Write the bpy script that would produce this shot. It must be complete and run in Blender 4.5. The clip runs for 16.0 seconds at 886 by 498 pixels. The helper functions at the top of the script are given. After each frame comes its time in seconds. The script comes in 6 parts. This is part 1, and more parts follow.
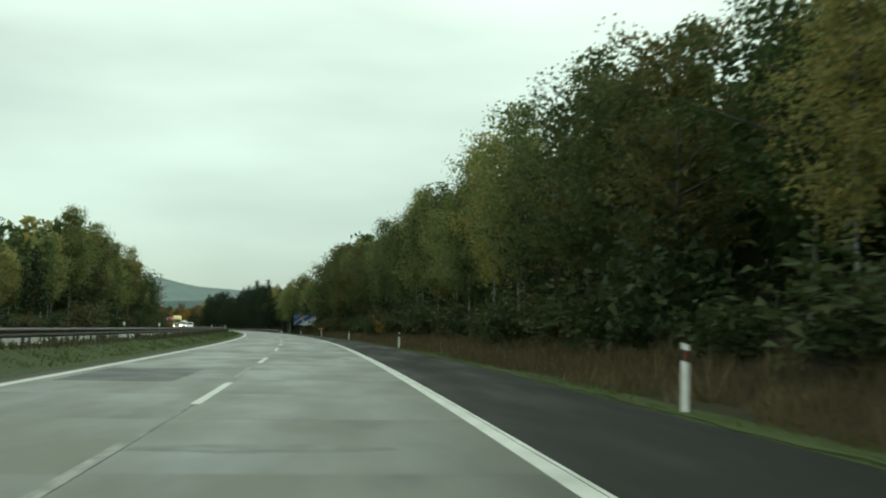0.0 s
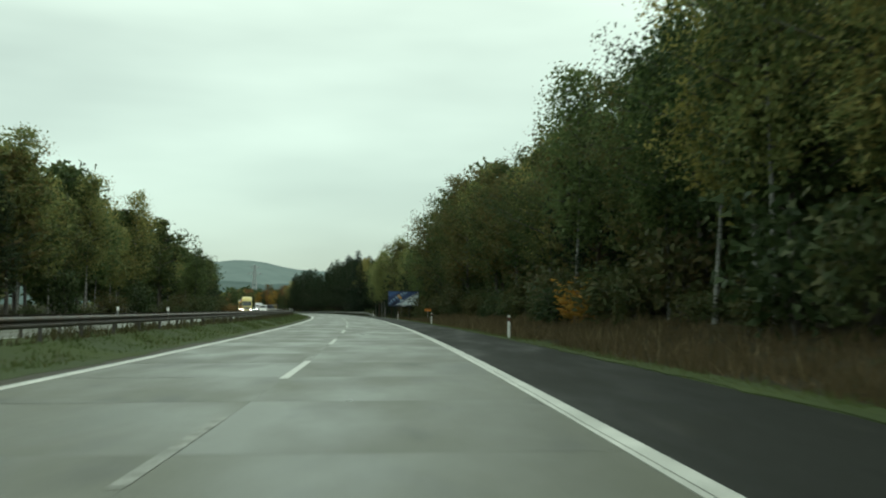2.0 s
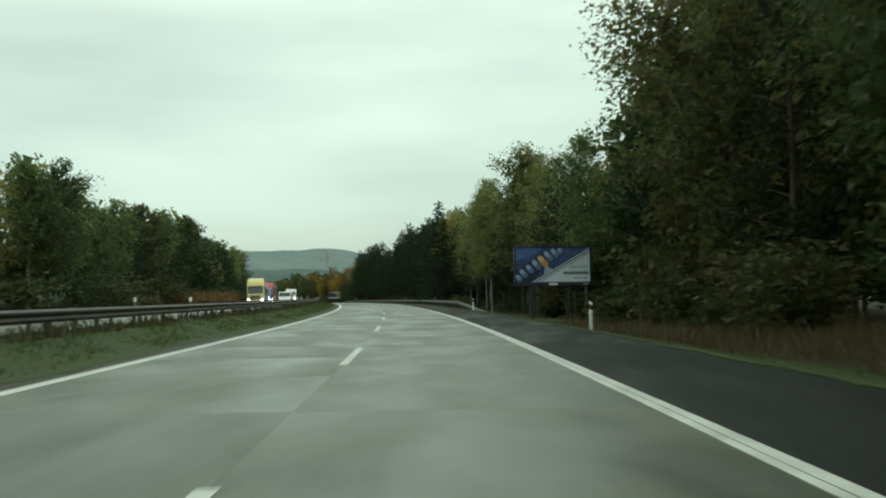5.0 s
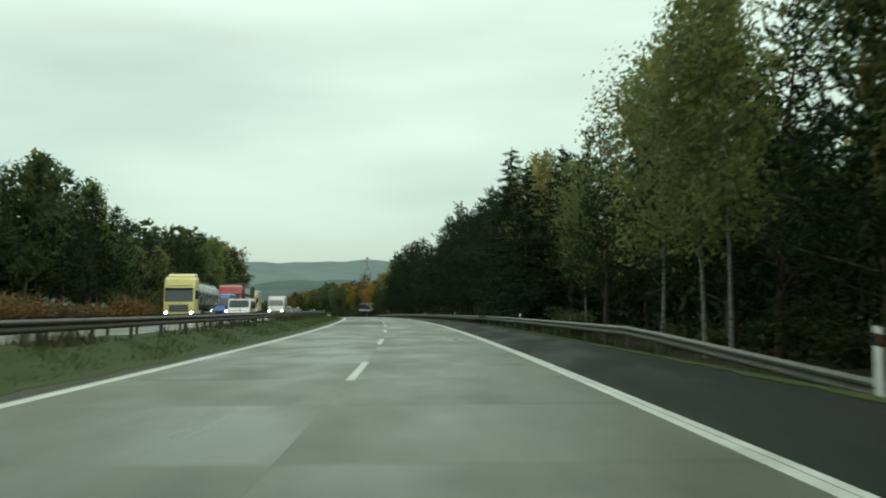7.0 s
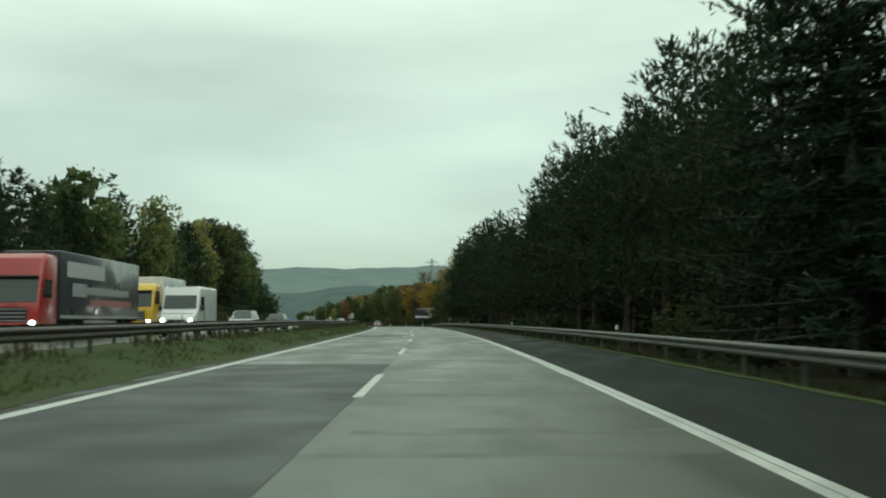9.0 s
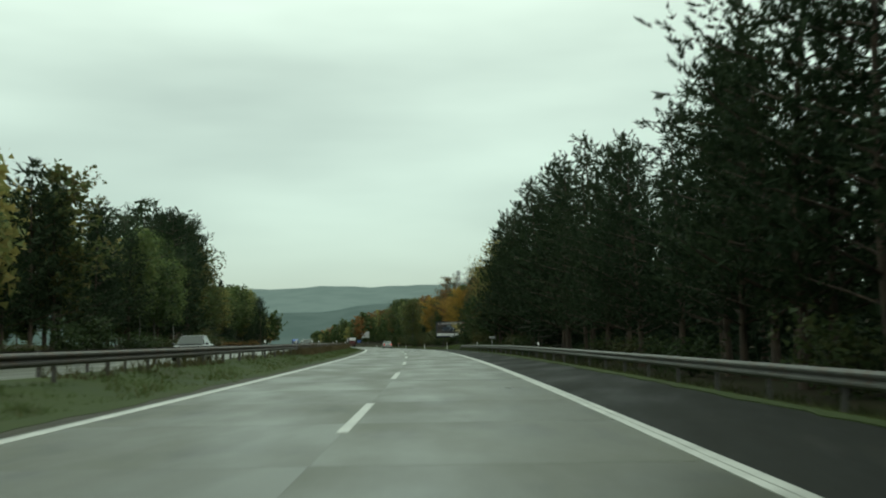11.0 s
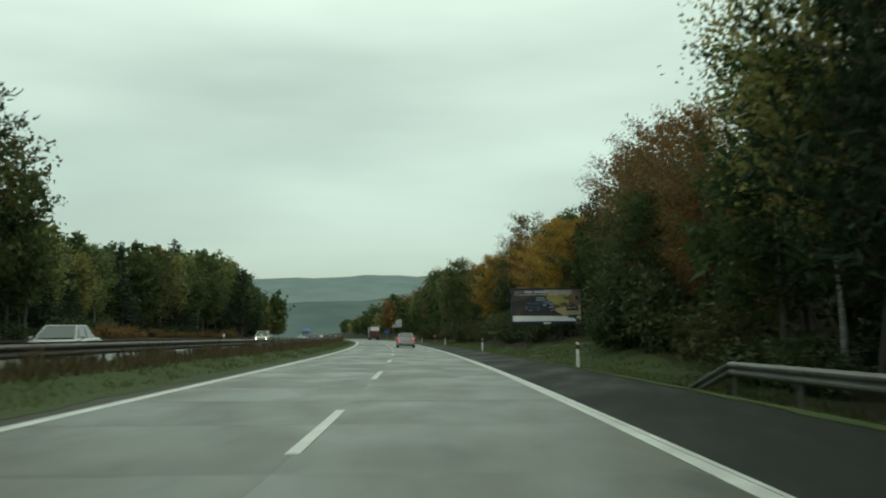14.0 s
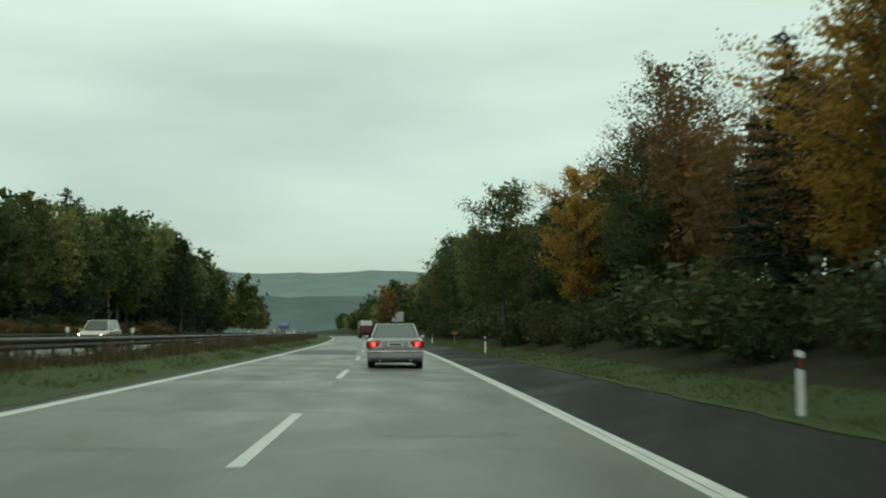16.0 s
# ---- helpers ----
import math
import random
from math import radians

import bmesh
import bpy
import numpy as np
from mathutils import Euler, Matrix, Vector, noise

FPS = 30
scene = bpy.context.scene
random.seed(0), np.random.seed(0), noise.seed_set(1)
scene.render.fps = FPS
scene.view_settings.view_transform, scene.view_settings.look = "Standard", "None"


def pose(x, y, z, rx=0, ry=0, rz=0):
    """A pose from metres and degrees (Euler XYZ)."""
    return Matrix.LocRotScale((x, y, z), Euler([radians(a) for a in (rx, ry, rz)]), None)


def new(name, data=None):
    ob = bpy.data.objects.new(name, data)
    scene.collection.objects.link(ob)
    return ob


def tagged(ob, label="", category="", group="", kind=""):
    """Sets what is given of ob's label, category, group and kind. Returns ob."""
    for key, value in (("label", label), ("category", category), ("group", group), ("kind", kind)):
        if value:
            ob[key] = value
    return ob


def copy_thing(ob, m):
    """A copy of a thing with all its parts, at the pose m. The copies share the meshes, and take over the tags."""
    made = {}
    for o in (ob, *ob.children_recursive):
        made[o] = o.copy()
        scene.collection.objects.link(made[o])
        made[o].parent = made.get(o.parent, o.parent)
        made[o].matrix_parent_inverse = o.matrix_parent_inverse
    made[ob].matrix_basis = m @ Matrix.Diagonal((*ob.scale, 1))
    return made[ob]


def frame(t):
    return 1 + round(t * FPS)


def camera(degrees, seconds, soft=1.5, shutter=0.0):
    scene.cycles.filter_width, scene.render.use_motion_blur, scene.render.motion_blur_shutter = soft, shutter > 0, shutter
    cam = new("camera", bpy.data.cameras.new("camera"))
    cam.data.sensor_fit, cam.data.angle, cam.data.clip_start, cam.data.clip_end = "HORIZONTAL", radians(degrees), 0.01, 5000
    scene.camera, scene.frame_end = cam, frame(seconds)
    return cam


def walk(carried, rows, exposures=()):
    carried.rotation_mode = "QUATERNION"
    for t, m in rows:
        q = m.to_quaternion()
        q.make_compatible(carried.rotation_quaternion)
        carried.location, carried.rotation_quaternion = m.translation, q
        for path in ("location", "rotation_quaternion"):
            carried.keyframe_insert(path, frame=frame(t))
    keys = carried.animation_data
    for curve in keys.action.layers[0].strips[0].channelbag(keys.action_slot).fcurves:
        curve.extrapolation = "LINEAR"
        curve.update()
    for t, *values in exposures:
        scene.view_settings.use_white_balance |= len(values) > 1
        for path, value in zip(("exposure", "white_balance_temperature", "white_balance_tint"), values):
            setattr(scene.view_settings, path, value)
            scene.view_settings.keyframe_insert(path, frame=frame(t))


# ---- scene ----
# the camera: seconds, place, pitch, roll, yaw
ROWS = [
    (0.0, 1.860, 1.383, 1.199, 4.77, -1.42, -6.08),
    (0.5, 1.700, 18.748, 1.324, 4.55, -1.30, -4.78),
    (1.0, 1.455, 36.214, 1.442, 4.48, -0.14, -3.59),
    (1.5, 1.003, 53.690, 1.550, 3.91, 0.38, -2.06),
    (2.0, 0.441, 71.273, 1.650, 3.58, -0.39, -0.73),
    (2.5, -0.221, 88.925, 1.741, 3.37, -0.31, 1.07),
    (3.0, -1.164, 106.757, 1.826, 3.33, 0.37, 2.06),
    (3.5, -2.374, 124.669, 1.910, 3.14, 0.69, 2.50),
    (4.0, -3.653, 142.704, 1.992, 3.02, 0.78, 2.93),
    (4.5, -5.042, 160.768, 2.072, 2.90, 0.80, 3.35),
    (5.0, -6.545, 178.850, 2.155, 2.82, 0.77, 3.79),
    (5.5, -8.194, 196.940, 2.242, 2.79, 0.71, 4.25),
    (6.0, -10.021, 215.023, 2.332, 2.85, 0.65, 4.76),
    (6.5, -12.058, 233.139, 2.425, 3.19, 0.51, 5.44),
    (7.0, -14.278, 251.370, 2.523, 3.54, 0.23, 6.25),
    (7.5, -16.705, 269.647, 2.623, 3.72, 1.22, 7.32),
    (8.0, -19.244, 288.009, 2.726, 4.01, 1.23, 8.22),
    (8.5, -22.047, 306.348, 2.830, 4.19, -0.63, 9.00),
    (9.0, -25.077, 324.704, 2.934, 3.90, 0.23, 9.91),
    (9.5, -28.276, 342.981, 3.022, 3.64, -0.18, 10.77),
    (10.0, -31.626, 361.256, 3.092, 4.43, 0.92, 10.77),
    (10.5, -35.108, 379.434, 3.144, 4.73, 1.12, 11.04),
    (11.0, -38.725, 397.558, 3.178, 4.88, 1.05, 11.39),
    (11.5, -42.474, 415.647, 3.204, 4.93, 0.80, 11.80),
    (12.0, -46.363, 433.713, 3.222, 4.90, 0.49, 12.28),
    (12.5, -50.400, 451.770, 3.232, 4.83, 0.22, 12.80),
    (13.0, -54.585, 469.855, 3.234, 4.51, -0.11, 13.52),
    (13.5, -59.010, 487.760, 3.220, 4.22, 0.38, 13.84),
    (14.0, -63.438, 505.694, 3.185, 4.43, 0.61, 13.90),
    (14.5, -68.144, 523.339, 3.130, 4.41, -0.42, 14.08),
    (15.0, -72.846, 541.032, 3.053, 4.25, 0.29, 14.56),
    (15.5, -77.877, 558.547, 2.961, 4.25, -0.26, 14.28),
    (16.0, -83.010, 576.337, 2.872, 4.27, 0.23, 14.17),
]
cam = camera(45.29, 16.0, soft=2.0, shutter=0.2)
LIGHT_ROWS = [(0.0, 0.12, 6500, 10), (6.5, 0.12, 6500, 10), (9.0, -0.03, 6500, 10), (10.0, -0.02, 6500, 10), (12.5, -0.07, 6500, 10), (16.0, -0.11, 6500, 10)]
walk(cam, [(t, pose(x, y, z, 90 + p, r, w)) for t, x, y, z, p, r, w in ROWS], LIGHT_ROWS)

# the road's line: bend (1/m), climb and crossfall every 80 m
BEND = [0.000501, 0.000516, 0.000371, 0.000679, 0.000490, 0.000399, 0.000528, 0.000460, 0.000351, 0.000269, 0.000242, 0.000224, 0.000215]
CLIMB = [0.00757, 0.00515, 0.00452, 0.00527, 0.00569, 0.00151, -0.00039, -0.00520, -0.00285, -0.00323, -0.00325, -0.00325, -0.00325]
FALL = [-0.0089, -0.0098, -0.0009, -0.0008, -0.0049, 0.0052, -0.0022, 0.0115, 0.0122, 0.0071, 0.0034, 0.0018, 0.0011]
# ---- sky and light ----
world = bpy.data.worlds.new("overcast")
scene.world = world
world.use_nodes = True
wn, wl = world.node_tree.nodes, world.node_tree.links
wn.clear()
SUN_UP, SUN_TURN = radians(48), radians(150)
sky = wn.new("ShaderNodeTexSky")
sky.sky_type, sky.sun_disc, sky.sun_elevation, sky.sun_rotation = "NISHITA", False, SUN_UP, SUN_TURN
sky_light = wn.new("ShaderNodeBackground")
sky_light.inputs[1].default_value = 0.02
wl.new(sky.outputs[0], sky_light.inputs[0])
# a closed deck of cloud: brighter overhead, soft streaks lower down
way = wn.new("ShaderNodeTexCoord")
squash = wn.new("ShaderNodeMapping")
squash.inputs["Scale"].default_value = (1.0, 1.0, 4.2)
wl.new(way.outputs["Generated"], squash.inputs[0])
cloud = wn.new("ShaderNodeTexNoise")
cloud.inputs["Scale"].default_value, cloud.inputs["Detail"].default_value, cloud.inputs["Roughness"].default_value = 2.0, 4, 0.45
wl.new(squash.outputs[0], cloud.inputs["Vector"])
split = wn.new("ShaderNodeSeparateXYZ")
wl.new(way.outputs["Generated"], split.inputs[0])
rise = wn.new("ShaderNodeValToRGB")
rise.color_ramp.elements[0].position, rise.color_ramp.elements[0].color = 0.0, (0.40, 0.51, 0.413, 1)
rise.color_ramp.elements[1].position, rise.color_ramp.elements[1].color = 0.34, (0.83, 1.02, 0.835, 1)
mid = rise.color_ramp.elements.new(0.12)
mid.color = (0.52, 0.665, 0.54, 1)
wl.new(split.outputs[2], rise.inputs[0])
mottle = wn.new("ShaderNodeMapRange")
mottle.inputs[1].default_value, mottle.inputs[2].default_value = 0.3, 0.7
mottle.inputs[3].default_value, mottle.inputs[4].default_value = 0.72, 1.16
wl.new(cloud.outputs[0], mottle.inputs[0])
tone = wn.new("ShaderNodeVectorMath")
tone.operation = "SCALE"
wl.new(rise.outputs[0], tone.inputs[0])
wl.new(mottle.outputs[0], tone.inputs["Scale"])
deck = wn.new("ShaderNodeBackground")
deck.inputs[1].default_value = 1.0
wl.new(tone.outputs[0], deck.inputs[0])
both = wn.new("ShaderNodeAddShader")
wl.new(deck.outputs[0], both.inputs[0])
wl.new(sky_light.outputs[0], both.inputs[1])
out = wn.new("ShaderNodeOutputWorld")
wl.new(both.outputs[0], out.inputs[0])
sun = new("sun", bpy.data.lights.new("sun", "SUN"))
sun.data.energy, sun.data.angle, sun.data.color = 0.5, radians(40), (1.0, 0.98, 0.95)
sun.rotation_euler = (math.pi / 2 - SUN_UP, 0, math.pi - SUN_TURN)

# ---- materials ----
def nodes(name):
    m = bpy.data.materials.new(name)
    m.use_nodes = True
    return m, m.node_tree.nodes, m.node_tree.links, m.node_tree.nodes["Principled BSDF"]


def surface(name, low, high, scale=3.0, fine=30.0, rough=(0.5, 0.7), metal=0.0, bump=0.2, stretch=(1, 1, 1), spots=None, spot_at=(0.6, 0.7), spec=0.5, coat=0.0, vary=0.0):
    """A two-scale procedural surface: broad stains, fine grain and relief, in metres."""
    m, n, l, b = nodes(name)
    co = n.new("ShaderNodeTexCoord")
    mp = n.new("ShaderNodeMapping")
    mp.inputs["Scale"].default_value = stretch
    if vary:
        info = n.new("ShaderNodeObjectInfo")
        shift = n.new("ShaderNodeVectorMath")
        shift.operation = "SCALE"
        shift.inputs[0].default_value = (37.0, 53.0, 11.0)
        l.new(info.outputs["Random"], shift.inputs["Scale"])
        l.new(shift.outputs[0], mp.inputs["Location"])
    l.new(co.outputs["Object"], mp.inputs[0])
    broad, grain = n.new("ShaderNodeTexNoise"), n.new("ShaderNodeTexNoise")
    broad.inputs["Scale"].default_value, broad.inputs["Detail"].default_value = scale, 5
    grain.inputs["Scale"].default_value, grain.inputs["Detail"].default_value = fine, 3
    for q in (broad, grain):
        l.new(mp.outputs[0], q.inputs["Vector"])
    mix = n.new("ShaderNodeMath")
    mix.operation = "MULTIPLY_ADD"
    mix.inputs[1].default_value = 0.35
    l.new(grain.outputs[0], mix.inputs[0])
    half = n.new("ShaderNodeMath")
    half.operation = "MULTIPLY"
    half.inputs[1].default_value = 0.65
    l.new(broad.outputs[0], half.inputs[0])
    l.new(half.outputs[0], mix.inputs[2])
    ramp = n.new("ShaderNodeValToRGB")
    ramp.color_ramp.elements[0].position, ramp.color_ramp.elements[0].color = 0.36, (*low, 1)
    ramp.color_ramp.elements[1].position, ramp.color_ramp.elements[1].color = 0.64, (*high, 1)
    l.new(mix.outputs[0], ramp.inputs[0])
    colour = ramp.outputs[0]
    if spots:
        dirt = n.new("ShaderNodeTexNoise")
        dirt.inputs["Scale"].default_value, dirt.inputs["Detail"].default_value = scale * 2.3, 6
        l.new(mp.outputs[0], dirt.inputs["Vector"])
        cut = n.new("ShaderNodeMapRange")
        cut.inputs[1].default_value, cut.inputs[2].default_value = spot_at
        l.new(dirt.outputs[0], cut.inputs[0])
        over = n.new("ShaderNodeMixRGB")
        over.inputs[2].default_value = (*spots, 1)
        l.new(cut.outputs[0], over.inputs[0])
        l.new(colour, over.inputs[1])
        colour = over.outputs[0]
    if vary:
        shade = n.new("ShaderNodeMapRange")
        shade.inputs[3].default_value, shade.inputs[4].default_value = 1 - vary, 1 + vary
        l.new(info.outputs["Random"], shade.inputs[0])
        toned = n.new("ShaderNodeVectorMath")
        toned.operation = "SCALE"
        l.new(colour, toned.inputs[0])
        l.new(shade.outputs[0], toned.inputs["Scale"])
        colour = toned.outputs[0]
    l.new(colour, b.inputs["Base Color"])
    gloss = n.new("ShaderNodeMapRange")
    gloss.inputs[1].default_value, gloss.inputs[2].default_value = 0.35, 0.65
    gloss.inputs[3].default_value, gloss.inputs[4].default_value = rough
    l.new(broad.outputs[0], gloss.inputs[0])
    l.new(gloss.outputs[0], b.inputs["Roughness"])
    b.inputs["Metallic"].default_value = metal
    b.inputs["Specular IOR Level"].default_value = spec
    b.inputs["Coat Weight"].default_value = coat
    b.inputs["Coat Roughness"].default_value = 0.08
    if bump:
        relief = n.new("ShaderNodeBump")
        relief.inputs["Strength"].default_value, relief.inputs["Distance"].default_value = bump, 0.02
        l.new(grain.outputs[0], relief.inputs["Height"])
        l.new(relief.outputs[0], b.inputs["Normal"])
    return m


def leaf(name, *colours, through_light=0.45, spec=0.25):
    """Foliage: each leaf and each plant takes its own tone from the colours."""
    m, n, l, b = nodes(name)
    geo, info = n.new("ShaderNodeNewGeometry"), n.new("ShaderNodeObjectInfo")
    pick = n.new("ShaderNodeMath")
    pick.operation = "MULTIPLY_ADD"
    pick.inputs[1].default_value = 0.42
    l.new(geo.outputs["Random Per Island"], pick.inputs[0])
    part_ = n.new("ShaderNodeMath")
    part_.operation = "MULTIPLY"
    part_.inputs[1].default_value = 0.58
    l.new(info.outputs["Random"], part_.inputs[0])
    l.new(part_.outputs[0], pick.inputs[2])
    ramp = n.new("ShaderNodeValToRGB")
    e = ramp.color_ramp.elements
    for i, c in enumerate(colours):
        at = 0.12 + 0.76 * i / max(1, len(colours) - 1)
        q = e[i] if i < 2 else e.new(at)
        q.position, q.color = at, (*c, 1)
    l.new(pick.outputs[0], ramp.inputs[0])
    l.new(ramp.outputs[0], b.inputs["Base Color"])
    b.inputs["Roughness"].default_value = 0.6
    b.inputs["Specular IOR Level"].default_value = spec
    glow = n.new("ShaderNodeBsdfTranslucent")
    l.new(ramp.outputs[0], glow.inputs[0])
    both_ = n.new("ShaderNodeMixShader")
    both_.inputs[0].default_value = through_light
    l.new(b.outputs[0], both_.inputs[1])
    l.new(glow.outputs[0], both_.inputs[2])
    l.new(both_.outputs[0], n["Material Output"].inputs[0])
    return m


def plain(name, colour, rough=0.5, metal=0.0, coat=0.0, emit=0.0, spec=0.5):
    m, n, l, b = nodes(name)
    b.inputs["Base Color"].default_value = (*colour, 1)
    b.inputs["Roughness"].default_value, b.inputs["Metallic"].default_value = rough, metal
    b.inputs["Coat Weight"].default_value, b.inputs["Specular IOR Level"].default_value = coat, spec
    if emit:
        b.inputs["Emission Color"].default_value, b.inputs["Emission Strength"].default_value = (*colour, 1), emit
    return m


M_CONCRETE = surface("wet_concrete", (0.0535, 0.0562, 0.0388), (0.0875, 0.0918, 0.0655), 0.35, 40, (0.32, 0.55), bump=0.12, stretch=(1.6, 0.5, 1), spots=(0.044, 0.047, 0.037), spot_at=(0.54, 0.70), vary=0.09)


def wheel_tracks(mat):
    """Smoother, darker and wetter tracks where the wheels run, broken up along the road."""
    n, l, b = mat.node_tree.nodes, mat.node_tree.links, mat.node_tree.nodes["Principled BSDF"]
    co, xyz = n.new("ShaderNodeTexCoord"), n.new("ShaderNodeSeparateXYZ")
    l.new(co.outputs["Object"], xyz.inputs[0])

    def calc(op, a, c, d=None):
        q = n.new("ShaderNodeMath")
        q.operation = op
        for i, w in enumerate((a, c, d)):
            if isinstance(w, (int, float)):
                q.inputs[i].default_value = w
            elif w is not None:
                l.new(w, q.inputs[i])
        return q.outputs[0]

    beat = calc("COSINE", calc("MULTIPLY", calc("SUBTRACT", calc("ABSOLUTE", xyz.outputs[0], 0), 1.05), 3.5), 0)
    wear = n.new("ShaderNodeTexNoise")
    geo, mp = n.new("ShaderNodeNewGeometry"), n.new("ShaderNodeMapping")
    mp.inputs["Scale"].default_value = (0.9, 0.12, 1)
    l.new(geo.outputs["Position"], mp.inputs[0])
    l.new(mp.outputs[0], wear.inputs["Vector"])
    wear.inputs["Scale"].default_value, wear.inputs["Detail"].default_value = 1.0, 5
    track = calc("MULTIPLY", calc("MULTIPLY_ADD", beat, 0.5, 0.5), calc("MULTIPLY_ADD", wear.outputs[0], 1.6, -0.35))
    tone = n.new("ShaderNodeVectorMath")
    tone.operation = "SCALE"
    l.new(b.inputs["Base Color"].links[0].from_socket, tone.inputs[0])
    l.new(calc("MULTIPLY_ADD", track, -0.30, 1.04), tone.inputs["Scale"])
    l.new(tone.outputs[0], b.inputs["Base Color"])
    l.new(calc("MULTIPLY_ADD", track, -0.08, b.inputs["Roughness"].links[0].from_socket), b.inputs["Roughness"])


wheel_tracks(M_CONCRETE)
M_ASPHALT = surface("wet_asphalt", (0.010, 0.0112, 0.010), (0.024, 0.0255, 0.0222), 0.5, 90, (0.5, 0.8), bump=0.35, stretch=(1.5, 0.25, 1), spots=(0.024, 0.0245, 0.021), spot_at=(0.56, 0.70), spec=0.08)
M_PATCH = surface("asphalt_patch", (0.021, 0.024, 0.023), (0.035, 0.038, 0.037), 0.6, 90, (0.42, 0.6), bump=0.3, spec=0.3)
M_SEAL = surface("tar_sealed_joint", (0.047, 0.0495, 0.0365), (0.076, 0.0795, 0.0590), 1.5, 60, (0.36, 0.56), bump=0.15, spec=0.5)
M_FADED = surface("faded_old_line", (0.14, 0.145, 0.125), (0.30, 0.305, 0.28), 3.0, 18, (0.45, 0.6), bump=0.1, spots=(0.12, 0.125, 0.105), spot_at=(0.48, 0.58))
M_GRIT = surface("gritty_dirt", (0.035, 0.033, 0.026), (0.085, 0.080, 0.062), 1.2, 30, (0.7, 0.9), bump=0.6, stretch=(2, 0.5, 1), spots=(0.05, 0.06, 0.03), spot_at=(0.55, 0.65), spec=0.2)
M_LINE = surface("worn_white_line", (0.40, 0.41, 0.38), (0.60, 0.61, 0.57), 1.2, 25, (0.4, 0.6), bump=0.1, spots=(0.33, 0.34, 0.31), spot_at=(0.66, 0.72))
M_GRASS_SOIL = surface("verge_ground", (0.037, 0.054, 0.019), (0.058, 0.077, 0.027), 0.25, 6, (0.8, 0.95), bump=0.15, spots=(0.052, 0.057, 0.027), spot_at=(0.55, 0.75), spec=0.12)
M_LITTER = surface("forest_litter", (0.020, 0.017, 0.011), (0.045, 0.037, 0.022), 0.4, 9, (0.85, 1.0), bump=0.7, spots=(0.028, 0.035, 0.014), spot_at=(0.5, 0.66), spec=0.1)
M_BARK_BIRCH = surface("birch_bark", (0.10, 0.10, 0.092), (0.27, 0.27, 0.25), 1.5, 9, (0.6, 0.8), bump=0.3, stretch=(1, 1, 3), spots=(0.03, 0.03, 0.028), spot_at=(0.58, 0.62))
M_BARK_PINE = surface("pine_bark", (0.04, 0.029, 0.023), (0.10, 0.068, 0.048), 2, 14, (0.8, 0.95), bump=0.8, stretch=(3, 3, 0.7))
M_BARK_DARK = surface("grey_bark", (0.045, 0.04, 0.035), (0.12, 0.11, 0.095), 2, 14, (0.8, 0.95), bump=0.7, stretch=(3, 3, 0.7))
M_LEAF = {
    "birch": leaf("birch_leaves", (0.085, 0.128, 0.045), (0.135, 0.182, 0.064), (0.205, 0.230, 0.080), (0.32, 0.265, 0.085)),
    "gold_birch": leaf("yellow_birch_leaves", (0.16, 0.17, 0.05), (0.27, 0.25, 0.075), (0.36, 0.31, 0.09), (0.20, 0.20, 0.06)),
    "oak": leaf("oak_leaves", (0.036, 0.064, 0.022), (0.060, 0.093, 0.031), (0.096, 0.114, 0.039), (0.160, 0.128, 0.045)),
    "gold": leaf("autumn_leaves", (0.18, 0.15, 0.035), (0.31, 0.22, 0.045), (0.42, 0.26, 0.05), (0.36, 0.18, 0.035)),
    "rust": leaf("rust_leaves", (0.108, 0.084, 0.036), (0.180, 0.108, 0.042), (0.240, 0.120, 0.042), (0.120, 0.108, 0.042)),
    "pine": leaf("pine_needles", (0.017, 0.031, 0.016), (0.028, 0.045, 0.022), (0.043, 0.060, 0.029), through_light=0.25, spec=0.08),
    "spruce": leaf("spruce_needles", (0.013, 0.026, 0.015), (0.021, 0.037, 0.020), (0.031, 0.050, 0.025), through_light=0.15, spec=0.08),
    "shrub": leaf("shrub_leaves", (0.027, 0.048, 0.017), (0.046, 0.070, 0.024), (0.074, 0.082, 0.030), (0.100, 0.080, 0.031), through_light=0.35),
}
M_GRASS = leaf("grass_blades", (0.072, 0.105, 0.034), (0.090, 0.125, 0.041), (0.108, 0.135, 0.048), (0.120, 0.124, 0.053), through_light=0.6)
M_DRY = leaf("dry_grass_blades", (0.068, 0.056, 0.028), (0.105, 0.080, 0.040), (0.145, 0.105, 0.056), (0.070, 0.074, 0.030))
M_STRAW = leaf("straw_blades", (0.15, 0.115, 0.06), (0.22, 0.17, 0.09), (0.28, 0.22, 0.13), (0.12, 0.12, 0.05))
# weed tones darkened to paint in the shade below the shoulder guardrail
M_SHADED_WEED = leaf("shaded_weed_blades", (0.026, 0.036, 0.014), (0.040, 0.050, 0.020), (0.055, 0.055, 0.026), (0.034, 0.044, 0.018))
M_TUFT = leaf("tuft_blades", (0.064, 0.090, 0.031), (0.086, 0.112, 0.039), (0.112, 0.124, 0.048), (0.125, 0.112, 0.052), through_light=0.6)
M_WEED = leaf("weed_blades", (0.05, 0.055, 0.022), (0.08, 0.075, 0.032), (0.11, 0.085, 0.042), (0.06, 0.07, 0.028))
M_RAIL = surface("weathered_steel", (0.062, 0.061, 0.056), (0.165, 0.165, 0.154), 0.8, 20, (0.42, 0.62), metal=0.5, bump=0.1, spots=(0.10, 0.07, 0.05), spot_at=(0.55, 0.7))
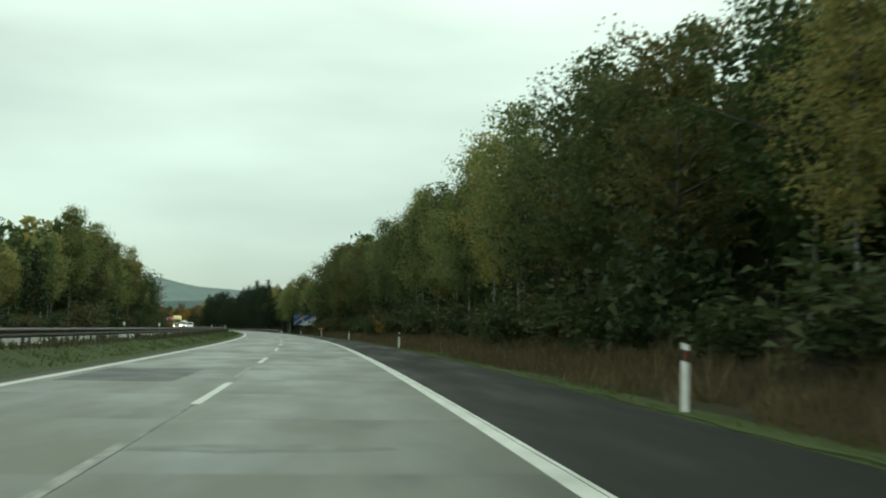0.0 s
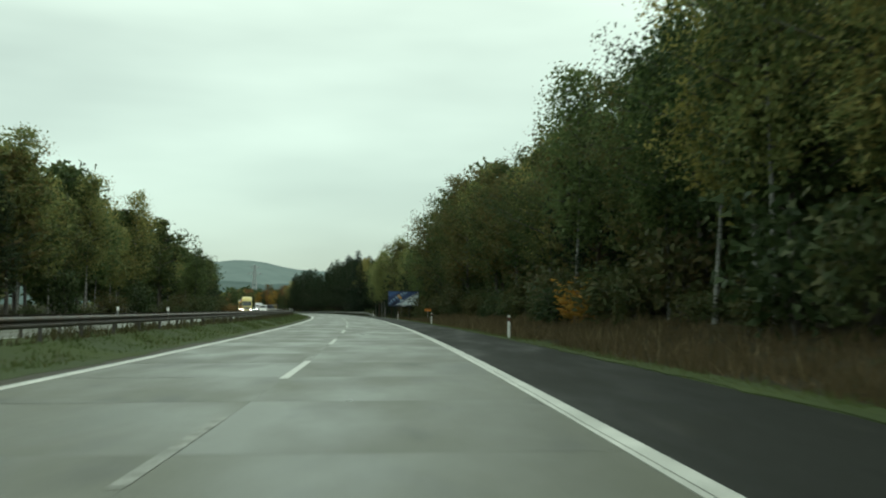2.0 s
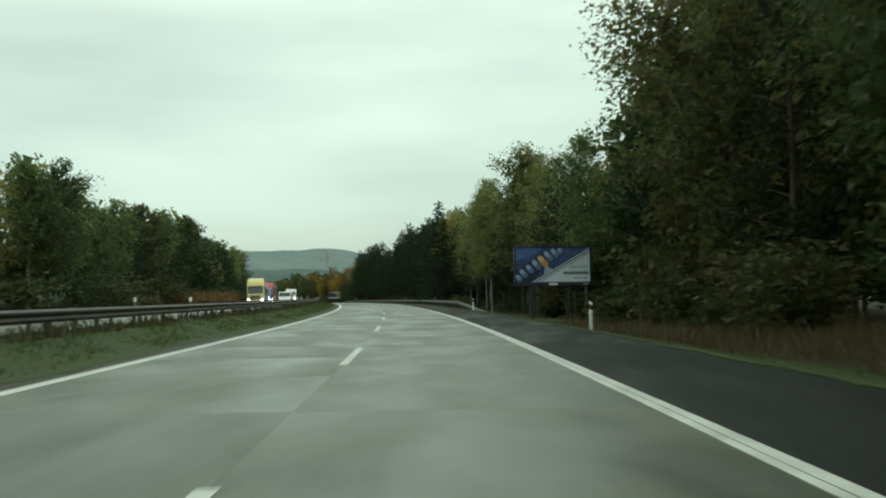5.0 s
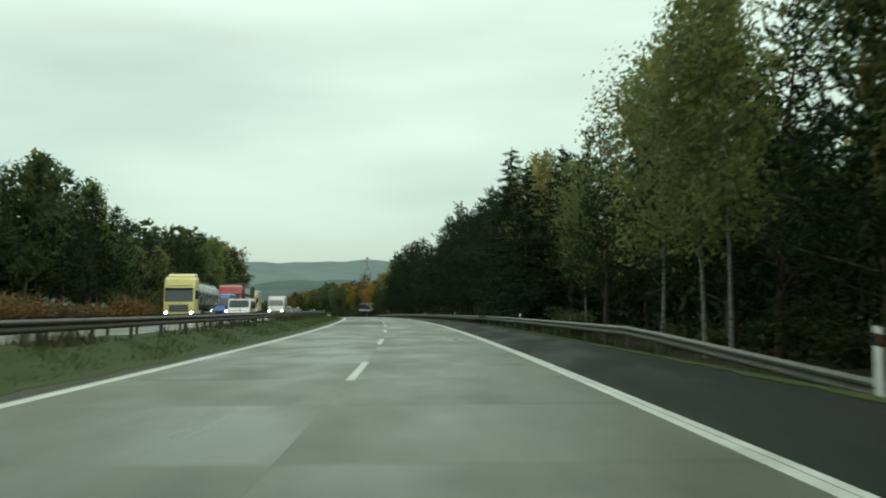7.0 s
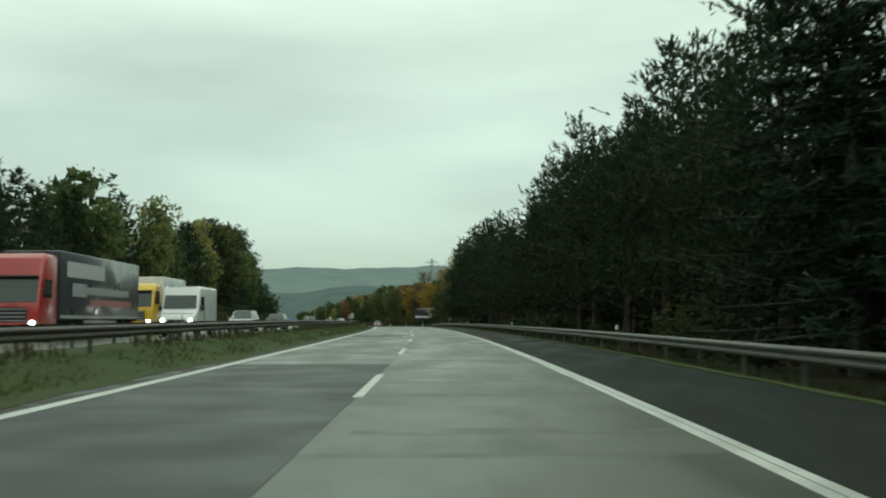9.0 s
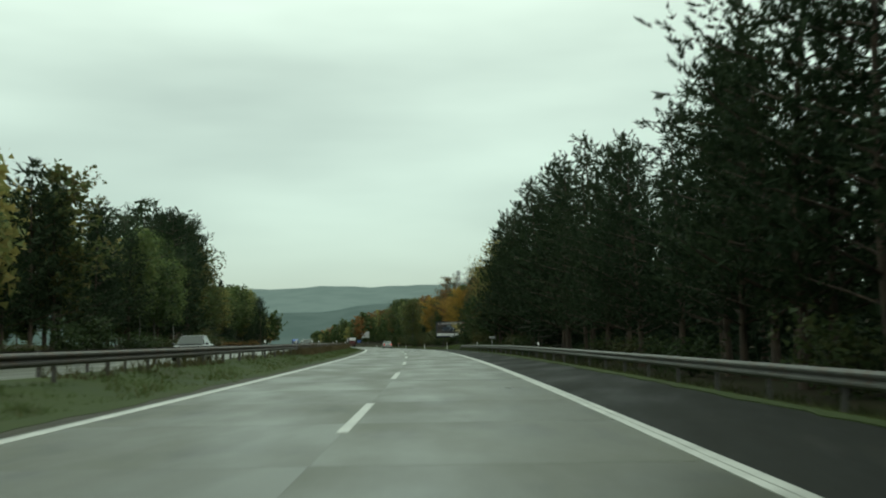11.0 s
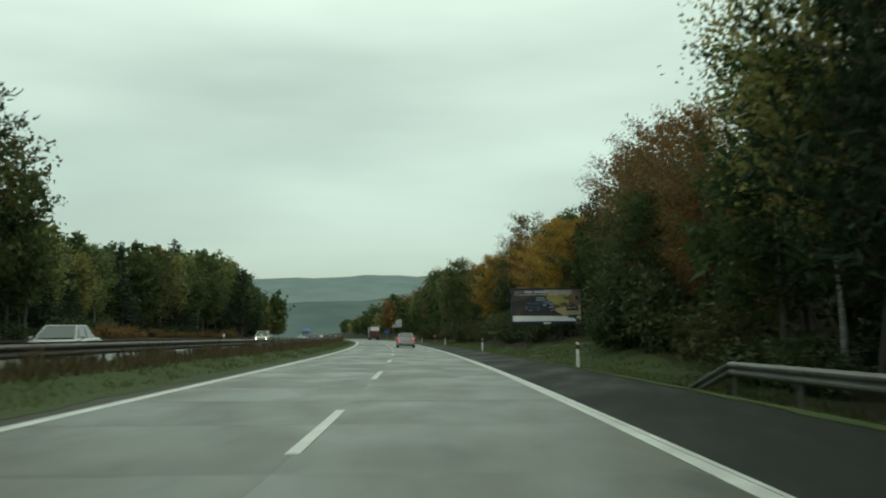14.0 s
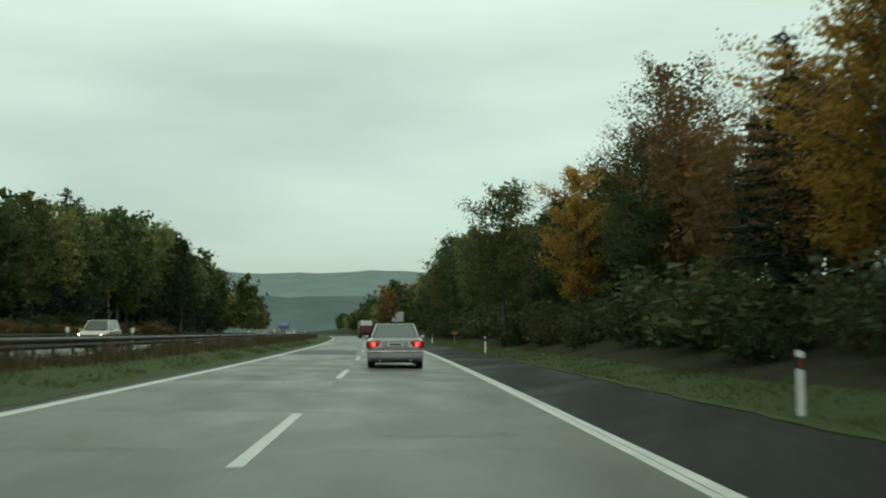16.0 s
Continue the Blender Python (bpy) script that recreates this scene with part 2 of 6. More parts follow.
M_RAIL_DARK = surface("dirty_rusted_steel", (0.045, 0.042, 0.038), (0.11, 0.10, 0.09), 0.8, 20, (0.5, 0.75), metal=0.3, bump=0.1, spots=(0.09, 0.055, 0.035), spot_at=(0.52, 0.7))
M_POST = surface("white_plastic", (0.62, 0.63, 0.61), (0.78, 0.79, 0.77), 3, 30, (0.4, 0.55), bump=0.03, spots=(0.4, 0.39, 0.35), spot_at=(0.66, 0.8))
M_BLACK = plain("black_plastic", (0.015, 0.015, 0.016), 0.5)
M_ORANGE_REFLECTOR = plain("orange_reflector", (0.34, 0.07, 0.025), 0.25)
M_WHITE_REFLECTOR = plain("white_reflector", (0.8, 0.8, 0.8), 0.2)
M_ZINC = surface("zinc", (0.30, 0.31, 0.31), (0.45, 0.46, 0.46), 2, 30, (0.4, 0.6), metal=0.7, bump=0.05)

# ---- the line of the road ----
STEP = 2.0
S_ALL = np.arange(-400, 1401, STEP)


def along(values, s):
    return np.interp(s, np.arange(len(values)) * 80.0, values)


def build_line():
    bend, climb = along(BEND, S_ALL), along(CLIMB, S_ALL)
    th = np.concatenate([[0], np.cumsum((bend[1:] + bend[:-1]) / 2 * STEP)])
    z0 = int(np.argmin(abs(S_ALL)))
    th -= th[z0]
    tm = (th[1:] + th[:-1]) / 2
    x = np.concatenate([[0], np.cumsum(-np.sin(tm) * STEP)])
    y = np.concatenate([[0], np.cumsum(np.cos(tm) * STEP)])
    z = np.concatenate([[0], np.cumsum((climb[1:] + climb[:-1]) / 2 * STEP)])
    return x - x[z0], y - y[z0], z - z[z0], th


LINE_X, LINE_Y, LINE_Z, LINE_T = build_line()


def heading(s):
    return float(np.interp(s, S_ALL, LINE_T))


def spots(s, o, dz=0.0):
    """World places at stations s (m along the road) and offsets o (m to the right of the lane line), dz above the road's plane."""
    s, o, dz = np.broadcast_arrays(np.asarray(s, float), np.asarray(o, float), np.asarray(dz, float))
    inner = np.clip(s, S_ALL[0], S_ALL[-1])
    over = s - inner
    th = np.interp(inner, S_ALL, LINE_T)
    near = np.clip(o, -60, 60)
    far = o - near
    x = np.interp(inner, S_ALL, LINE_X) + near * np.cos(th) - over * np.sin(th) + far * math.cos(0.22)
    y = np.interp(inner, S_ALL, LINE_Y) + near * np.sin(th) + over * np.cos(th) + far * math.sin(0.22)
    z = np.interp(inner, S_ALL, LINE_Z) - along(FALL, inner) * np.clip(o, -8, 8) + dz
    return np.stack([x, y, z], -1)


def at(s, o, dz=0.0):
    return Vector(spots(s, o, dz).tolist())


def pose_at(s, o, dz=0.0, turn=0.0, scale=1.0):
    """A pose at station s, offset o, with its y axis along the road; turn in degrees."""
    v = at(s, o, dz)
    return Matrix.LocRotScale(v, Euler((0, 0, heading(s) + radians(turn))), (scale,) * 3)


def lift(s, o):
    """Height of the ground over the road's plane."""
    s, o = np.broadcast_arrays(np.asarray(s, float), np.asarray(o, float))
    bank_a = np.clip((225 - s) / 30, 0, 1)
    bank_c = np.clip((s - 545) / 25, 0, 1)
    dip = 1 - np.maximum(bank_a, bank_c)
    right_a = np.interp(o, [6.81, 8.2, 10, 14, 20, 40, 150], [0, -0.12, -0.05, 0.9, 2.8, 8.5, 24])
    right_b = np.interp(o, [6.81, 8.2, 10, 14, 20, 40, 150], [0, -0.22, -0.55, -0.7, -0.5, 0, 2])
    right_c = np.interp(o, [6.81, 8.2, 10, 14, 20, 40, 150], [0, -0.10, 0.1, 1.0, 2.2, 6.0, 16])
    right = right_a * bank_a + right_b * dip + right_c * bank_c
    left = np.interp(o, [-150, -60, -34, -26, -22, -20.3, -20.0, -10.4, -10.2, -9.2, -8.2, -7.0, -6.0, -5.3, -4.85],
                     [2.0, 1.6, 1.0, 0.5, 0.15, 0.1, 0.08, 0.08, 0.2, 0.33, 0.38, 0.32, 0.13, 0.0, -0.05])
    h = np.where(o > 0, right, left)
    h = np.where((o > -4.84) & (o < 6.8), -0.08, h)
    # beyond the corridor the land sinks towards the valley ahead
    sink = -np.clip(s - 900, 0, 1500) * 0.03 * np.clip((np.abs(o) - 40) / 100 + (s - 1300) / 400, 0, 1)
    return h + sink


def part(name, bm, material, parent, label=""):
    """Links a bmesh (or mesh) as one mesh object under a thing or a part."""
    if isinstance(bm, bmesh.types.BMesh):
        me = bpy.data.meshes.new(name)
        bm.to_mesh(me)
        bm.free()
    else:
        me = bm
    if material and not me.materials:
        me.materials.append(material)
    ob = new(name, me)
    ob.parent = parent
    return tagged(ob, label) if label else ob


def thing(name, label, category, m=None, group="", kind=""):
    ob = new(name)
    ob.empty_display_size = 0.2
    if m is not None:
        ob.matrix_basis = m
    return tagged(ob, label, category, group, kind)


def mesh_of(name, verts, faces, material=None, smooth=False):
    me = bpy.data.meshes.new(name)
    me.from_pydata([tuple(v) for v in verts], [], faces)
    if material:
        me.materials.append(material)
    if smooth:
        me.polygons.foreach_set("use_smooth", [True] * len(me.polygons))
    me.update()
    return me


def sheet(name, stations, offsets, height, material, label="", category="", kind="structure"):
    """A ribbon that follows the road."""
    ss, oo = np.meshgrid(stations, offsets, indexing="ij")
    v = spots(ss, oo, height(ss, oo)).reshape(-1, 3)
    w = len(offsets)
    f = [(i * w + j, i * w + j + 1, (i + 1) * w + j + 1, (i + 1) * w + j) for i in range(len(stations) - 1) for j in range(w - 1)]
    me = mesh_of(name, v.tolist(), f, material, True)
    return tagged(new(name, me), label, category, kind=kind)


def ribbon(name, s0, s1, o0, o1, top, material, parent=None, step=4.0, thick=0.006):
    """A thin raised strip along the road, closed at its sides."""
    ss = np.linspace(s0, s1, max(2, int(round((s1 - s0) / step)) + 1))
    v, f = [], []
    for s in ss:
        a, b = (o0(s), o1(s)) if callable(o0) else (o0, o1)
        v += spots([s] * 4, [a, b, b, a], [top, top, top - thick, top - thick]).tolist()
    for i in range(len(ss) - 1):
        a, b = 4 * i, 4 * i + 4
        f += [(a + k, a + (k + 1) % 4, b + (k + 1) % 4, b + k) for k in range(4)]
    f += [(3, 2, 1, 0), (len(v) - 4, len(v) - 3, len(v) - 2, len(v) - 1)]
    me = mesh_of(name, v, f, material)
    ob = new(name, me)
    ob.parent = parent
    return ob


def box(bm, size, centre, turn=None, bevel=0.0):
    r = bmesh.ops.create_cube(bm, size=1.0)
    m = Matrix.LocRotScale(Vector(centre), turn or Euler((0, 0, 0)), Vector(size))
    bmesh.ops.transform(bm, matrix=m, verts=r["verts"])
    if bevel:
        es = list({e for v in r["verts"] for e in v.link_edges})
        bmesh.ops.bevel(bm, geom=es, offset=bevel, segments=2, affect="EDGES", profile=0.6)
    return bm


def rod(bm, a, b, r, r2=None, n=8):
    """A round bar from a to b."""
    a, b = Vector(a), Vector(b)
    q = (b - a).to_track_quat("Z", "Y")
    g = bmesh.ops.create_cone(bm, cap_ends=True, segments=n, radius1=r, radius2=r if r2 is None else r2, depth=(b - a).length)
    bmesh.ops.transform(bm, matrix=Matrix.Translation((a + b) / 2) @ q.to_matrix().to_4x4(), verts=g["verts"])
    return bm


# ---- ground, carriageways, markings ----
far_s = [-400, -300, -200, -120] + list(np.arange(-80, 801, 4.0)) + [820, 850, 900, 960, 1030, 1120, 1250, 1400, 1700, 2200, 3000, 4500]
offs = [-3000, -1500, -700, -300, -150, -90, -60, -48, -40, -34, -31, -28, -26, -24, -22, -21, -20.3, -20.0, -15, -10.4, -10.2, -9.2, -8.2, -7.0, -6.5, -6.0, -5.3, -4.85, -4.83, 0,
        6.79, 6.81, 7.5, 8.2, 9, 10, 11, 12.5, 14, 16, 18, 20, 24, 30, 40, 60, 90, 150, 300, 700, 1500, 3000]


def rough_lift(s, o):
    h = lift(s, o)
    soft = np.where((o > 7.4) | (o < -20.6) | ((o < -5.2) & (o > -10.0)), 1.0, 0.0)
    wave = 0.05 * np.sin(s * 0.7 + o * 1.3) + 0.04 * np.sin(s * 1.9 - o * 2.1) + 0.05 * np.sin(s * 0.23 + 1.0)
    return h + soft * wave * np.clip((np.abs(o) - 5) / 8, 0.25, 1)


ground = sheet("ground", far_s, offs, rough_lift, M_GRASS_SOIL, "grassy roadside ground reaching to the horizon", "ground")
ground.data.materials.append(M_LITTER)
floor_kind = []
for sa, sb in zip(far_s, far_s[1:]):
    for oa, ob_ in zip(offs, offs[1:]):
        wooded = -500 < sa < 1400 and (oa >= (8.2 if 262 <= sa < 537 else 10.0 if sa >= 596 else 8.2 if sa < 226 else 12.5) or ob_ <= -26) and abs(oa) < 160
        floor_kind.append(1 if wooded else 0)
ground.data.polygons.foreach_set("material_index", floor_kind)
road = sheet("road", list(np.arange(-80, 901, 5.0)), [-4.88, 0, 3.82], lambda s, o: 0 * s - 0.025, M_CONCRETE, "wet pale concrete motorway carriageway", "road")
shoulder = sheet("hard_shoulder", list(np.arange(-80, 901, 5.0)), [3.80, 5, 6.86], lambda s, o: 0 * s - 0.004, M_ASPHALT, "dark wet asphalt hard shoulder", "road")
opposite = sheet("road_opposite", list(np.arange(-80, 901, 5.0)), [-20.15, -17, -14, -10.3], lambda s, o: 0 * s + 0.17, M_CONCRETE, "wet concrete carriageway for oncoming traffic", "road")
edge_strip = sheet("edge_strip", list(np.arange(-80, 901, 5.0)), [-5.3, -4.9, -4.25], lambda s, o: np.where(o < -5, -0.035, 0.0035), M_GRIT, "gritty dirt strip between edge line and median grass", "road")
LEFT_LINE, RIGHT_LINE = -4.03, 3.81
left_line = ribbon("edge_line", -60, 880, LEFT_LINE - 0.12, LEFT_LINE + 0.12, 0.006, M_LINE)
tagged(left_line, "continuous white painted edge line beside the median", "road marking", "edge lines", "structure")


def joint_at(s):
    """Offset of the tarred joint that wanders under the right edge line."""
    return RIGHT_LINE + 0.035 * math.sin(s * 0.051 + 1.0) + 0.03 * math.sin(s * 0.137) + 0.008 * math.sin(s * 0.9)


for a, b in ((lambda s: RIGHT_LINE - 0.13, lambda s: joint_at(s) - 0.008), (lambda s: joint_at(s) + 0.008, lambda s: RIGHT_LINE + 0.125)):
    tagged(ribbon("edge_line", -60, 880, a, b, 0.006, M_LINE, step=2.0), "white painted edge line split by the shoulder joint", "road marking", "edge lines", "structure")
tagged(ribbon("sealed_joint", -60, 880, lambda s: joint_at(s) - 0.03, lambda s: joint_at(s) + 0.03, 0.0025, M_SEAL, step=2.0), "dark tar-sealed joint under the edge line", "road patch", "sealed joints", "structure")
for o in (-10.9, -18.6):
    tagged(ribbon("edge_line", -60, 880, o - 0.12, o + 0.12, 0.176, M_LINE), "white edge line of the opposite carriageway", "road marking", "edge lines", "structure")
DASH_START, DASH = 17.5, 6.1
for k in range(-3, 48):
    s0 = DASH_START + 18 * k
    tagged(ribbon("lane_dash", s0, s0 + DASH, -0.075, 0.075, 0.006, M_LINE, step=3), "white painted dash of the lane line", "road marking", "lane dashes", "structure")
    tagged(ribbon("lane_dash", s0, s0 + DASH, -14.62, -14.48, 0.176, M_LINE, step=3), "white painted dash of the opposite lane line", "road marking", "opposite lane dashes", "structure")


# an asphalt repair in the overtaking lane and smaller ones
for s0, s1, o0, o1 in ((332.6, 352.5, -4.6, -0.02), (24.0, 30.5, -3.6, -1.2), (392.0, 398.0, -4.2, -0.6), (640.0, 652.0, -4.3, -0.3)):
    tagged(ribbon("asphalt_repair", s0, s1, o0, o1, 0.0035, M_PATCH, step=4), "dark asphalt repair patch in the concrete lane", "road patch", kind="structure")

# turf that has crept over the edge of the shoulder
def turf_edge(s):
    wide = float(np.interp(s, [0, 48, 66, 83, 220, 380, 440, 470, 490, 520, 545, 560, 900], [6.9, 6.86, 6.95, 6.8, 6.75, 6.75, 6.6, 6.42, 6.5, 6.7, 6.8, 6.7, 6.75]))
    return wide + 0.06 * math.sin(s * 1.3) + 0.05 * math.sin(s * 2.9 + 1) + 0.04 * math.sin(s * 0.37)


tagged(ribbon("turf_edge", -20, 760, turf_edge, lambda s: 7.0, 0.02, M_GRASS_SOIL, step=1.0, thick=0.05), "ragged turf creeping over the asphalt edge", "verge", kind="structure")

def median_turf(s):
    return -4.60 - 0.10 * math.sin(s * 0.31) - 0.07 * math.sin(s * 1.1 + 2) - 0.05 * math.sin(s * 2.7)


tagged(ribbon("turf_edge", -20, 760, lambda s: -5.6, median_turf, 0.012, M_GRASS_SOIL, step=1.0, thick=0.03), "ragged turf of the median creeping over the grit", "verge", kind="structure")

# ---- concrete slabs ----
def slab_mesh(name, length, o0, o1):
    """A slab with softened arrises, its top at z = 0."""
    bm = bmesh.new()
    box(bm, (o1 - o0, length, 0.05), ((o0 + o1) / 2, length / 2, -0.025), bevel=0.003)
    me = bpy.data.meshes.new(name)
    bm.to_mesh(me)
    bm.free()
    me.materials.append(M_CONCRETE)
    return me


SLAB = 5.0
slab_left, slab_right = slab_mesh("slab", SLAB - 0.008, -4.86, -0.0003), slab_mesh("slab", SLAB - 0.008, 0.0003, 3.808)
slab_rng = np.random.default_rng(5)
for s in np.arange(-10, 735, SLAB):
    for me in (slab_left, slab_right):
        a, b = at(s, 0.0), at(s + SLAB, 0.0)
        fall = float(along(FALL, s + SLAB / 2))
        ob = part("slab", me, None, road)
        ob.matrix_basis = Matrix.Translation(a + Vector((0, 0, -0.001 * slab_rng.random()))) @ (b - a).to_track_quat("Y", "Z").to_matrix().to_4x4() @ Matrix.Rotation(fall, 4, "Y")

# ---- worn marks and sealed joints ----
for s0, s1 in ((8.0, 12.2), (25.8, 32.0), (43.6, 51.4), (63.4, 65.5), (67.4, 70.2), (78.4, 83.0), (95.4, 98.5), (113.6, 116.0), (131.2, 133.6), (240.2, 242.6), (365.0, 367.0), (612.0, 617.0)):
    tagged(ribbon("faded_dash", s0, s1, -0.13, 0.0, 0.0045, M_FADED, step=3), "faded remains of an old lane dash", "road marking", "faded dashes", "structure")
mark_rng = np.random.default_rng(31)


def seal(s, o0, o1, wide):
    """A tarred band across a lane: uneven, wavering edges that run out to the sides."""
    n = max(18, int((o1 - o0) / 0.16))
    ph = mark_rng.random(4) * 6.28
    v, f = [], []
    for k in range(n + 1):
        u = k / n
        o = o0 + (o1 - o0) * u
        taper = max(0.04, min(1.0, 4.0 * u * (1 - u) + 0.05) ** 0.5)
        a = wide * taper * (0.5 + 0.14 * math.sin(5 * u + ph[0]) + 0.08 * math.sin(17 * u + ph[1]))
        b = wide * taper * (0.5 + 0.14 * math.sin(6 * u + ph[2]) + 0.08 * math.sin(15 * u + ph[3]))
        v += spots([s - a, s + b, s + b, s - a], [o] * 4, [0.0016, 0.0016, -0.004, -0.004]).tolist()
    for k in range(n):
        a, b = 4 * k, 4 * k + 4
        f += [(a + j, a + (j + 1) % 4, b + (j + 1) % 4, b + j) for j in range(4)]
    f += [(0, 1, 2, 3), (4 * n + 3, 4 * n + 2, 4 * n + 1, 4 * n)]
    return tagged(new("sealed_joint", mesh_of("sealed_joint", v, f, M_SEAL)), "dark tar-sealed joint across the concrete", "road patch", "sealed joints", "structure")


for s, o0, o1, wide in ((11.8, -0.2, 2.6, 0.5), (64.0, 1.6, 3.7, 0.45), (122.6, 0.2, 3.0, 0.3), (321.7, 0.1, 3.8, 0.35), (336.8, 0.3, 3.8, 0.55), (341.9, 0.1, 3.7, 0.35), (354.6, 0.1, 3.7, 0.3), (373.0, 0.80, 1.75, 2.7), (372.9, 2.66, 3.69, 2.9),
                        (506.8, 0.4, 3.7, 0.35), (540.6, 0.6, 2.3, 0.8), (574.5, -0.6, 0.9, 0.45), (596.6, 1.2, 2.8, 0.7)):
    seal(s, o0, o1, wide)
for s0, s1 in ((-4, 36), (44, 58), (106, 126), (292, 297), (324, 332), (470, 474), (548, 556)):
    tagged(ribbon("sealed_joint", s0, s1, -0.045, 0.005, 0.0025, M_SEAL, step=4), "dark tar-sealed joint between the lanes", "road patch", "sealed joints", "structure")
for s in np.arange(0, 720, SLAB):
    if mark_rng.random() < 0.22:
        seal(s, 0.1, 3.7, 0.05 + 0.22 * mark_rng.random())
    if mark_rng.random() < 0.28:
        seal(s, -3.8, -0.2 - 1.5 * mark_rng.random(), 0.05 + 0.25 * mark_rng.random())

# ---- trees ----
rng = np.random.default_rng(7)


def tube(v, f, pts, radii, n=6):
    """Adds a tapered tube through pts to the lists."""
    base = len(v)
    pts = [np.asarray(p, float) for p in pts]
    for i, (p, r) in enumerate(zip(pts, radii)):
        d = pts[min(i + 1, len(pts) - 1)] - pts[max(i - 1, 0)]
        d /= np.linalg.norm(d) + 1e-9
        a = np.cross(d, (0.31, 0.95, 0.05))
        a /= np.linalg.norm(a) + 1e-9
        b = np.cross(d, a)
        for k in range(n):
            w = 2 * math.pi * k / n
            v.append(tuple(p + r * (math.cos(w) * a + math.sin(w) * b)))
    for i in range(len(pts) - 1):
        for k in range(n):
            p, q = base + i * n + k, base + i * n + (k + 1) % n
            f.append((p, q, q + n, p + n))


def leaf_mesh(name, centres, sizes, material, r, droop=0.0, narrow=0.55):
    """Many small single leaves."""
    c = np.asarray(centres)
    n = len(c)
    a = r.normal(size=(n, 3))
    a[:, 2] = a[:, 2] * 0.6 - droop
    a /= np.linalg.norm(a, axis=1)[:, None]
    b = np.cross(a, r.normal(size=(n, 3)))
    b /= np.linalg.norm(b, axis=1)[:, None] + 1e-9
    s = np.asarray(sizes)[:, None]
    v = np.stack([c - a * s * 0.5 - b * s * narrow * 0.5, c - a * s * 0.5 + b * s * narrow * 0.5, c + a * s * 0.5], 1).reshape(-1, 3)
    me = bpy.data.meshes.new(name)
    me.vertices.add(3 * n)
    me.vertices.foreach_set("co", v.ravel())
    me.loops.add(3 * n)
    me.loops.foreach_set("vertex_index", np.arange(3 * n))
    me.polygons.add(n)
    me.polygons.foreach_set("loop_start", np.arange(n) * 3)
    me.polygons.foreach_set("loop_total", np.full(n, 3))
    me.materials.append(material)
    me.update()
    me.validate()
    return me


def needle_mesh(name, base, way, sizes, wide, material):
    """Needle bundles: slim triangles that start at base and point along way."""
    n = len(base)
    r = np.random.default_rng(n)
    side = np.cross(way, r.normal(size=(n, 3)))
    side /= np.linalg.norm(side, axis=1)[:, None] + 1e-9
    side *= np.asarray(wide)[:, None] * 0.5
    v = np.stack([base - side, base + side, base + way * np.asarray(sizes)[:, None]], 1).reshape(-1, 3)
    me = bpy.data.meshes.new(name)
    me.vertices.add(3 * n)
    me.vertices.foreach_set("co", v.ravel())
    me.loops.add(3 * n)
    me.loops.foreach_set("vertex_index", np.arange(3 * n))
    me.polygons.add(n)
    me.polygons.foreach_set("loop_start", np.arange(n) * 3)
    me.polygons.foreach_set("loop_total", np.full(n, 3))
    me.materials.append(material)
    me.update()
    return me


def pine_crown(r, trunk, branches, h, shoots, needles, size, fill):
    """Shoots that turn up at the ends of the boughs, each a brush of needles, with a darker filling of side sprays."""
    base, way, ln_, wd = [], [], [], []

    def brush(p, d, length, count, k):
        t = r.random(count) ** 0.8
        out = r.normal(size=(count, 3))
        out -= (out @ d)[:, None] * d
        out /= np.linalg.norm(out, axis=1)[:, None] + 1e-9
        w = d * (0.75 + 0.5 * t)[:, None] + out * (0.75 - 0.3 * t)[:, None]
        w /= np.linalg.norm(w, axis=1)[:, None]
        base.append(p + d * (length * t)[:, None])
        way.append(w)
        ln_.append(size * k * (0.7 + 0.6 * r.random(count)))
        wd.append(size * k * (0.25 + 0.12 * r.random(count)))

    for pts, ln in branches:
        n = max(3, int(shoots * min(1.5, 0.35 + ln / (h * 0.16))))
        for e in range(n):
            x = 1.0 if e == 0 else 0.30 + 0.7 * r.random() ** 0.7
            p = np.array([np.interp(x, [0, 0.4, 0.75, 1.0], [q[j] for q in pts]) for j in range(3)])
            run = pts[3] - pts[1]
            run = run / (np.linalg.norm(run) + 1e-9)
            if e:
                p = p + r.normal(size=3) * np.array([0.30, 0.30, 0.16]) * (0.35 + 0.32 * ln)
            d = run * 0.55 + np.array([0, 0, 0.65]) + r.normal(size=3) * 0.38
            d /= np.linalg.norm(d)
            brush(p, d, (0.32 + 0.3 * r.random()) * (size / 0.2) ** 0.4, needles, 1.0)
        m = int(fill * (0.3 + ln / (h * 0.2)))
        for _ in range(m):
            x = 0.12 + 0.75 * r.random()
            p = np.array([np.interp(x, [0, 0.4, 0.75, 1.0], [q[j] for q in pts]) for j in range(3)]) + r.normal(size=3) * np.array([0.22, 0.22, 0.14]) * (0.4 + 0.3 * ln)
            d = r.normal(size=3)
            d /= np.linalg.norm(d)
            brush(p, d, 0.3, 3, 1.7)
    top = trunk[-1]
    for e in range(4):
        d = np.array([0.25 * math.cos(e * 1.6), 0.25 * math.sin(e * 1.6), 1.0]) if e else np.array([0, 0, 1.0])
        d /= np.linalg.norm(d)
        brush(top - np.array([0, 0, 0.35]), d, 0.75 if e == 0 else 0.5, needles, 1.0)
    return np.concatenate(base), np.concatenate(way), np.concatenate(ln_), np.concatenate(wd)


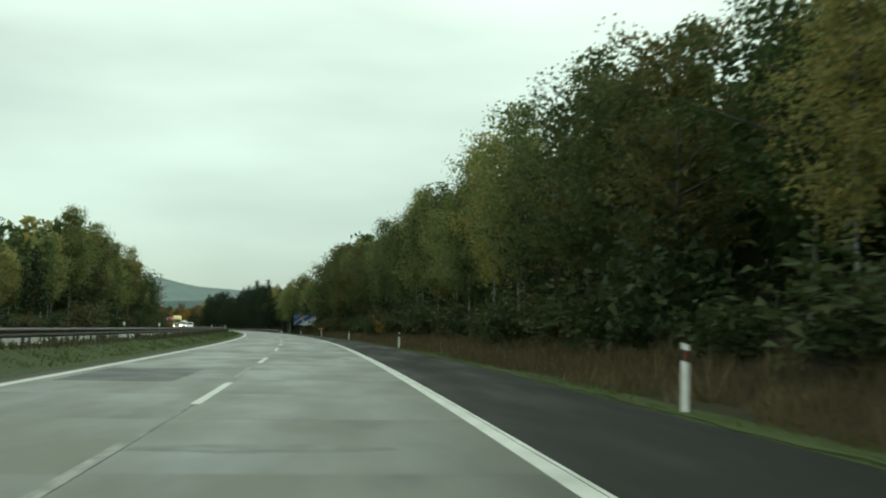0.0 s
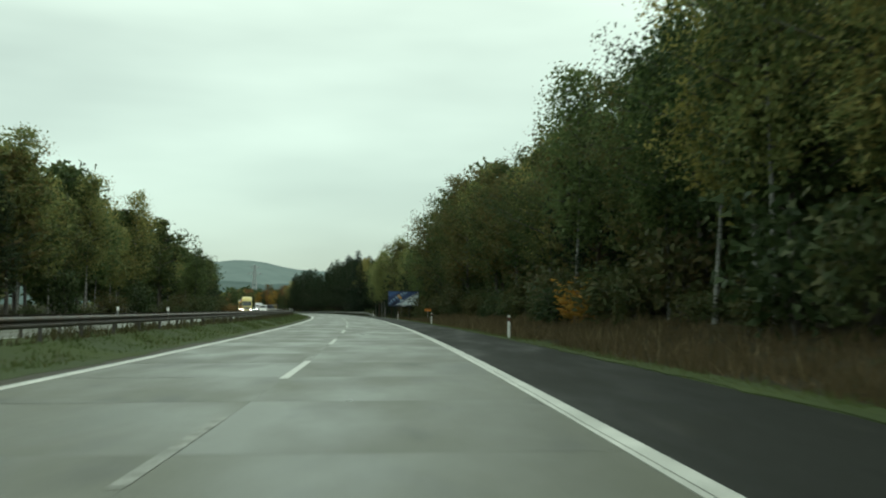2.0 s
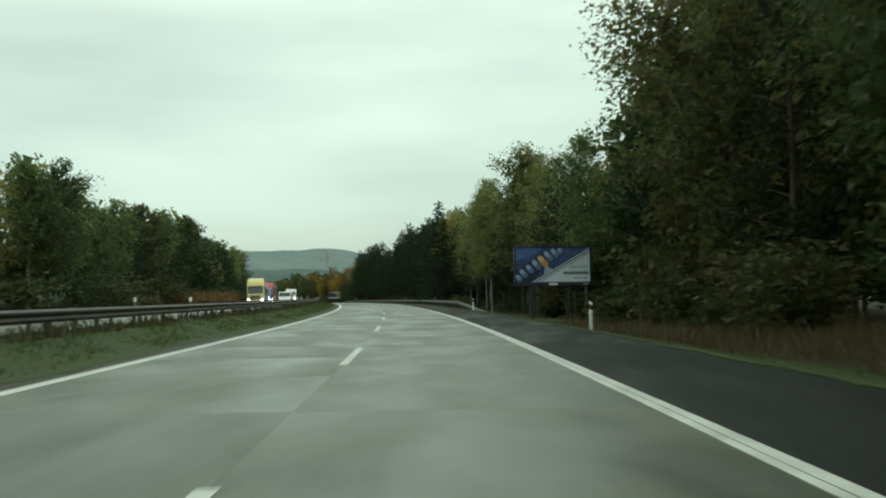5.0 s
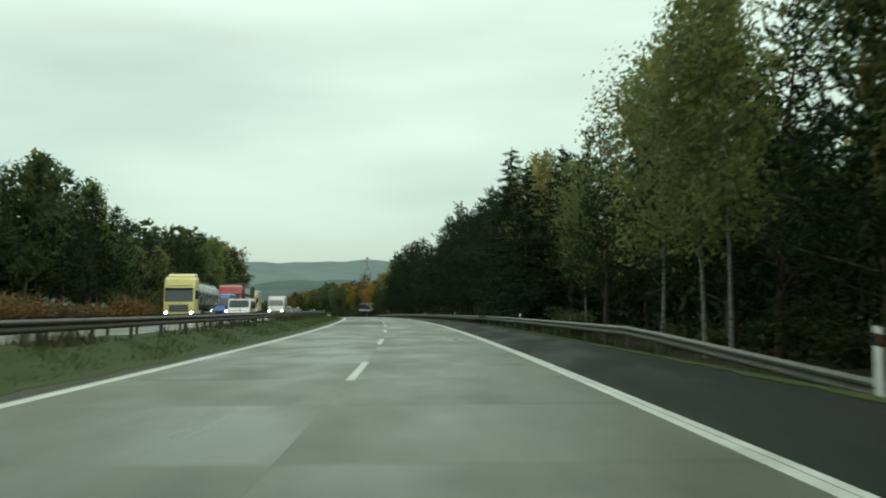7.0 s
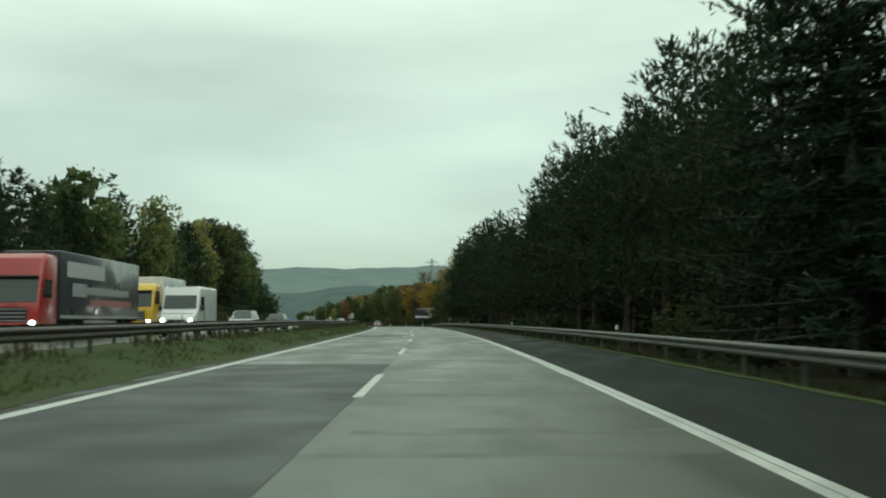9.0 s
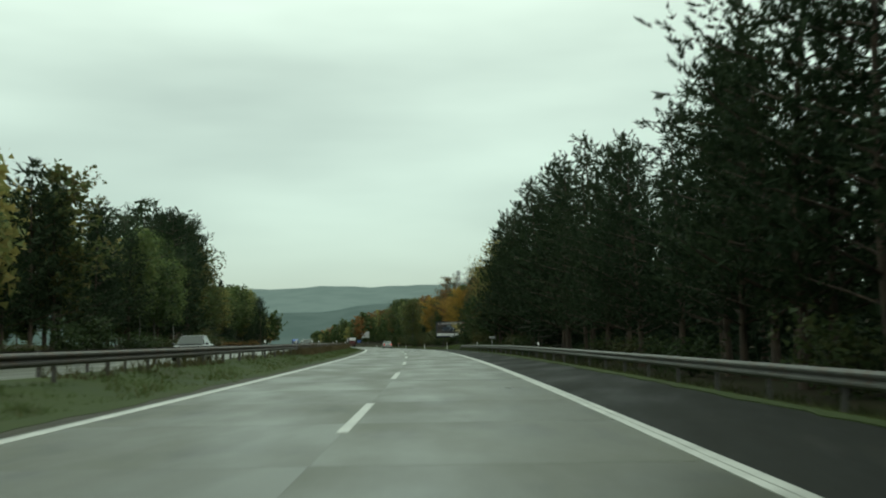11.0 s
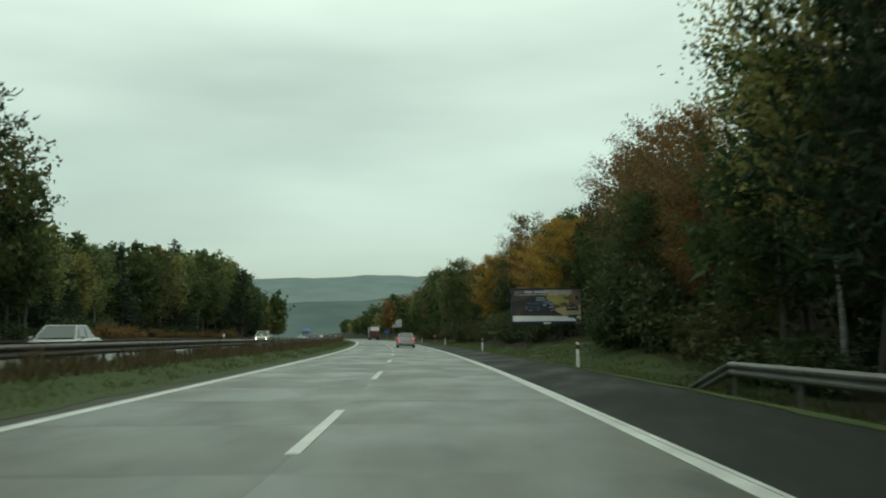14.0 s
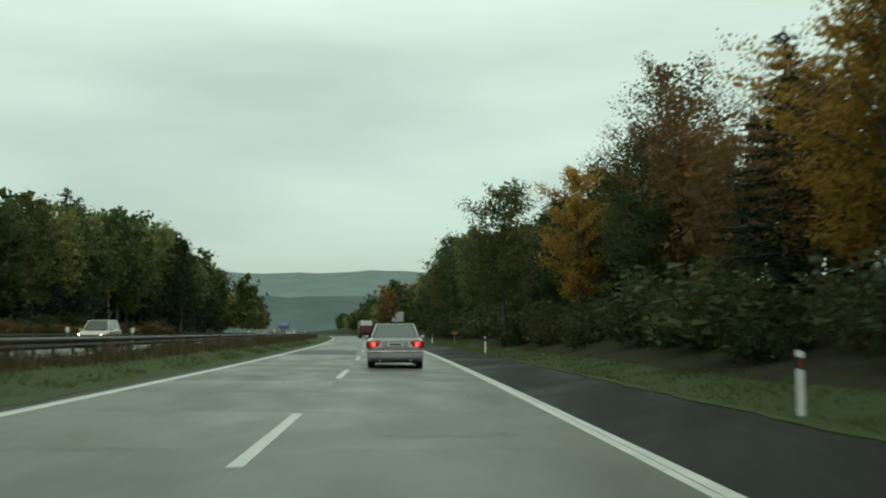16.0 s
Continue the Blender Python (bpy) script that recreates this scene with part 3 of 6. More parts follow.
def limbs(r, h, kind):
    """Trunk line and limbs (lists of points) for a tree of height h."""
    lean = r.normal(size=2) * (0.035 if "birch" in kind or kind == "oak" else 0.015)
    trunk = [np.array([lean[0] * h * t + 0.12 * math.sin(5 * t + lean[1] * 90), lean[1] * h * t + 0.1 * math.sin(4 * t), h * t]) for t in np.linspace(0, 1, 8)]
    out = []
    base, count, reach, up = {"birch": (0.33, 26, 0.18, 0.55), "gold_birch": (0.33, 26, 0.18, 0.55), "oak": (0.22, 24, 0.26, 0.45), "gold": (0.2, 24, 0.28, 0.45), "rust": (0.25, 24, 0.25, 0.6),
                              "pine": (0.14, 48, 0.23, 0.45), "scots": (0.42, 26, 0.19, 0.25), "spruce": (0.07, 84, 0.25, -0.20)}[kind]
    for i in range(count):
        t = base + (0.98 - base) * ((i + r.random() * 0.8) / count)
        p = np.array([np.interp(t, np.linspace(0, 1, 8), [q[j] for q in trunk]) for j in range(3)])
        u = (t - base) / (1 - base)
        if kind == "spruce":
            w = 1.0 - u * 0.90
        elif kind == "pine":
            w = (1.0 - 0.90 * u ** 1.5) * (0.82 + 0.22 * math.sin(9 * u + i))
        elif kind == "scots":
            w = math.sin(math.pi * min(1, 0.28 + 0.62 * u)) ** 0.6
        else:
            w = math.sin(math.pi * min(1, 0.12 + 0.86 * u)) ** 0.6
        ln = h * reach * w * ((0.88 + 0.22 * r.random()) if kind == "spruce" else (0.65 + 0.6 * r.random()))
        ang = i * 2.4 + r.random() * 0.9
        pts = [p]
        for k in (0.4, 0.75, 1.0):
            bend = up * k + (-0.35 * k * k if "birch" in kind else 0.12 * k * k if kind == "spruce" else 0)
            pts.append(p + ln * np.array([math.cos(ang + 0.2 * k) * k, math.sin(ang + 0.2 * k) * k, bend]))
        out.append((pts, ln))
    return trunk, out


BARK = {"birch": M_BARK_BIRCH, "gold_birch": M_BARK_BIRCH, "oak": M_BARK_DARK, "gold": M_BARK_DARK, "rust": M_BARK_DARK, "pine": M_BARK_PINE, "scots": M_BARK_PINE, "spruce": M_BARK_DARK}
TREE_LABEL = {
    "birch": "slender white-barked birch with thin yellowing green leaves",
    "gold_birch": "slender birch with pale yellow autumn leaves",
    "oak": "broad deciduous tree with dull green and brownish leaves",
    "gold": "deciduous tree with golden yellow autumn leaves",
    "rust": "half-bare deciduous tree with rust-brown autumn leaves",
    "pine": "tall Scots pine with dark green needle crown",
    "scots": "tall old Scots pine with a bare lower trunk",
    "spruce": "conical dark green spruce",
}


def soft_normal(r, size):
    """Normal spread without far strays."""
    return np.clip(r.normal(size=size), -1.6, 1.6)


def tree(kind, h, leaves, size, seed, thin=1.0, bare=False):
    """One tree: trunk with limbs, and a crown of single leaves."""
    r = np.random.default_rng(seed)
    trunk, branches = limbs(r, h, kind)
    root = thing("spruce_tree" if kind == "spruce" else "pine_tree" if kind in ("pine", "scots") else "birch_tree" if "birch" in kind else "deciduous_tree", TREE_LABEL[kind], "tree")
    v, f = [], []
    r0 = h * {"birch": 0.0068, "gold_birch": 0.0068, "pine": 0.010, "scots": 0.012, "spruce": 0.012}.get(kind, 0.012)
    tube(v, f, trunk, [r0 * (1.25 if i == 0 else 1 - 0.92 * i / 7) for i in range(8)], 7)
    tv, tf = [], []
    per = max(2, leaves // len(branches))
    cs, sz = [], []
    needled = kind in ("pine", "scots") and leaves > 1000
    for pts, ln in branches:
        if ln < 0.05 or needled:
            continue
        m = int(per * (0.45 + 0.9 * ln / (h * 0.2)) * thin)
        lows = {"rust": 0.30, "gold": 0.34}.get(kind, 0.40)
        t = r.random(m) ** 0.75
        q = np.array([[np.interp(x, [0, 0.4, 0.75, 1.0], [p[j] for p in pts]) for j in range(3)] for x in (0.02 if kind == "spruce" else 0.18) + 0.9 * t])
        if kind == "spruce":
            q += soft_normal(r, size=(m, 3)) * np.array([0.16, 0.16, 0.10]) * (0.4 + ln * 0.22)
            q[:, 2] -= 0.25 * r.random(m) * ln * 0.5
        elif kind in ("pine", "scots"):
            k = np.minimum((t * 7).astype(int), 6)
            tuft = soft_normal(r, size=(7, 3)) * np.array([0.24, 0.24, 0.16]) * (0.5 + ln * 0.35)
            q += tuft[k] + soft_normal(r, size=(m, 3)) * np.array([0.20, 0.20, 0.13])
        else:
            k = r.integers(0, 12, m)
            tuft = soft_normal(r, size=(12, 3)) * np.array([lows, lows, lows * 0.8]) * (0.4 + ln * 0.30)
            if kind == "rust" and leaves > 2500:
                for e in range(0, 12, 2):
                    x = 0.3 + 0.65 * e / 12
                    root_ = np.array([np.interp(x, [0, 0.4, 0.75, 1.0], [p[j] for p in pts]) for j in range(3)])
                    tube(tv, tf, [root_, root_ + tuft[e] * 0.6, root_ + tuft[e] * 1.25], [0.014, 0.009, 0.004], 3)
            q += tuft[k] + soft_normal(r, size=(m, 3)) * (0.17 if kind in ("rust", "gold") else 0.22)
            if "birch" in kind:
                q[:, 2] -= r.random(m) ** 2 * 1.1
        grade = np.interp(t, [0, 0.45, 0.8, 1], [1.9, 1.35, 0.85, 0.65])
        if kind in ("pine", "scots", "spruce"):
            grade = grade ** 0.6
        cs.append(q)
        sz.append(size * grade * (0.65 + 0.7 * r.random(m)) * ((1.2 * min(1.0, 0.5 + 0.5 * ln / (h * 0.12))) if kind in ("spruce", "pine") else 1.0))
    if kind == "spruce":
        m = max(8, leaves // 100)
        up = 0.86 + 0.15 * r.random(m)
        lead = np.array([[np.interp(x, np.linspace(0, 1, 8), [p[j] for p in trunk]) for j in range(3)] for x in up])
        lead += soft_normal(r, size=(m, 3)) * (np.array([0.9, 0.9, 0.2]) * (1.03 - up)[:, None] * h * 0.12)
        cs.append(lead)
        sz.append(size * 0.55 * (0.5 + 0.6 * r.random(m)))
    whole = len(f)
    for pts, ln in ([] if bare else branches):
        tube(v, f, pts, [max(0.012, ln * 0.022) * q for q in (1, 0.7, 0.4, 0.12)], 3)
    base_n = len(v)
    v += tv
    f += [tuple(i + base_n for i in q) for q in tf]
    trunk_mesh = mesh_of("trunk", v, f, BARK[kind], True)
    trunk_mesh.materials.append(M_BARK_DARK if "birch" in kind else BARK[kind])
    trunk_mesh.polygons.foreach_set("material_index", [0] * whole + [1] * (len(f) - whole))
    part("trunk", trunk_mesh, None, root)
    if needled:
        dense = leaves > 3500
        b_, w_, l_, d_ = pine_crown(r, trunk, branches, h, (11 if dense else 6.5) * (48 / len(branches)) ** 0.7, 12 if dense else 8, 0.20 if dense else 0.33, 14 if dense else 9)
        part("crown", needle_mesh("crown", b_, w_, l_, d_, M_LEAF["pine"]), None, root)
        return root
    cs, sz = np.concatenate(cs), np.concatenate(sz)
    cs[:, 2] = np.maximum(cs[:, 2], 0.3)
    part("crown", leaf_mesh("crown", cs, sz, M_LEAF["pine" if kind == "scots" else kind], r, droop=0.5 if "birch" in kind else -0.5 if kind in ("pine", "scots") else 0.1, narrow=0.19 if kind in ("pine", "scots", "spruce") else 0.7), None, root)
    return root


def bush(seed, wide, high, leaves, size, kind="shrub"):
    r = np.random.default_rng(seed)
    root = thing("roadside_bush", "dense leafy roadside bush in dull autumn green", "bush")
    v, f = [], []
    tips = []
    for i in range(9):
        a, ln = i * 2.4 + r.random(), high * (0.55 + 0.45 * r.random())
        tip = np.array([math.cos(a) * wide * 0.4 * r.random(), math.sin(a) * wide * 0.4 * r.random(), ln])
        tube(v, f, [np.zeros(3), tip * np.array([0.4, 0.4, 0.5]), tip], [0.035, 0.02, 0.006], 4)
        tips.append(tip)
    part("stem", mesh_of("stem", v, f, M_BARK_DARK), None, root)
    tips = np.array(tips)
    k = r.integers(0, 9, leaves)
    q = tips[k] * (0.25 + 0.8 * r.random((leaves, 1))) + soft_normal(r, size=(leaves, 3)) * np.array([wide * 0.2, wide * 0.2, high * 0.13])
    q[:, 2] = np.abs(q[:, 2]) * 0.97 + 0.05
    part("foliage", leaf_mesh("foliage", q, size * (0.6 + 0.8 * r.random(leaves)), M_LEAF[kind], r, narrow=0.6), None, root)
    return root


NEAR = {k: [tree(k, 14.0, n, s, 11 * i + j, 1.0) for j in range(c)] for i, (k, n, s, c) in enumerate((
    ("birch", 6600, 0.165, 3), ("gold_birch", 6400, 0.165, 2), ("oak", 5300, 0.215, 3), ("gold", 7000, 0.185, 2), ("rust", 4300, 0.155, 2), ("pine", 5000, 0.395, 3), ("spruce", 7000, 0.32, 2), ("scots", 4000, 0.40, 2)))}
FAR = {k: [tree(k, 14.0, n, s, 301 + 17 * i + j, 1.0) for j in range(3)] for i, (k, n, s) in enumerate((
    ("birch", 1900, 0.35), ("oak", 1600, 0.43), ("gold", 2000, 0.38), ("rust", 1700, 0.33), ("pine", 2300, 0.54), ("spruce", 2200, 0.52), ("scots", 2100, 0.54)))}
BACK = {k: [tree(k, 14.0, n, s, 601 + 17 * i + j, 1.0, True) for j in range(2)] for i, (k, n, s) in enumerate((
    ("birch", 360, 0.74), ("oak", 370, 0.80), ("gold", 360, 0.78), ("rust", 340, 0.70), ("pine", 390, 1.05), ("spruce", 390, 1.05), ("scots", 360, 1.05)))}
THICKET = {k: [tree(k, 14.0, n, s, 801 + 17 * i + j, 1.0, True) for j in range(2)] for i, (k, n, s) in enumerate((("oak", 125, 1.6), ("birch", 120, 1.5), ("rust", 120, 1.5), ("gold", 120, 1.5), ("spruce", 125, 1.85)))}
BUSHES = [bush(500 + j, 3.0, 2.6, 1050, 0.245) for j in range(4)] + [bush(510, 3.0, 2.8, 1100, 0.26, "gold"), bush(511, 3.2, 1.8, 800, 0.24, "rust")]
WOODS = {}


def plant(kind, s, o, high, group, protos=None, label=""):
    """Stands a tree of that height (m) on the ground at station s, offset o."""
    pr = (protos or NEAR)[kind]
    pr = pr[int(rng.integers(len(pr)))]
    k = high / 14.0
    m = Matrix.LocRotScale(at(s, o, float(lift(s, o)) - 0.12), Euler((0, 0, rng.random() * 6.28)), None)
    t = copy_thing(pr, m)
    wide = 1.28 if kind in ("pine", "spruce") else 1.0
    t.scale = (k * wide * (0.9 + 0.25 * rng.random()), k * wide * (0.9 + 0.25 * rng.random()), k)
    return tagged(t, label, group=group)


def wood(kind, s, o, high, light=False):
    """Adds a tree to the joined woodland behind the first rows."""
    kind = "birch" if kind == "gold_birch" else kind
    pr = THICKET[kind] if light else BACK[kind]
    pr = pr[int(rng.integers(len(pr)))]
    k, a = high / 14.0, rng.random() * 6.28
    base = np.array(at(s, o, float(lift(s, o)) - 0.15))
    turn = np.array([[math.cos(a), -math.sin(a), 0], [math.sin(a), math.cos(a), 0], [0, 0, 1]]) * k
    for ch in pr.children:
        co = np.empty(len(ch.data.vertices) * 3)
        ch.data.vertices.foreach_get("co", co)
        idx = np.empty(len(ch.data.loops), int)
        ch.data.loops.foreach_get("vertex_index", idx)
        if light and ch.name.startswith("trunk"):
            continue
        size = 3 if ch.name.startswith("crown") else 4
        v, f, total = WOODS.setdefault((ch.data.materials[0].name, size), ([], [], [0]))
        v.append(co.reshape(-1, 3) @ turn.T + base)
        f.append(idx.reshape(-1, size) + total[0])
        total[0] += len(v[-1])


def stand_bush(s, o, k, group, pick=None):
    pr = BUSHES[int(rng.integers(4))] if pick is None else BUSHES[pick]
    t = copy_thing(pr, Matrix.LocRotScale(at(s, o, float(lift(s, o)) - 0.08), Euler((0, 0, rng.random() * 6.28)), None))
    t.scale = (k * (0.8 + 0.6 * rng.random()), k * (0.8 + 0.6 * rng.random()), k * (0.7 + 0.6 * rng.random()))
    if pick == 5:
        tagged(t, "low bush with reddish-brown autumn leaves")
    if pick == 4:
        tagged(t, "roadside bush turned yellow in autumn")
    return tagged(t, group=group)


def mix_at(s, side):
    """What grows at that station: kinds with weights."""
    if side > 0:
        if s < 118:
            return (("birch", 6.5), ("oak", 4.5), ("gold_birch", 2.0 if s > 50 else 0.6), ("pine", 0.5))
        if s < 240:
            return (("oak", 7), ("birch", 1.8), ("pine", 1.4))
        if s < 300:
            return (("pine", 3.2), ("oak", 2.6), ("birch", 3))
        if s < 330:
            return (("pine", 5), ("birch", 1.8), ("oak", 1.6))
        if s < 541:
            return (("pine", 9), ("spruce", 0.8))
        if s < 553:
            return (("oak", 5), ("birch", 2))
        if s < 640:
            return (("rust", 4.5), ("oak", 3.5), ("gold", 0.5 if s > 596 else 0.0))
        if s > 690:
            return (("oak", 5), ("rust", 2.5), ("spruce", 1.5), ("birch", 2))
        return (("rust", 1.2), ("oak", 8), ("gold", 0.4), ("spruce", 0.9))
    if s < 300:
        return (("birch", 7), ("oak", 3), ("pine", 0.7))
    if s < 545:
        return (("pine", 6), ("birch", 1.5), ("oak", 1.5))
    if s < 622:
        return (("scots", 7), ("pine", 2), ("oak", 1))
    return (("oak", 3.5), ("spruce", 2.5), ("birch", 4.5), ("pine", 1))


def choose(s, side):
    kinds = mix_at(s, side)
    w = np.array([q[1] for q in kinds], float)
    return kinds[int(rng.choice(len(kinds), p=w / w.sum()))][0]


def right_height(s):
    rows = ((0, 12.0), (40, 11.8), (56, 12.8), (75, 13.5), (100, 14.0), (125, 14.5), (145, 14.0), (160, 13.8), (175, 15.0), (195, 17.2), (215, 17.8), (240, 17.2), (248, 16.0), (255, 12.6), (264, 13.0), (276, 16.2), (295, 15.3), (330, 14.8), (352, 14.6), (366, 15.8),
            (378, 15.2), (388, 15.2), (398, 15.6), (410, 17.2), (418, 18.4), (428, 17.4), (438, 14.6), (450, 13.8), (470, 14.8), (485, 16.6), (500, 16.4), (508, 17.0), (515, 16.6), (521, 15.2), (528, 15.4), (533, 16.6), (541, 17.0), (546, 13.4), (554, 11.2), (570, 10.2), (600, 10.5), (690, 11.0), (740, 14.0), (760, 14.0), (820, 13.0))
    return float(np.interp(s, [q[0] for q in rows], [q[1] for q in rows]))


def left_line_at(s):
    """Offset and height of the wood's edge beyond the opposite carriageway."""
    return (float(np.interp(s, [0, 260, 540, 575, 640, 700, 770, 900], [-25, -25, -26.5, -34, -40, -46, -36, -30])),
            float(np.interp(s, [0, 105, 132, 150, 200, 240, 300, 345, 375, 400, 440, 500, 550, 572, 605, 615, 670, 705, 730, 780, 900],
                            [8, 8.5, 12, 15.0, 14, 12.5, 11.5, 12.8, 10.5, 12.0, 14.0, 14.5, 13, 24, 23.5, 15, 15.2, 15.6, 19.5, 20, 17])))


R_TREES, L_TREES = "trees along the hard shoulder side", "trees beyond the opposite carriageway"
# single trees that stand out
for kind, s, o, h in (("birch", 128, 12.6, 15.0), ("birch", 102, 13.4, 15.5), ("gold_birch", 107, 13.2, 15.6), ("gold_birch", 66, 13.2, 14.2), ("oak", 229, 17.2, 18.0), ("pine", 236, 17.8, 19.0), ("pine", 243, 18.0, 18.0), ("birch", 249.5, 17.8, 16.0), ("birch", 58, 12.8, 14.4), ("birch", 76, 13.2, 14.6), ("birch", 114, 13.5, 13.6), ("spruce", 336, 11.2, 13.2), ("spruce", 334, 14.2, 14.4), ("spruce", 356.5, 13.3, 17.8),
                      ("gold_birch", 339.5, 13.6, 14.8), ("birch", 288.5, 11.2, 13.9), ("birch", 286.3, 11.6, 12.5), ("pine", 277, 13.4, 13.4), ("pine", 408, 13.2, 17.3), ("pine", 434, 13.0, 16.5),
                      ("pine", 522, 12.8, 15.2), ("pine", 513, 13.8, 16.8), ("pine", 536, 13.2, 16.8), ("oak", 566, 13.0, 8.6), ("rust", 559, 14.6, 12.0), ("rust", 563.5, 15.4, 12.8), ("rust", 568, 14.8, 13.2), ("rust", 573, 15.6, 13.6), ("rust", 578, 16.0, 13.0), ("oak", 543, 15.4, 14.0), ("oak", 548, 15.0, 10.5), ("rust", 641, 17.4, 16.4), ("rust", 634, 15.8, 13.2), ("rust", 645, 16.0, 13.5), ("oak", 661, 9.9, 12.2), ("gold", 600, 14.6, 11.2), ("gold", 606, 14.8, 12.0), ("oak", 602.5, 16.2, 12.2), ("oak", 608, 16.4, 12.2),
                      ("gold", 652, 14.0, 12.2), ("spruce", 620, 15.0, 12.3), ("gold", 612, 14.8, 11.8), ("oak", 634, 13.6, 8.2), ("rust", 586, 16.4, 14.2), ("rust", 592, 18.0, 12.8), ("pine", 598, 17.2, 13.4), ("oak", 604, 18.0, 12.8), ("oak", 609, 18.8, 12.4), ("rust", 582, 16.8, 14.0), ("oak", 580, 16.2, 9.5), ("oak", 586, 18.5, 9.0), ("oak", 571, 14.8, 10.5)):
    plant(kind, s, o, (h - float(lift(s, o))) * 0.98, R_TREES)
for kind, s, o, h in (("birch", 154, -25, 15.6), ("birch", 139, -25.5, 16.2), ("birch", 176, -25, 14.6), ("birch", 199, -24.6, 15.4), ("oak", 258, -24, 11.5), ("birch", 355, -27, 14.2), ("birch", 435, -25.6, 14.4), ("oak", 482, -26.5, 15.0),
                      ("oak", 330, -26, 12.6), ("scots", 609, -38.5, 24.5), ("scots", 596, -37, 24.5), ("scots", 580, -36, 24.0), ("scots", 599, -40, 26.0), ("scots", 588, -35, 24.0), ("oak", 616, -35.5, 17.6), ("pine", 775, -31, 18.0), ("spruce", 740, -42, 23.0), ("spruce", 750, -43, 22.6),
                      ("spruce", 722, -46, 21.0), ("spruce", 768, -40, 21.5), ("spruce", 690, -42.5, 17.8), ("spruce", 487, 28, 24)):
    plant(kind, s, o, (h - float(lift(s, o))) * 0.98, R_TREES if o > 0 else L_TREES, None if o > 0 or s < 300 or h > 23 else FAR)
# first row, then the wood behind it
for s in np.concatenate([np.arange(8, 330, 5.3), np.arange(332, 552, 4.6), np.arange(553, 700, 5.5)]):
    kind = choose(s, 1)
    plant(kind, s + rng.normal() * 1.3, 13.6 + abs(rng.normal()) * 1.1 + (4.5 if 230 < s < 251 else 3.0 if 566 < s < 594 else 1.5 if s > 570 or 226 < s < 249 else 3.0 if 307 < s < 317 or 334 < s < 341 else 0), right_height(s) * ((0.86 if 330 < s < 552 else 0.76) + 0.26 * rng.random()), R_TREES, NEAR if s < 650 else FAR)
for s in np.arange(374, 430, 5.0):
    plant("pine", s + rng.normal(), 17.4 + rng.normal() * 0.6, right_height(s) * (0.92 + 0.16 * rng.random()), R_TREES)
for s in np.arange(702, 830, 6.0):
    plant(choose(s, 1), s, (13 if s < 760 else 17.5) + abs(rng.normal()), right_height(s) * (0.8 + 0.25 * rng.random()), R_TREES, FAR)
for o0, step, grow in ((18.0, 5.6, 0.95), (23, 6.8, 0.97), (30, 9.0, 1.0)):
    for s in np.arange(0, 860, step):
        wood(choose(s, 1), s + rng.normal() * 1.2, o0 + rng.normal() * 1.1, right_height(s) * grow * (0.75 + 0.28 * rng.random()))
for o0, step in ((16.8, 3.8), (20.5, 3.4), (26, 3.8), (34, 4.5)):
    for s in np.arange(0, 860 if o0 < 30 else 330, step):
        if o0 < 20 and 556 < s < 650:
            continue
        wood("oak" if s < 260 or s > 550 else "spruce", s + rng.normal(), o0 + rng.normal() * 0.8, 4.0 + 4.0 * rng.random(), True)
for o0, step in ((22.5, 4.5), (32, 5.0)):
    for s in np.arange(0, 330, step):
        wood("oak", s + rng.normal(), o0 + rng.normal(), 7.5 + 4 * rng.random(), True)
for o0 in (17.5, 24, 31):
    for s in np.arange(0, 262, 2.6):
        wood("oak", s + rng.normal(), o0 + rng.normal(), 2.6 + 1.2 * rng.random(), True)
for s in np.arange(60, 860, 5.2):
    o0, h = left_line_at(s)
    plant(choose(s, -1), s + rng.normal() * 1.4, o0 - abs(rng.normal()) * 1.2, h * (0.72 + 0.3 * rng.random()), L_TREES, FAR)
for back, step in ((4.5, 5.4), (10, 7.0)):
    for s in np.arange(60, 900, step):
        o0, h = left_line_at(s)
        wood(choose(s, -1), s + rng.normal() * 1.3, o0 - back + rng.normal(), h * (0.8 + 0.26 * rng.random()))
for s in np.arange(60, 900, 2.0):
    o0, h = left_line_at(s)
    wood("oak", s + rng.normal(), o0 - 2.5 - 6 * rng.random(), 3.5 + 3.5 * rng.random(), True)
# the woods far ahead on both sides
for s in np.arange(690, 1100, 3.0):
    for o in ((12.5 if s < 760 else 17.0), 20):
        wood("oak", s + rng.normal(), o + rng.normal() * 0.6, 2.5 + 3 * rng.random(), True)
for s in np.arange(860, 1180, 9.0):
    for o in (16, 24, 36, 50, -28, -36, -50):
        wood("rust" if rng.random() < 0.3 else "birch" if rng.random() < 0.3 else "oak", s + rng.normal() * 3, o + rng.normal() * 2, float(np.interp(s, [860, 960, 1180], [13.5, 11.5, 7.5])) * (0.8 + 0.4 * rng.random()), True)
for (name_, size), (v, f, _) in WOODS.items():
    v, f = np.concatenate(v), np.concatenate(f)
    me = bpy.data.meshes.new("woodland")
    me.vertices.add(len(v))
    me.vertices.foreach_set("co", v.ravel())
    me.loops.add(f.size)
    me.loops.foreach_set("vertex_index", f.ravel())
    me.polygons.add(len(f))
    me.polygons.foreach_set("loop_start", np.arange(len(f)) * size)
    me.polygons.foreach_set("loop_total", np.full(len(f), size))
    me.materials.append(bpy.data.materials[name_])
    me.update()
    tagged(new("woodland", me), "deep mixed wood behind the roadside trees", "woodland", kind="stuff")
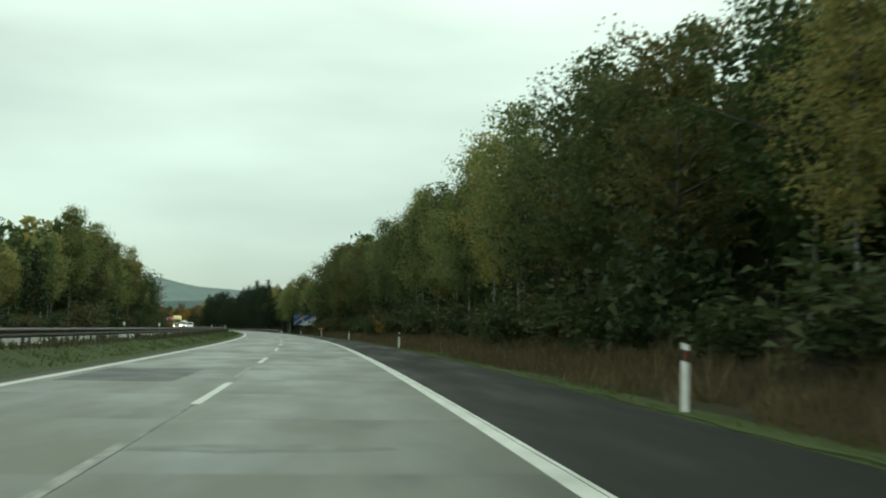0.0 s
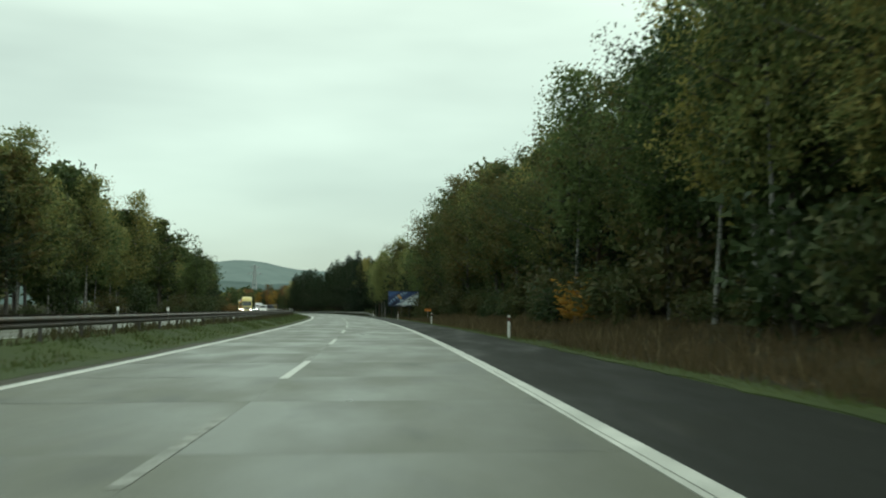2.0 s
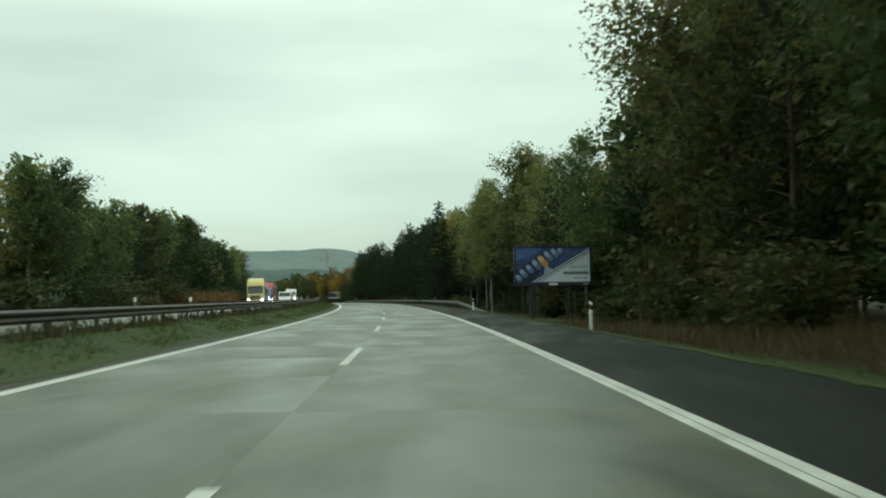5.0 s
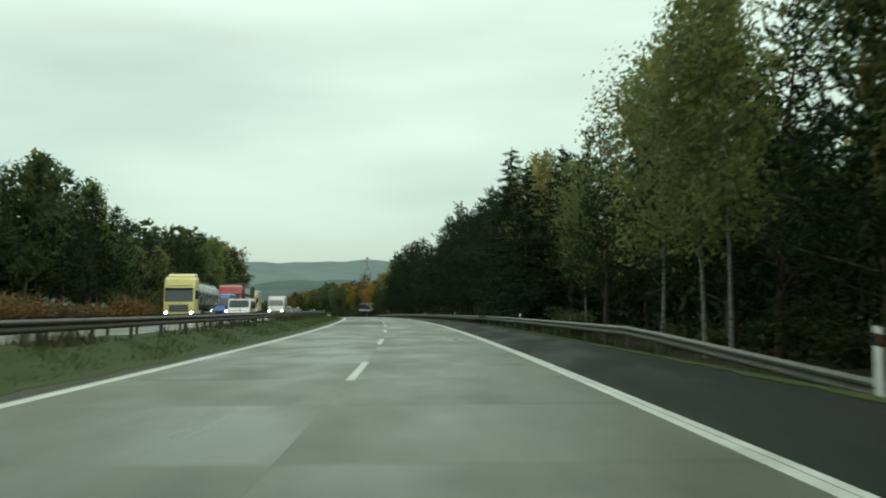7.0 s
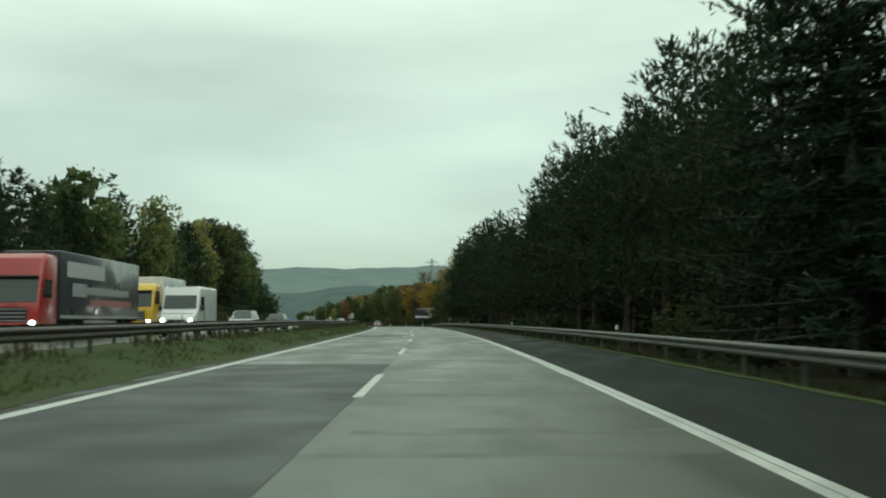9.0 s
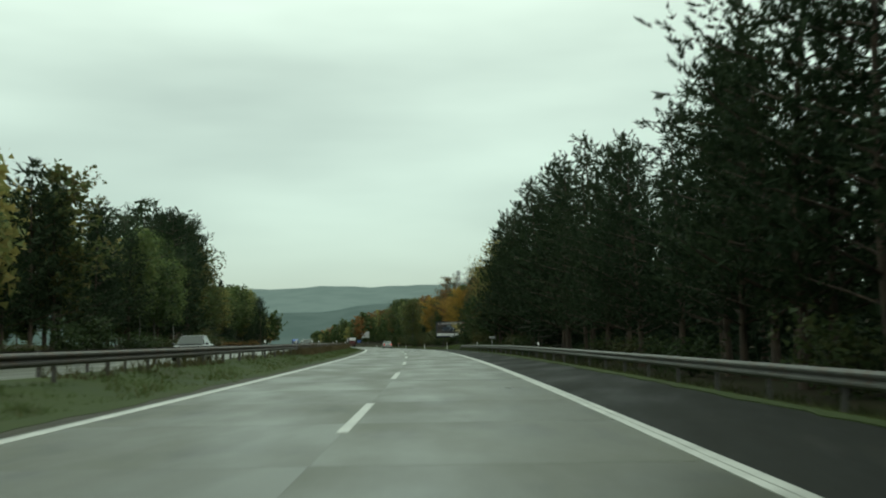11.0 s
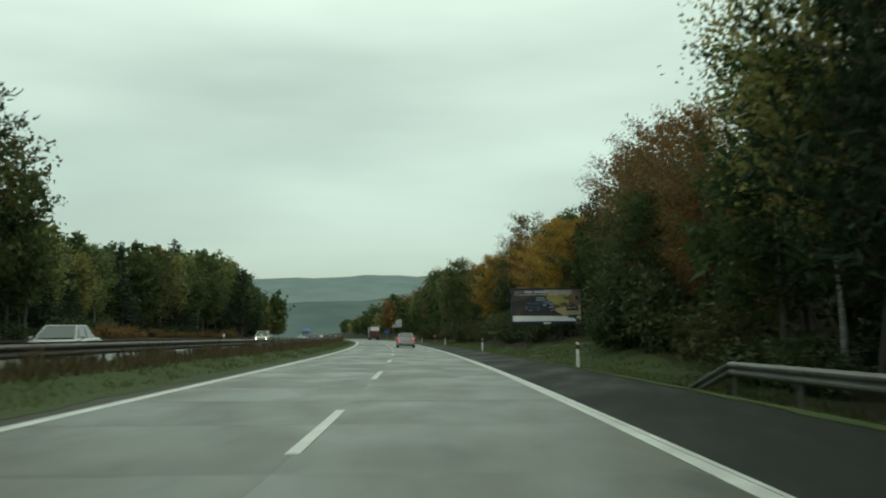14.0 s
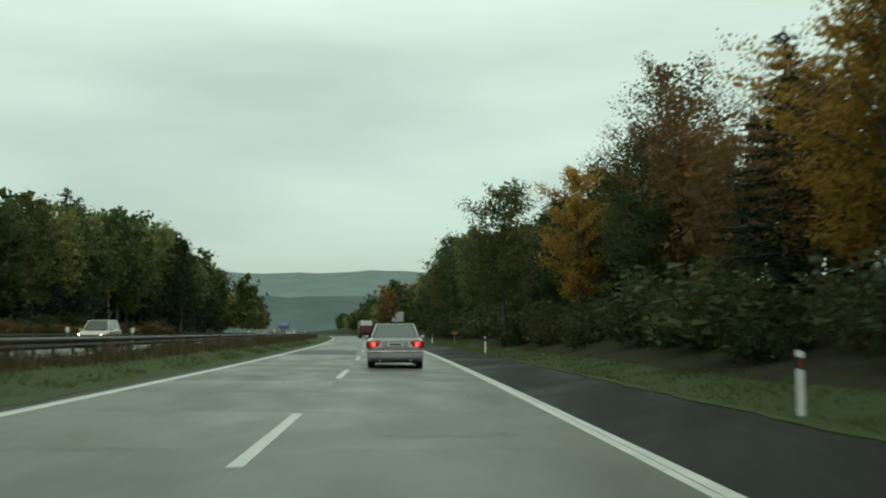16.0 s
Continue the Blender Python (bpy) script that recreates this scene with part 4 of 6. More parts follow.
# bushes
for s, o, k in ((63, 15.5, 1.6), (66, 16.6, 1.9), (69, 18.4, 2.0), (73, 20.0, 2.2), (571, 14.6, 1.5), (575, 15.6, 1.7), (579, 16.6, 1.6), (584, 17.2, 1.8), (589, 17.4, 1.6), (594, 17.6, 1.7), (580, 19.5, 2.0), (587, 20.5, 2.0), (573, 17.5, 1.9), (568, 13.2, 1.4), (563, 12.8, 1.3), (571, 12.4, 1.1), (576, 13.6, 1.3), (567, 11.8, 0.9), (580, 14.6, 1.2), (574, 12.8, 0.8)):
    stand_bush(s, o, k, "bushes under the roadside trees")
for s in np.arange(4, 226, 3.2):
    stand_bush(s + rng.normal(), 13.0 + rng.normal() * 0.7, 0.45 + 1.0 * rng.random(), "bushes under the roadside trees")
for s in np.arange(224, 300, 3.0):
    stand_bush(s + rng.normal(), 14.6 + rng.normal() * 0.7, 0.45 + 0.5 * rng.random(), "bushes under the roadside trees")
for s, o, k in ((541, 12.4, 0.9), (545, 12.2, 1.1), (549, 12.6, 1.0), (658, 10.9, 0.8), (662, 11.3, 1.0), (666, 11.2, 0.9), (660.5, 10.2, 0.5)):
    stand_bush(s, o, k, "bushes under the roadside trees")
stand_bush(126, 12.6, 1.0, "bushes under the roadside trees", 4)
for s in np.arange(300, 540, 10.0):
    stand_bush(s + rng.normal() * 2, 12.6 + rng.normal() * 0.8, 0.4 + 0.5 * rng.random(), "bushes under the roadside trees")
for s in np.arange(546, 760, 3.2):
    stand_bush(s + rng.normal(), (17.2 if 574 < s < 595 else 12.2 if s > 600 else 14.2) + rng.normal() * 0.8, 0.6 + 0.7 * rng.random(), "bushes under the roadside trees")
for s in np.arange(60, 780, 9.0):
    stand_bush(s + rng.normal(), left_line_at(s)[0] + 2.6 + rng.normal() * 0.7, 0.6 + 0.7 * rng.random(), "bushes beyond the opposite carriageway")
for s in np.concatenate([np.arange(296, 350, 4.0), np.arange(640, 770, 5.0)]):
    stand_bush(s + rng.normal(), left_line_at(s)[0] + 4.6 + rng.normal() * 0.5, 0.6 + 0.4 * rng.random(), "bushes beyond the opposite carriageway", 5)
for ob in [o for group in (NEAR, FAR, BACK, THICKET) for protos in group.values() for o in protos] + BUSHES:
    for o in (*ob.children_recursive, ob):
        bpy.data.objects.remove(o)


# ---- grass ----
def blades(name, count, s_range, o_range, high, material, label, r, keep=None, wide=0.03, tufted=0.3):
    """Single grass blades, leaning at random."""
    s = r.uniform(*s_range, count)
    o = r.uniform(*o_range, count)
    if keep is not None:
        sel = keep(s, o)
        s, o = s[sel], o[sel]
    n = len(s)
    p = spots(s, o, rough_lift(s, o) - 0.03)
    clump = 0.5 + 0.25 * np.sin(s * 1.7 + 2.1 * np.sin(o * 1.9)) + 0.25 * np.sin(s * 0.61 + o * 2.3)
    h = high * (0.4 + 0.9 * r.random(n)) * (1.0 - tufted + 2.0 * tufted * clump)
    a = r.uniform(0, 6.28, n)
    side = np.stack([np.cos(a), np.sin(a), 0 * a], 1) * (wide * (0.6 + 0.8 * r.random(n)))[:, None]
    tip = p + np.stack([r.normal(size=n) * 0.35 * h, r.normal(size=n) * 0.35 * h, h], 1)
    v = np.stack([p - side, p + side, tip], 1).reshape(-1, 3)
    me = bpy.data.meshes.new(name)
    me.vertices.add(3 * n)
    me.vertices.foreach_set("co", v.ravel())
    me.loops.add(3 * n)
    me.loops.foreach_set("vertex_index", np.arange(3 * n))
    me.polygons.add(n)
    me.polygons.foreach_set("loop_start", np.arange(n) * 3)
    me.polygons.foreach_set("loop_total", np.full(n, 3))
    me.materials.append(material)
    me.update()
    return tagged(new(name, me), label, "grass", kind="stuff")


gr = np.random.default_rng(21)
blades("verge_grass", 48000, (0, 720), (6.75, 8.5), 0.10, M_GRASS, "short green grass of the verge beside the shoulder", gr, wide=0.022)
blades("slope_grass", 42000, (538, 720), (8.4, 13.5), 0.11, M_GRASS, "green grass on the slope below the billboard", gr, keep=lambda s, o: o < np.where(s > 596, 10.4, 13.5), wide=0.025)
blades("median_grass", 68000, (10, 700), (-7.2, -4.55), 0.10, M_GRASS, "rough green grass of the median", gr, wide=0.026, tufted=0.6)
blades("median_tufts", 26000, (10, 700), (-7.4, -4.8), 0.15, M_TUFT, "longer yellowing grass tufts of the median", gr, keep=lambda s, o: np.sin(s * 0.37 + 1.3 * np.sin(s * 0.11)) + np.sin(s * 1.13 + o * 2.2) + np.sin(o * 3.1) > 0.55, wide=0.03, tufted=0.7)
blades("dry_grass", 62000, (0, 228), (7.9, 12.8), 0.36, M_DRY, "tall dry brown grass below the wood", gr, keep=lambda s, o: np.sin(s * 0.21) + np.sin(s * 0.53 + 1) + (o - 8.6) * 1.6 > -1.3, wide=0.022, tufted=0.75)
blades("straw_tufts", 9000, (0, 228), (8.2, 12.2), 0.55, M_STRAW, "pale straw tufts among the brown grass", gr, keep=lambda s, o: np.sin(s * 0.9 + o) + np.sin(s * 2.3 - o * 1.7) > 0.7, wide=0.02, tufted=0.6)
blades("dry_weeds", 26000, (20, 760), (-8.3, -7.0), 0.34, M_WEED, "dry weeds growing under the median guardrail", gr, keep=lambda s, o: np.sin(s * 0.19) + np.sin(s * 0.47 + 2) + np.sin(s * 1.3) > np.where((s > 470) | (s < 260), -1.2, 0.3), wide=0.03, tufted=0.5)
blades("brown_weeds", 16000, (470, 760), (-7.6, -6.6), 0.5, M_DRY, "reddish-brown dead weeds along the median guardrail", gr, wide=0.025, tufted=0.6)
blades("rail_weeds", 9000, (284, 540), (8.0, 9.4), 0.30, M_SHADED_WEED, "dark weeds growing under the shoulder guardrail", gr, wide=0.03)
blades("far_verge_grass", 9000, (60, 760), (-24, -20.4), 0.5, M_DRY, "dry grass beyond the opposite carriageway", gr, wide=0.06)

# ---- guardrails ----
W_PROFILE = [(0.0, 0.0), (0.035, 0.02), (0.08, 0.055), (0.08, 0.095), (0.02, 0.135), (0.0, 0.155), (0.02, 0.175), (0.08, 0.215), (0.08, 0.255), (0.035, 0.29), (0.0, 0.31)]


def beam_mesh(name, length, mat):
    """A corrugated steel beam along y, 31 cm high, bulging to -x."""
    v, f = [], []
    ring = [(-x, z) for x, z in W_PROFILE] + [(-x + 0.012, z) for x, z in reversed(W_PROFILE)]
    for y in (-0.06, length + 0.06):
        v += [(x, y, z) for x, z in ring]
    n = len(ring)
    f += [(k, (k + 1) % n, n + (k + 1) % n, n + k) for k in range(n)]
    return mesh_of(name, v, f, mat)


def rail_post_mesh(name, mat, high):
    bm = bmesh.new()
    box(bm, (0.10, 0.055, high), (0.08, 0, high / 2 - 0.25))
    box(bm, (0.07, 0.16, 0.12), (0.03, 0, high - 0.25 - 0.17))
    me = bpy.data.meshes.new(name)
    bm.to_mesh(me)
    bm.free()
    me.materials.append(mat)
    return me


def guardrail(label, s0, s1, o, top, mat, face, panel=4.0, ramp_in=0.0, ramp_out=0.0):
    """face -1: the beam bulges towards lower offsets; +1: the other way."""
    rail = thing("guardrail", label, "guardrail", group="guardrails")
    beam, post = beam_mesh("beam", panel, mat), rail_post_mesh("post", mat, 1.02)

    def height(s):
        k = 1.0
        if ramp_in:
            k = min(k, max(0.0, (s - s0) / ramp_in))
        if ramp_out:
            k = min(k, max(0.0, (s1 - s) / ramp_out))
        g = float(lift(s, o))
        return g - 0.33 + (top - 0.31 - g + 0.33) * min(1.0, k)

    for s in np.arange(s0, s1 - 0.1, panel):
        a, b = at(s, o, height(s)), at(s + panel, o, height(s + panel))
        d = b - a
        q = Matrix.Translation(a) @ d.to_track_quat("Y", "Z").to_matrix().to_4x4()
        if face > 0:
            q = Matrix.Translation(b) @ (-d).to_track_quat("Y", "Z").to_matrix().to_4x4()
        p = part("beam", beam, None, rail)
        p.matrix_basis = q
        if height(s) > float(lift(s, o)) - 0.1:
            p = part("post", post, None, rail)
            p.matrix_basis = Matrix.Translation(at(s, o, height(s) + 0.31 - 0.77)) @ Matrix.Rotation(heading(s) + (math.pi if face > 0 else 0), 4, "Z")
    return rail


guardrail("weathered grey steel guardrail beside the hard shoulder", 258, 537, 8.0, 0.57, M_RAIL, -1, ramp_in=27.0, ramp_out=3.0)
guardrail("dirty dark steel guardrail along the median", -20, 760, -7.25, 1.0, M_RAIL_DARK, 1)
guardrail("dirty dark steel guardrail on the far side of the median", -20, 760, -9.2, 1.02, M_RAIL_DARK, -1)


# ---- delineator posts ----
def delineator(m, label, high=1.02):
    ob = thing("delineator_post", label, "delineator post", m, "delineator posts")
    bm = bmesh.new()
    ring = [(math.cos(a) * (0.075 if math.cos(a) > -0.3 else 0.055), math.sin(a) * 0.055) for a in np.linspace(0, 2 * math.pi, 12, endpoint=False)]
    for z in (-0.15, high - 0.30):
        for x, y in ring:
            bm.verts.new((x, y, z))
    for x, y in ring:
        bm.verts.new((x, y, high - 0.12))
    for x, y in ring:
        bm.verts.new((x * 0.96, y * 0.96, high - 0.02 - x * 0.35))
    bm.verts.ensure_lookup_table()
    vs = list(bm.verts)
    for i in range(3):
        for k in range(12):
            bm.faces.new((vs[i * 12 + k], vs[i * 12 + (k + 1) % 12], vs[(i + 1) * 12 + (k + 1) % 12], vs[(i + 1) * 12 + k]))
    bm.faces.new(vs[36:])
    bm.faces.new(list(reversed(vs[:12])))
    part("body", bm, M_POST, ob)
    bm = bmesh.new()
    for z0, z1 in ((high - 0.30, high - 0.12),):
        lo = [bm.verts.new((x * 1.03, y * 1.05, z0 - x * 0.3)) for x, y in ring]
        hi = [bm.verts.new((x * 1.03, y * 1.05, z1 - x * 0.3)) for x, y in ring]
        for k in range(12):
            bm.faces.new((lo[k], lo[(k + 1) % 12], hi[(k + 1) % 12], hi[k]))
    band = part("band", bm, M_BLACK, ob, "black band")
    bm = bmesh.new()
    box(bm, (0.03, 0.012, 0.13), (0, -0.064, high - 0.21), bevel=0.004)
    part("reflector", bm, M_ORANGE_REFLECTOR, band, "orange reflector")
    return ob


first = delineator(pose_at(17.6, 7.5), "white plastic delineator post with a black band")
for s in (69.2, 118.1, 166.5, 216.0, 266.5, 552.5, 600.0, 649.4, 700.7, 750.0):
    copy_thing(first, pose_at(s, 7.5, float(lift(s, 7.5))))


def rail_marker(s, o, top):
    """A reflector head that stands up from a guardrail."""
    ob = thing("rail_marker", "small white reflector marker standing on the guardrail", "delineator", pose_at(s, o, top), "rail markers")
    bm = bmesh.new()
    box(bm, (0.035, 0.02, 0.5), (0.06, 0.0, -0.15), bevel=0.004)
    stem = part("stem", bm, M_ZINC, ob)
    bm = bmesh.new()
    box(bm, (0.11, 0.05, 0.17), (0.06, 0.0, 0.18), bevel=0.015)
    head = part("head", bm, M_POST, ob)
    bm = bmesh.new()
    box(bm, (0.06, 0.01, 0.10), (0.06, -0.03, 0.18), bevel=0.004)
    part("reflector", bm, M_WHITE_REFLECTOR, head)
    return ob


for s in (315.5, 366.5, 412, 465, 514):
    rail_marker(s, 8.02, 0.57)
for s in (17, 67, 117, 167, 220, 271, 320, 370, 420, 470, 520, 570, 620, 670, 720):
    rail_marker(s, -7.25, 1.0)
    rail_marker(s - 0.6, -9.2, 1.02)


# ---- billboards and signs ----
M_NAVY = surface("navy_frame", (0.012, 0.018, 0.04), (0.02, 0.03, 0.06), 2, 20, (0.35, 0.5), bump=0.03)
M_STEEL_DARK = surface("painted_steel_leg", (0.012, 0.013, 0.015), (0.026, 0.026, 0.028), 2, 20, (0.5, 0.7), bump=0.05)


def paper(name, a, b, scale=1.2):
    return surface(name, a, b, scale, 8, (0.45, 0.6), bump=0.02)


def flat(name, pts, depth, mat, parent, label=""):
    """A flat printed shape in the board's plane (x to the right, z up), raised towards the road by depth."""
    v = [(x, -depth, z) for x, z in pts] + [(x, -depth + 0.003, z) for x, z in pts]
    n = len(pts)
    f = [tuple(range(n)), tuple(reversed(range(n, 2 * n)))] + [(k, n + k, n + (k + 1) % n, (k + 1) % n) for k in range(n)]
    return part(name, mesh_of(name, v, f, mat), None, parent, label)


def pill(cx, cz, l, w, ang, n=7):
    """Outline of a rounded bar."""
    out = []
    for side in (0, 1):
        for k in range(n):
            t = math.pi * k / (n - 1) - math.pi / 2 + side * math.pi
            x, z = (l / 2 - w / 2) * (1 if side == 0 else -1) + w / 2 * math.cos(t), w / 2 * math.sin(t)
            out.append((cx + x * math.cos(ang) - z * math.sin(ang), cz + x * math.sin(ang) + z * math.cos(ang)))
    return out


def billboard(s, o0, o1, z0, z1, label, turn):
    """Frame on steel legs; returns the thing and its size. x runs along the board, z up from the board's lower edge."""
    w, h = o1 - o0, z1 - z0
    mid_ = pose_at(s, (o0 + o1) / 2, z0, turn)
    ob = thing("billboard", label, "billboard", mid_)
    bm = bmesh.new()
    box(bm, (w, 0.16, h), (0, 0.08, h / 2), bevel=0.02)
    panel = part("panel", bm, M_NAVY, ob)
    for nm, size, c in (("frame_rail", (w + 0.06, 0.10, 0.11), (0, -0.01, h - 0.055)), ("frame_rail", (w + 0.06, 0.10, 0.24), (0, -0.01, 0.12)), ("frame_rail", (0.11, 0.10, h), (-w / 2 + 0.055, -0.01, h / 2)), ("frame_rail", (0.11, 0.10, h), (w / 2 - 0.055, -0.01, h / 2))):
        bm = bmesh.new()
        box(bm, size, c, bevel=0.012)
        part(nm, bm, M_NAVY, panel)
    ground_z = float(lift(s, (o0 + o1) / 2)) - z0
    for x in (-w * 0.26 - 0.1, -w * 0.26 + 0.1, w * 0.2 - 0.1, w * 0.2 + 0.1):
        bm = bmesh.new()
        box(bm, (0.07, 0.10, -ground_z + 0.5), (x, 0.16, (ground_z - 0.5) / 2), bevel=0.006)
        part("leg", bm, M_STEEL_DARK, ob)
    return ob, w, h


# blue advertisement with tumbling capsules and a pale corner
bb, w, h = billboard(248.4, 8.55, 13.75, 1.75, 4.35, "roadside billboard with a dark blue poster and pale corner", 4)
P0, P1, Q0, Q1 = -w / 2 + 0.11, w / 2 - 0.11, 0.24, h - 0.11
flat("poster", [(P0, Q0), (P1, Q0), (P1, Q1), (P0, Q1)], 0.02, paper("poster_navy", (0.014, 0.03, 0.09), (0.045, 0.09, 0.22)), bb, "dark blue printed poster")
flat("pale_corner", [(P0 + 1.15, Q0), (P1, Q0), (P1, Q1 - 0.05)], 0.026, paper("poster_pale", (0.48, 0.56, 0.60), (0.60, 0.67, 0.70)), bb, "pale grey-blue corner of the poster")
for k, (dx, wd, tone) in enumerate(((-0.06, 0.05, (0.60, 0.66, 0.70)), (0.06, 0.09, (0.07, 0.10, 0.16)), (0.26, 0.04, (0.66, 0.70, 0.73)), (0.40, 0.05, (0.10, 0.13, 0.18)), (0.54, 0.03, (0.62, 0.66, 0.70)))):
    ang = math.atan2(Q1 - 0.05 - Q0, P1 - P0 - 1.15)
    flat("stripe", [(P0 + 1.15 + dx, Q0), (P0 + 1.15 + dx + wd / math.sin(ang), Q0), (P1, Q1 - 0.05 - (dx + wd / math.sin(ang)) * math.tan(ang)), (P1, Q1 - 0.05 - dx * math.tan(ang))], 0.030 + 0.003 * k, plain("stripe_tone", tone, 0.5), bb)
PW, PH = P1 - P0, Q1 - Q0
flat("glow_print", [(P0, Q0 + PH * 0.62), (P0 + PW * 0.24, Q0 + PH * 0.80), (P0 + PW * 0.36, Q1), (P0, Q1)], 0.0225, paper("poster_mid_blue", (0.03, 0.075, 0.20), (0.06, 0.13, 0.29), 1.6), bb)
flat("shadow_print", [(P0, Q0 + PH * 0.34), (P0 + PW * 0.36, Q0 + PH * 0.88), (P0 + PW * 0.56, Q1), (P0 + PW * 0.64, Q1), (P0 + PW * 0.2, Q0), (P0, Q0)], 0.024, paper("poster_dark_blue", (0.006, 0.010, 0.03), (0.015, 0.024, 0.06), 2.0), bb)
P_CAP, P_CAP_LIT, P_CAP_DIM = paper("capsule_blue", (0.05, 0.10, 0.22), (0.11, 0.19, 0.34), 1.2), paper("capsule_light", (0.22, 0.33, 0.46), (0.32, 0.43, 0.54), 1.6), paper("capsule_shade", (0.012, 0.022, 0.05), (0.02, 0.035, 0.075), 1.6)
for k, (u, z, l) in enumerate(((0.035, 0.12, 0.50), (0.10, 0.26, 0.66), (0.185, 0.39, 0.66), (0.275, 0.51, 0.80), (0.44, 0.76, 0.80), (0.525, 0.85, 0.70), (0.60, 0.91, 0.46))):
    cx, cz = P0 + PW * u, min(Q0 + PH * z, Q1 - l * 0.36)
    ax, az = math.cos(-0.85), math.sin(-0.85)
    flat("capsule_shadow", pill(cx + 0.13, cz - 0.10, l, 0.36, -0.85), 0.0265 + 0.0015 * k, P_CAP_DIM, bb)
    flat("capsule", pill(cx, cz, l, 0.36, -0.85), 0.0395 + 0.0006 * k, P_CAP, bb, "blue printed capsule")
    flat("capsule_shine", pill(cx - ax * l * 0.20, cz - az * l * 0.20, l * 0.52, 0.25, -0.85), 0.0445, P_CAP_LIT, bb)
flat("capsule", pill(P0 + PW * 0.362, Q0 + PH * 0.61, 0.92, 0.40, -0.85), 0.050, paper("capsule_orange", (0.36, 0.17, 0.06), (0.50, 0.29, 0.12), 2), bb, "orange printed capsule")
flat("capsule_shine", pill(P0 + PW * 0.338, Q0 + PH * 0.67, 0.42, 0.22, -0.85), 0.054, paper("capsule_orange_light", (0.52, 0.36, 0.20), (0.60, 0.44, 0.28), 2), bb)
flat("spray_print", [(P0 + PW * 0.38, Q0 + PH * 0.19), (P0 + PW * 0.385, Q0 + PH * 0.40), (P0 + PW * 0.425, Q0 + PH * 0.46), (P0 + PW * 0.50, Q0 + PH * 0.36)], 0.047, paper("poster_spray", (0.20, 0.28, 0.36), (0.34, 0.43, 0.50), 3), bb)
for x, z, l, t in ((P1 - 0.75, Q0 + 0.98, 1.25, 0.05), (P1 - 0.95, Q0 + 0.58, 1.7, 0.19), (P1 - 0.62, Q0 + 0.25, 1.0, 0.06)):
    flat("printed_bar", [(x - l / 2, z - t / 2), (x + l / 2, z - t / 2), (x + l / 2, z + t / 2), (x - l / 2, z + t / 2)], 0.030, plain("ink_grey", (0.12, 0.15, 0.18), 0.6), bb)
flat("name_plate", pill(0.0, 0.10, 0.62, 0.13, 0), 0.075, plain("plate_white", (0.7, 0.7, 0.7), 0.5), bb)
flat("name_plate", pill(P1 - 0.3, 0.10, 0.4, 0.09, 0), 0.075, plain("plate_grey", (0.4, 0.4, 0.4), 0.5), bb)

# car advertisement
bb, w, h = billboard(592.9, 9.15, 14.75, 2.05, 4.85, "roadside billboard showing a dark blue car in a yellow landscape", 3)
P0, P1, Q0, Q1 = -w / 2 + 0.11, w / 2 - 0.11, 0.24, h - 0.11
W, H = P1 - P0, Q1 - Q0


def at_board(pts):
    return [(P0 + x * W, Q0 + z * H) for x, z in pts]


flat("poster", at_board([(0, 0), (1, 0), (1, 1), (0, 1)]), 0.02, paper("poster_brown", (0.028, 0.024, 0.024), (0.075, 0.058, 0.046)), bb, "printed car poster")
flat("field", at_board([(0.44, 0.30), (0.82, 0.42), (0.84, 0.98), (0.45, 0.98), (0.50, 0.74), (0.42, 0.6)]), 0.024, paper("poster_field", (0.19, 0.165, 0.06), (0.36, 0.29, 0.10), 1.4), bb, "yellow printed field")
flat("sky_print", at_board([(0.455, 0.88), (0.86, 0.84), (0.87, 1.0), (0.45, 1.0)]), 0.0255, paper("poster_sky", (0.30, 0.28, 0.22), (0.42, 0.39, 0.31), 1.8), bb)
flat("hill_print", at_board([(0.0, 0.62), (0.18, 0.70), (0.30, 0.82), (0.46, 0.80), (0.44, 0.62), (0.2, 0.5), (0, 0.5)]), 0.0235, paper("poster_hill", (0.016, 0.016, 0.020), (0.035, 0.032, 0.032), 3), bb)
flat("dusk", at_board([(0.84, 0.50), (1, 0.50), (1, 1), (0.86, 1)]), 0.025, paper("poster_dusk", (0.12, 0.08, 0.06), (0.22, 0.14, 0.09), 2.5), bb)
flat("road_print", at_board([(0.60, 0.18), (1, 0.18), (1, 0.52), (0.63, 0.40)]), 0.027, paper("poster_sand", (0.34, 0.28, 0.15), (0.46, 0.38, 0.22), 3), bb)
flat("shade_print", at_board([(0.08, 0.18), (0.74, 0.18), (0.60, 0.36), (0.20, 0.40)]), 0.030, plain("ink_shade", (0.03, 0.028, 0.026), 0.6), bb)
flat("white_strip", at_board([(0, 0), (1, 0), (1, 0.155), (0, 0.18)]), 0.033, paper("poster_white", (0.62, 0.63, 0.63), (0.72, 0.73, 0.73)), bb, "white strip along the foot of the poster")
for cx, cz, r in ((0.79, 0.73, 0.045), (0.645, 0.47, 0.05), (0.75, 0.53, 0.06), (0.5, 0.85, 0.035)):
    flat("bush_print", [(P0 + W * cx + r * W * 0.9 * math.cos(a), Q0 + H * cz + r * H * 1.1 * math.sin(a)) for a in np.linspace(0, 6.28, 12, endpoint=False)], 0.034, plain("ink_olive", (0.08, 0.07, 0.03), 0.6), bb)
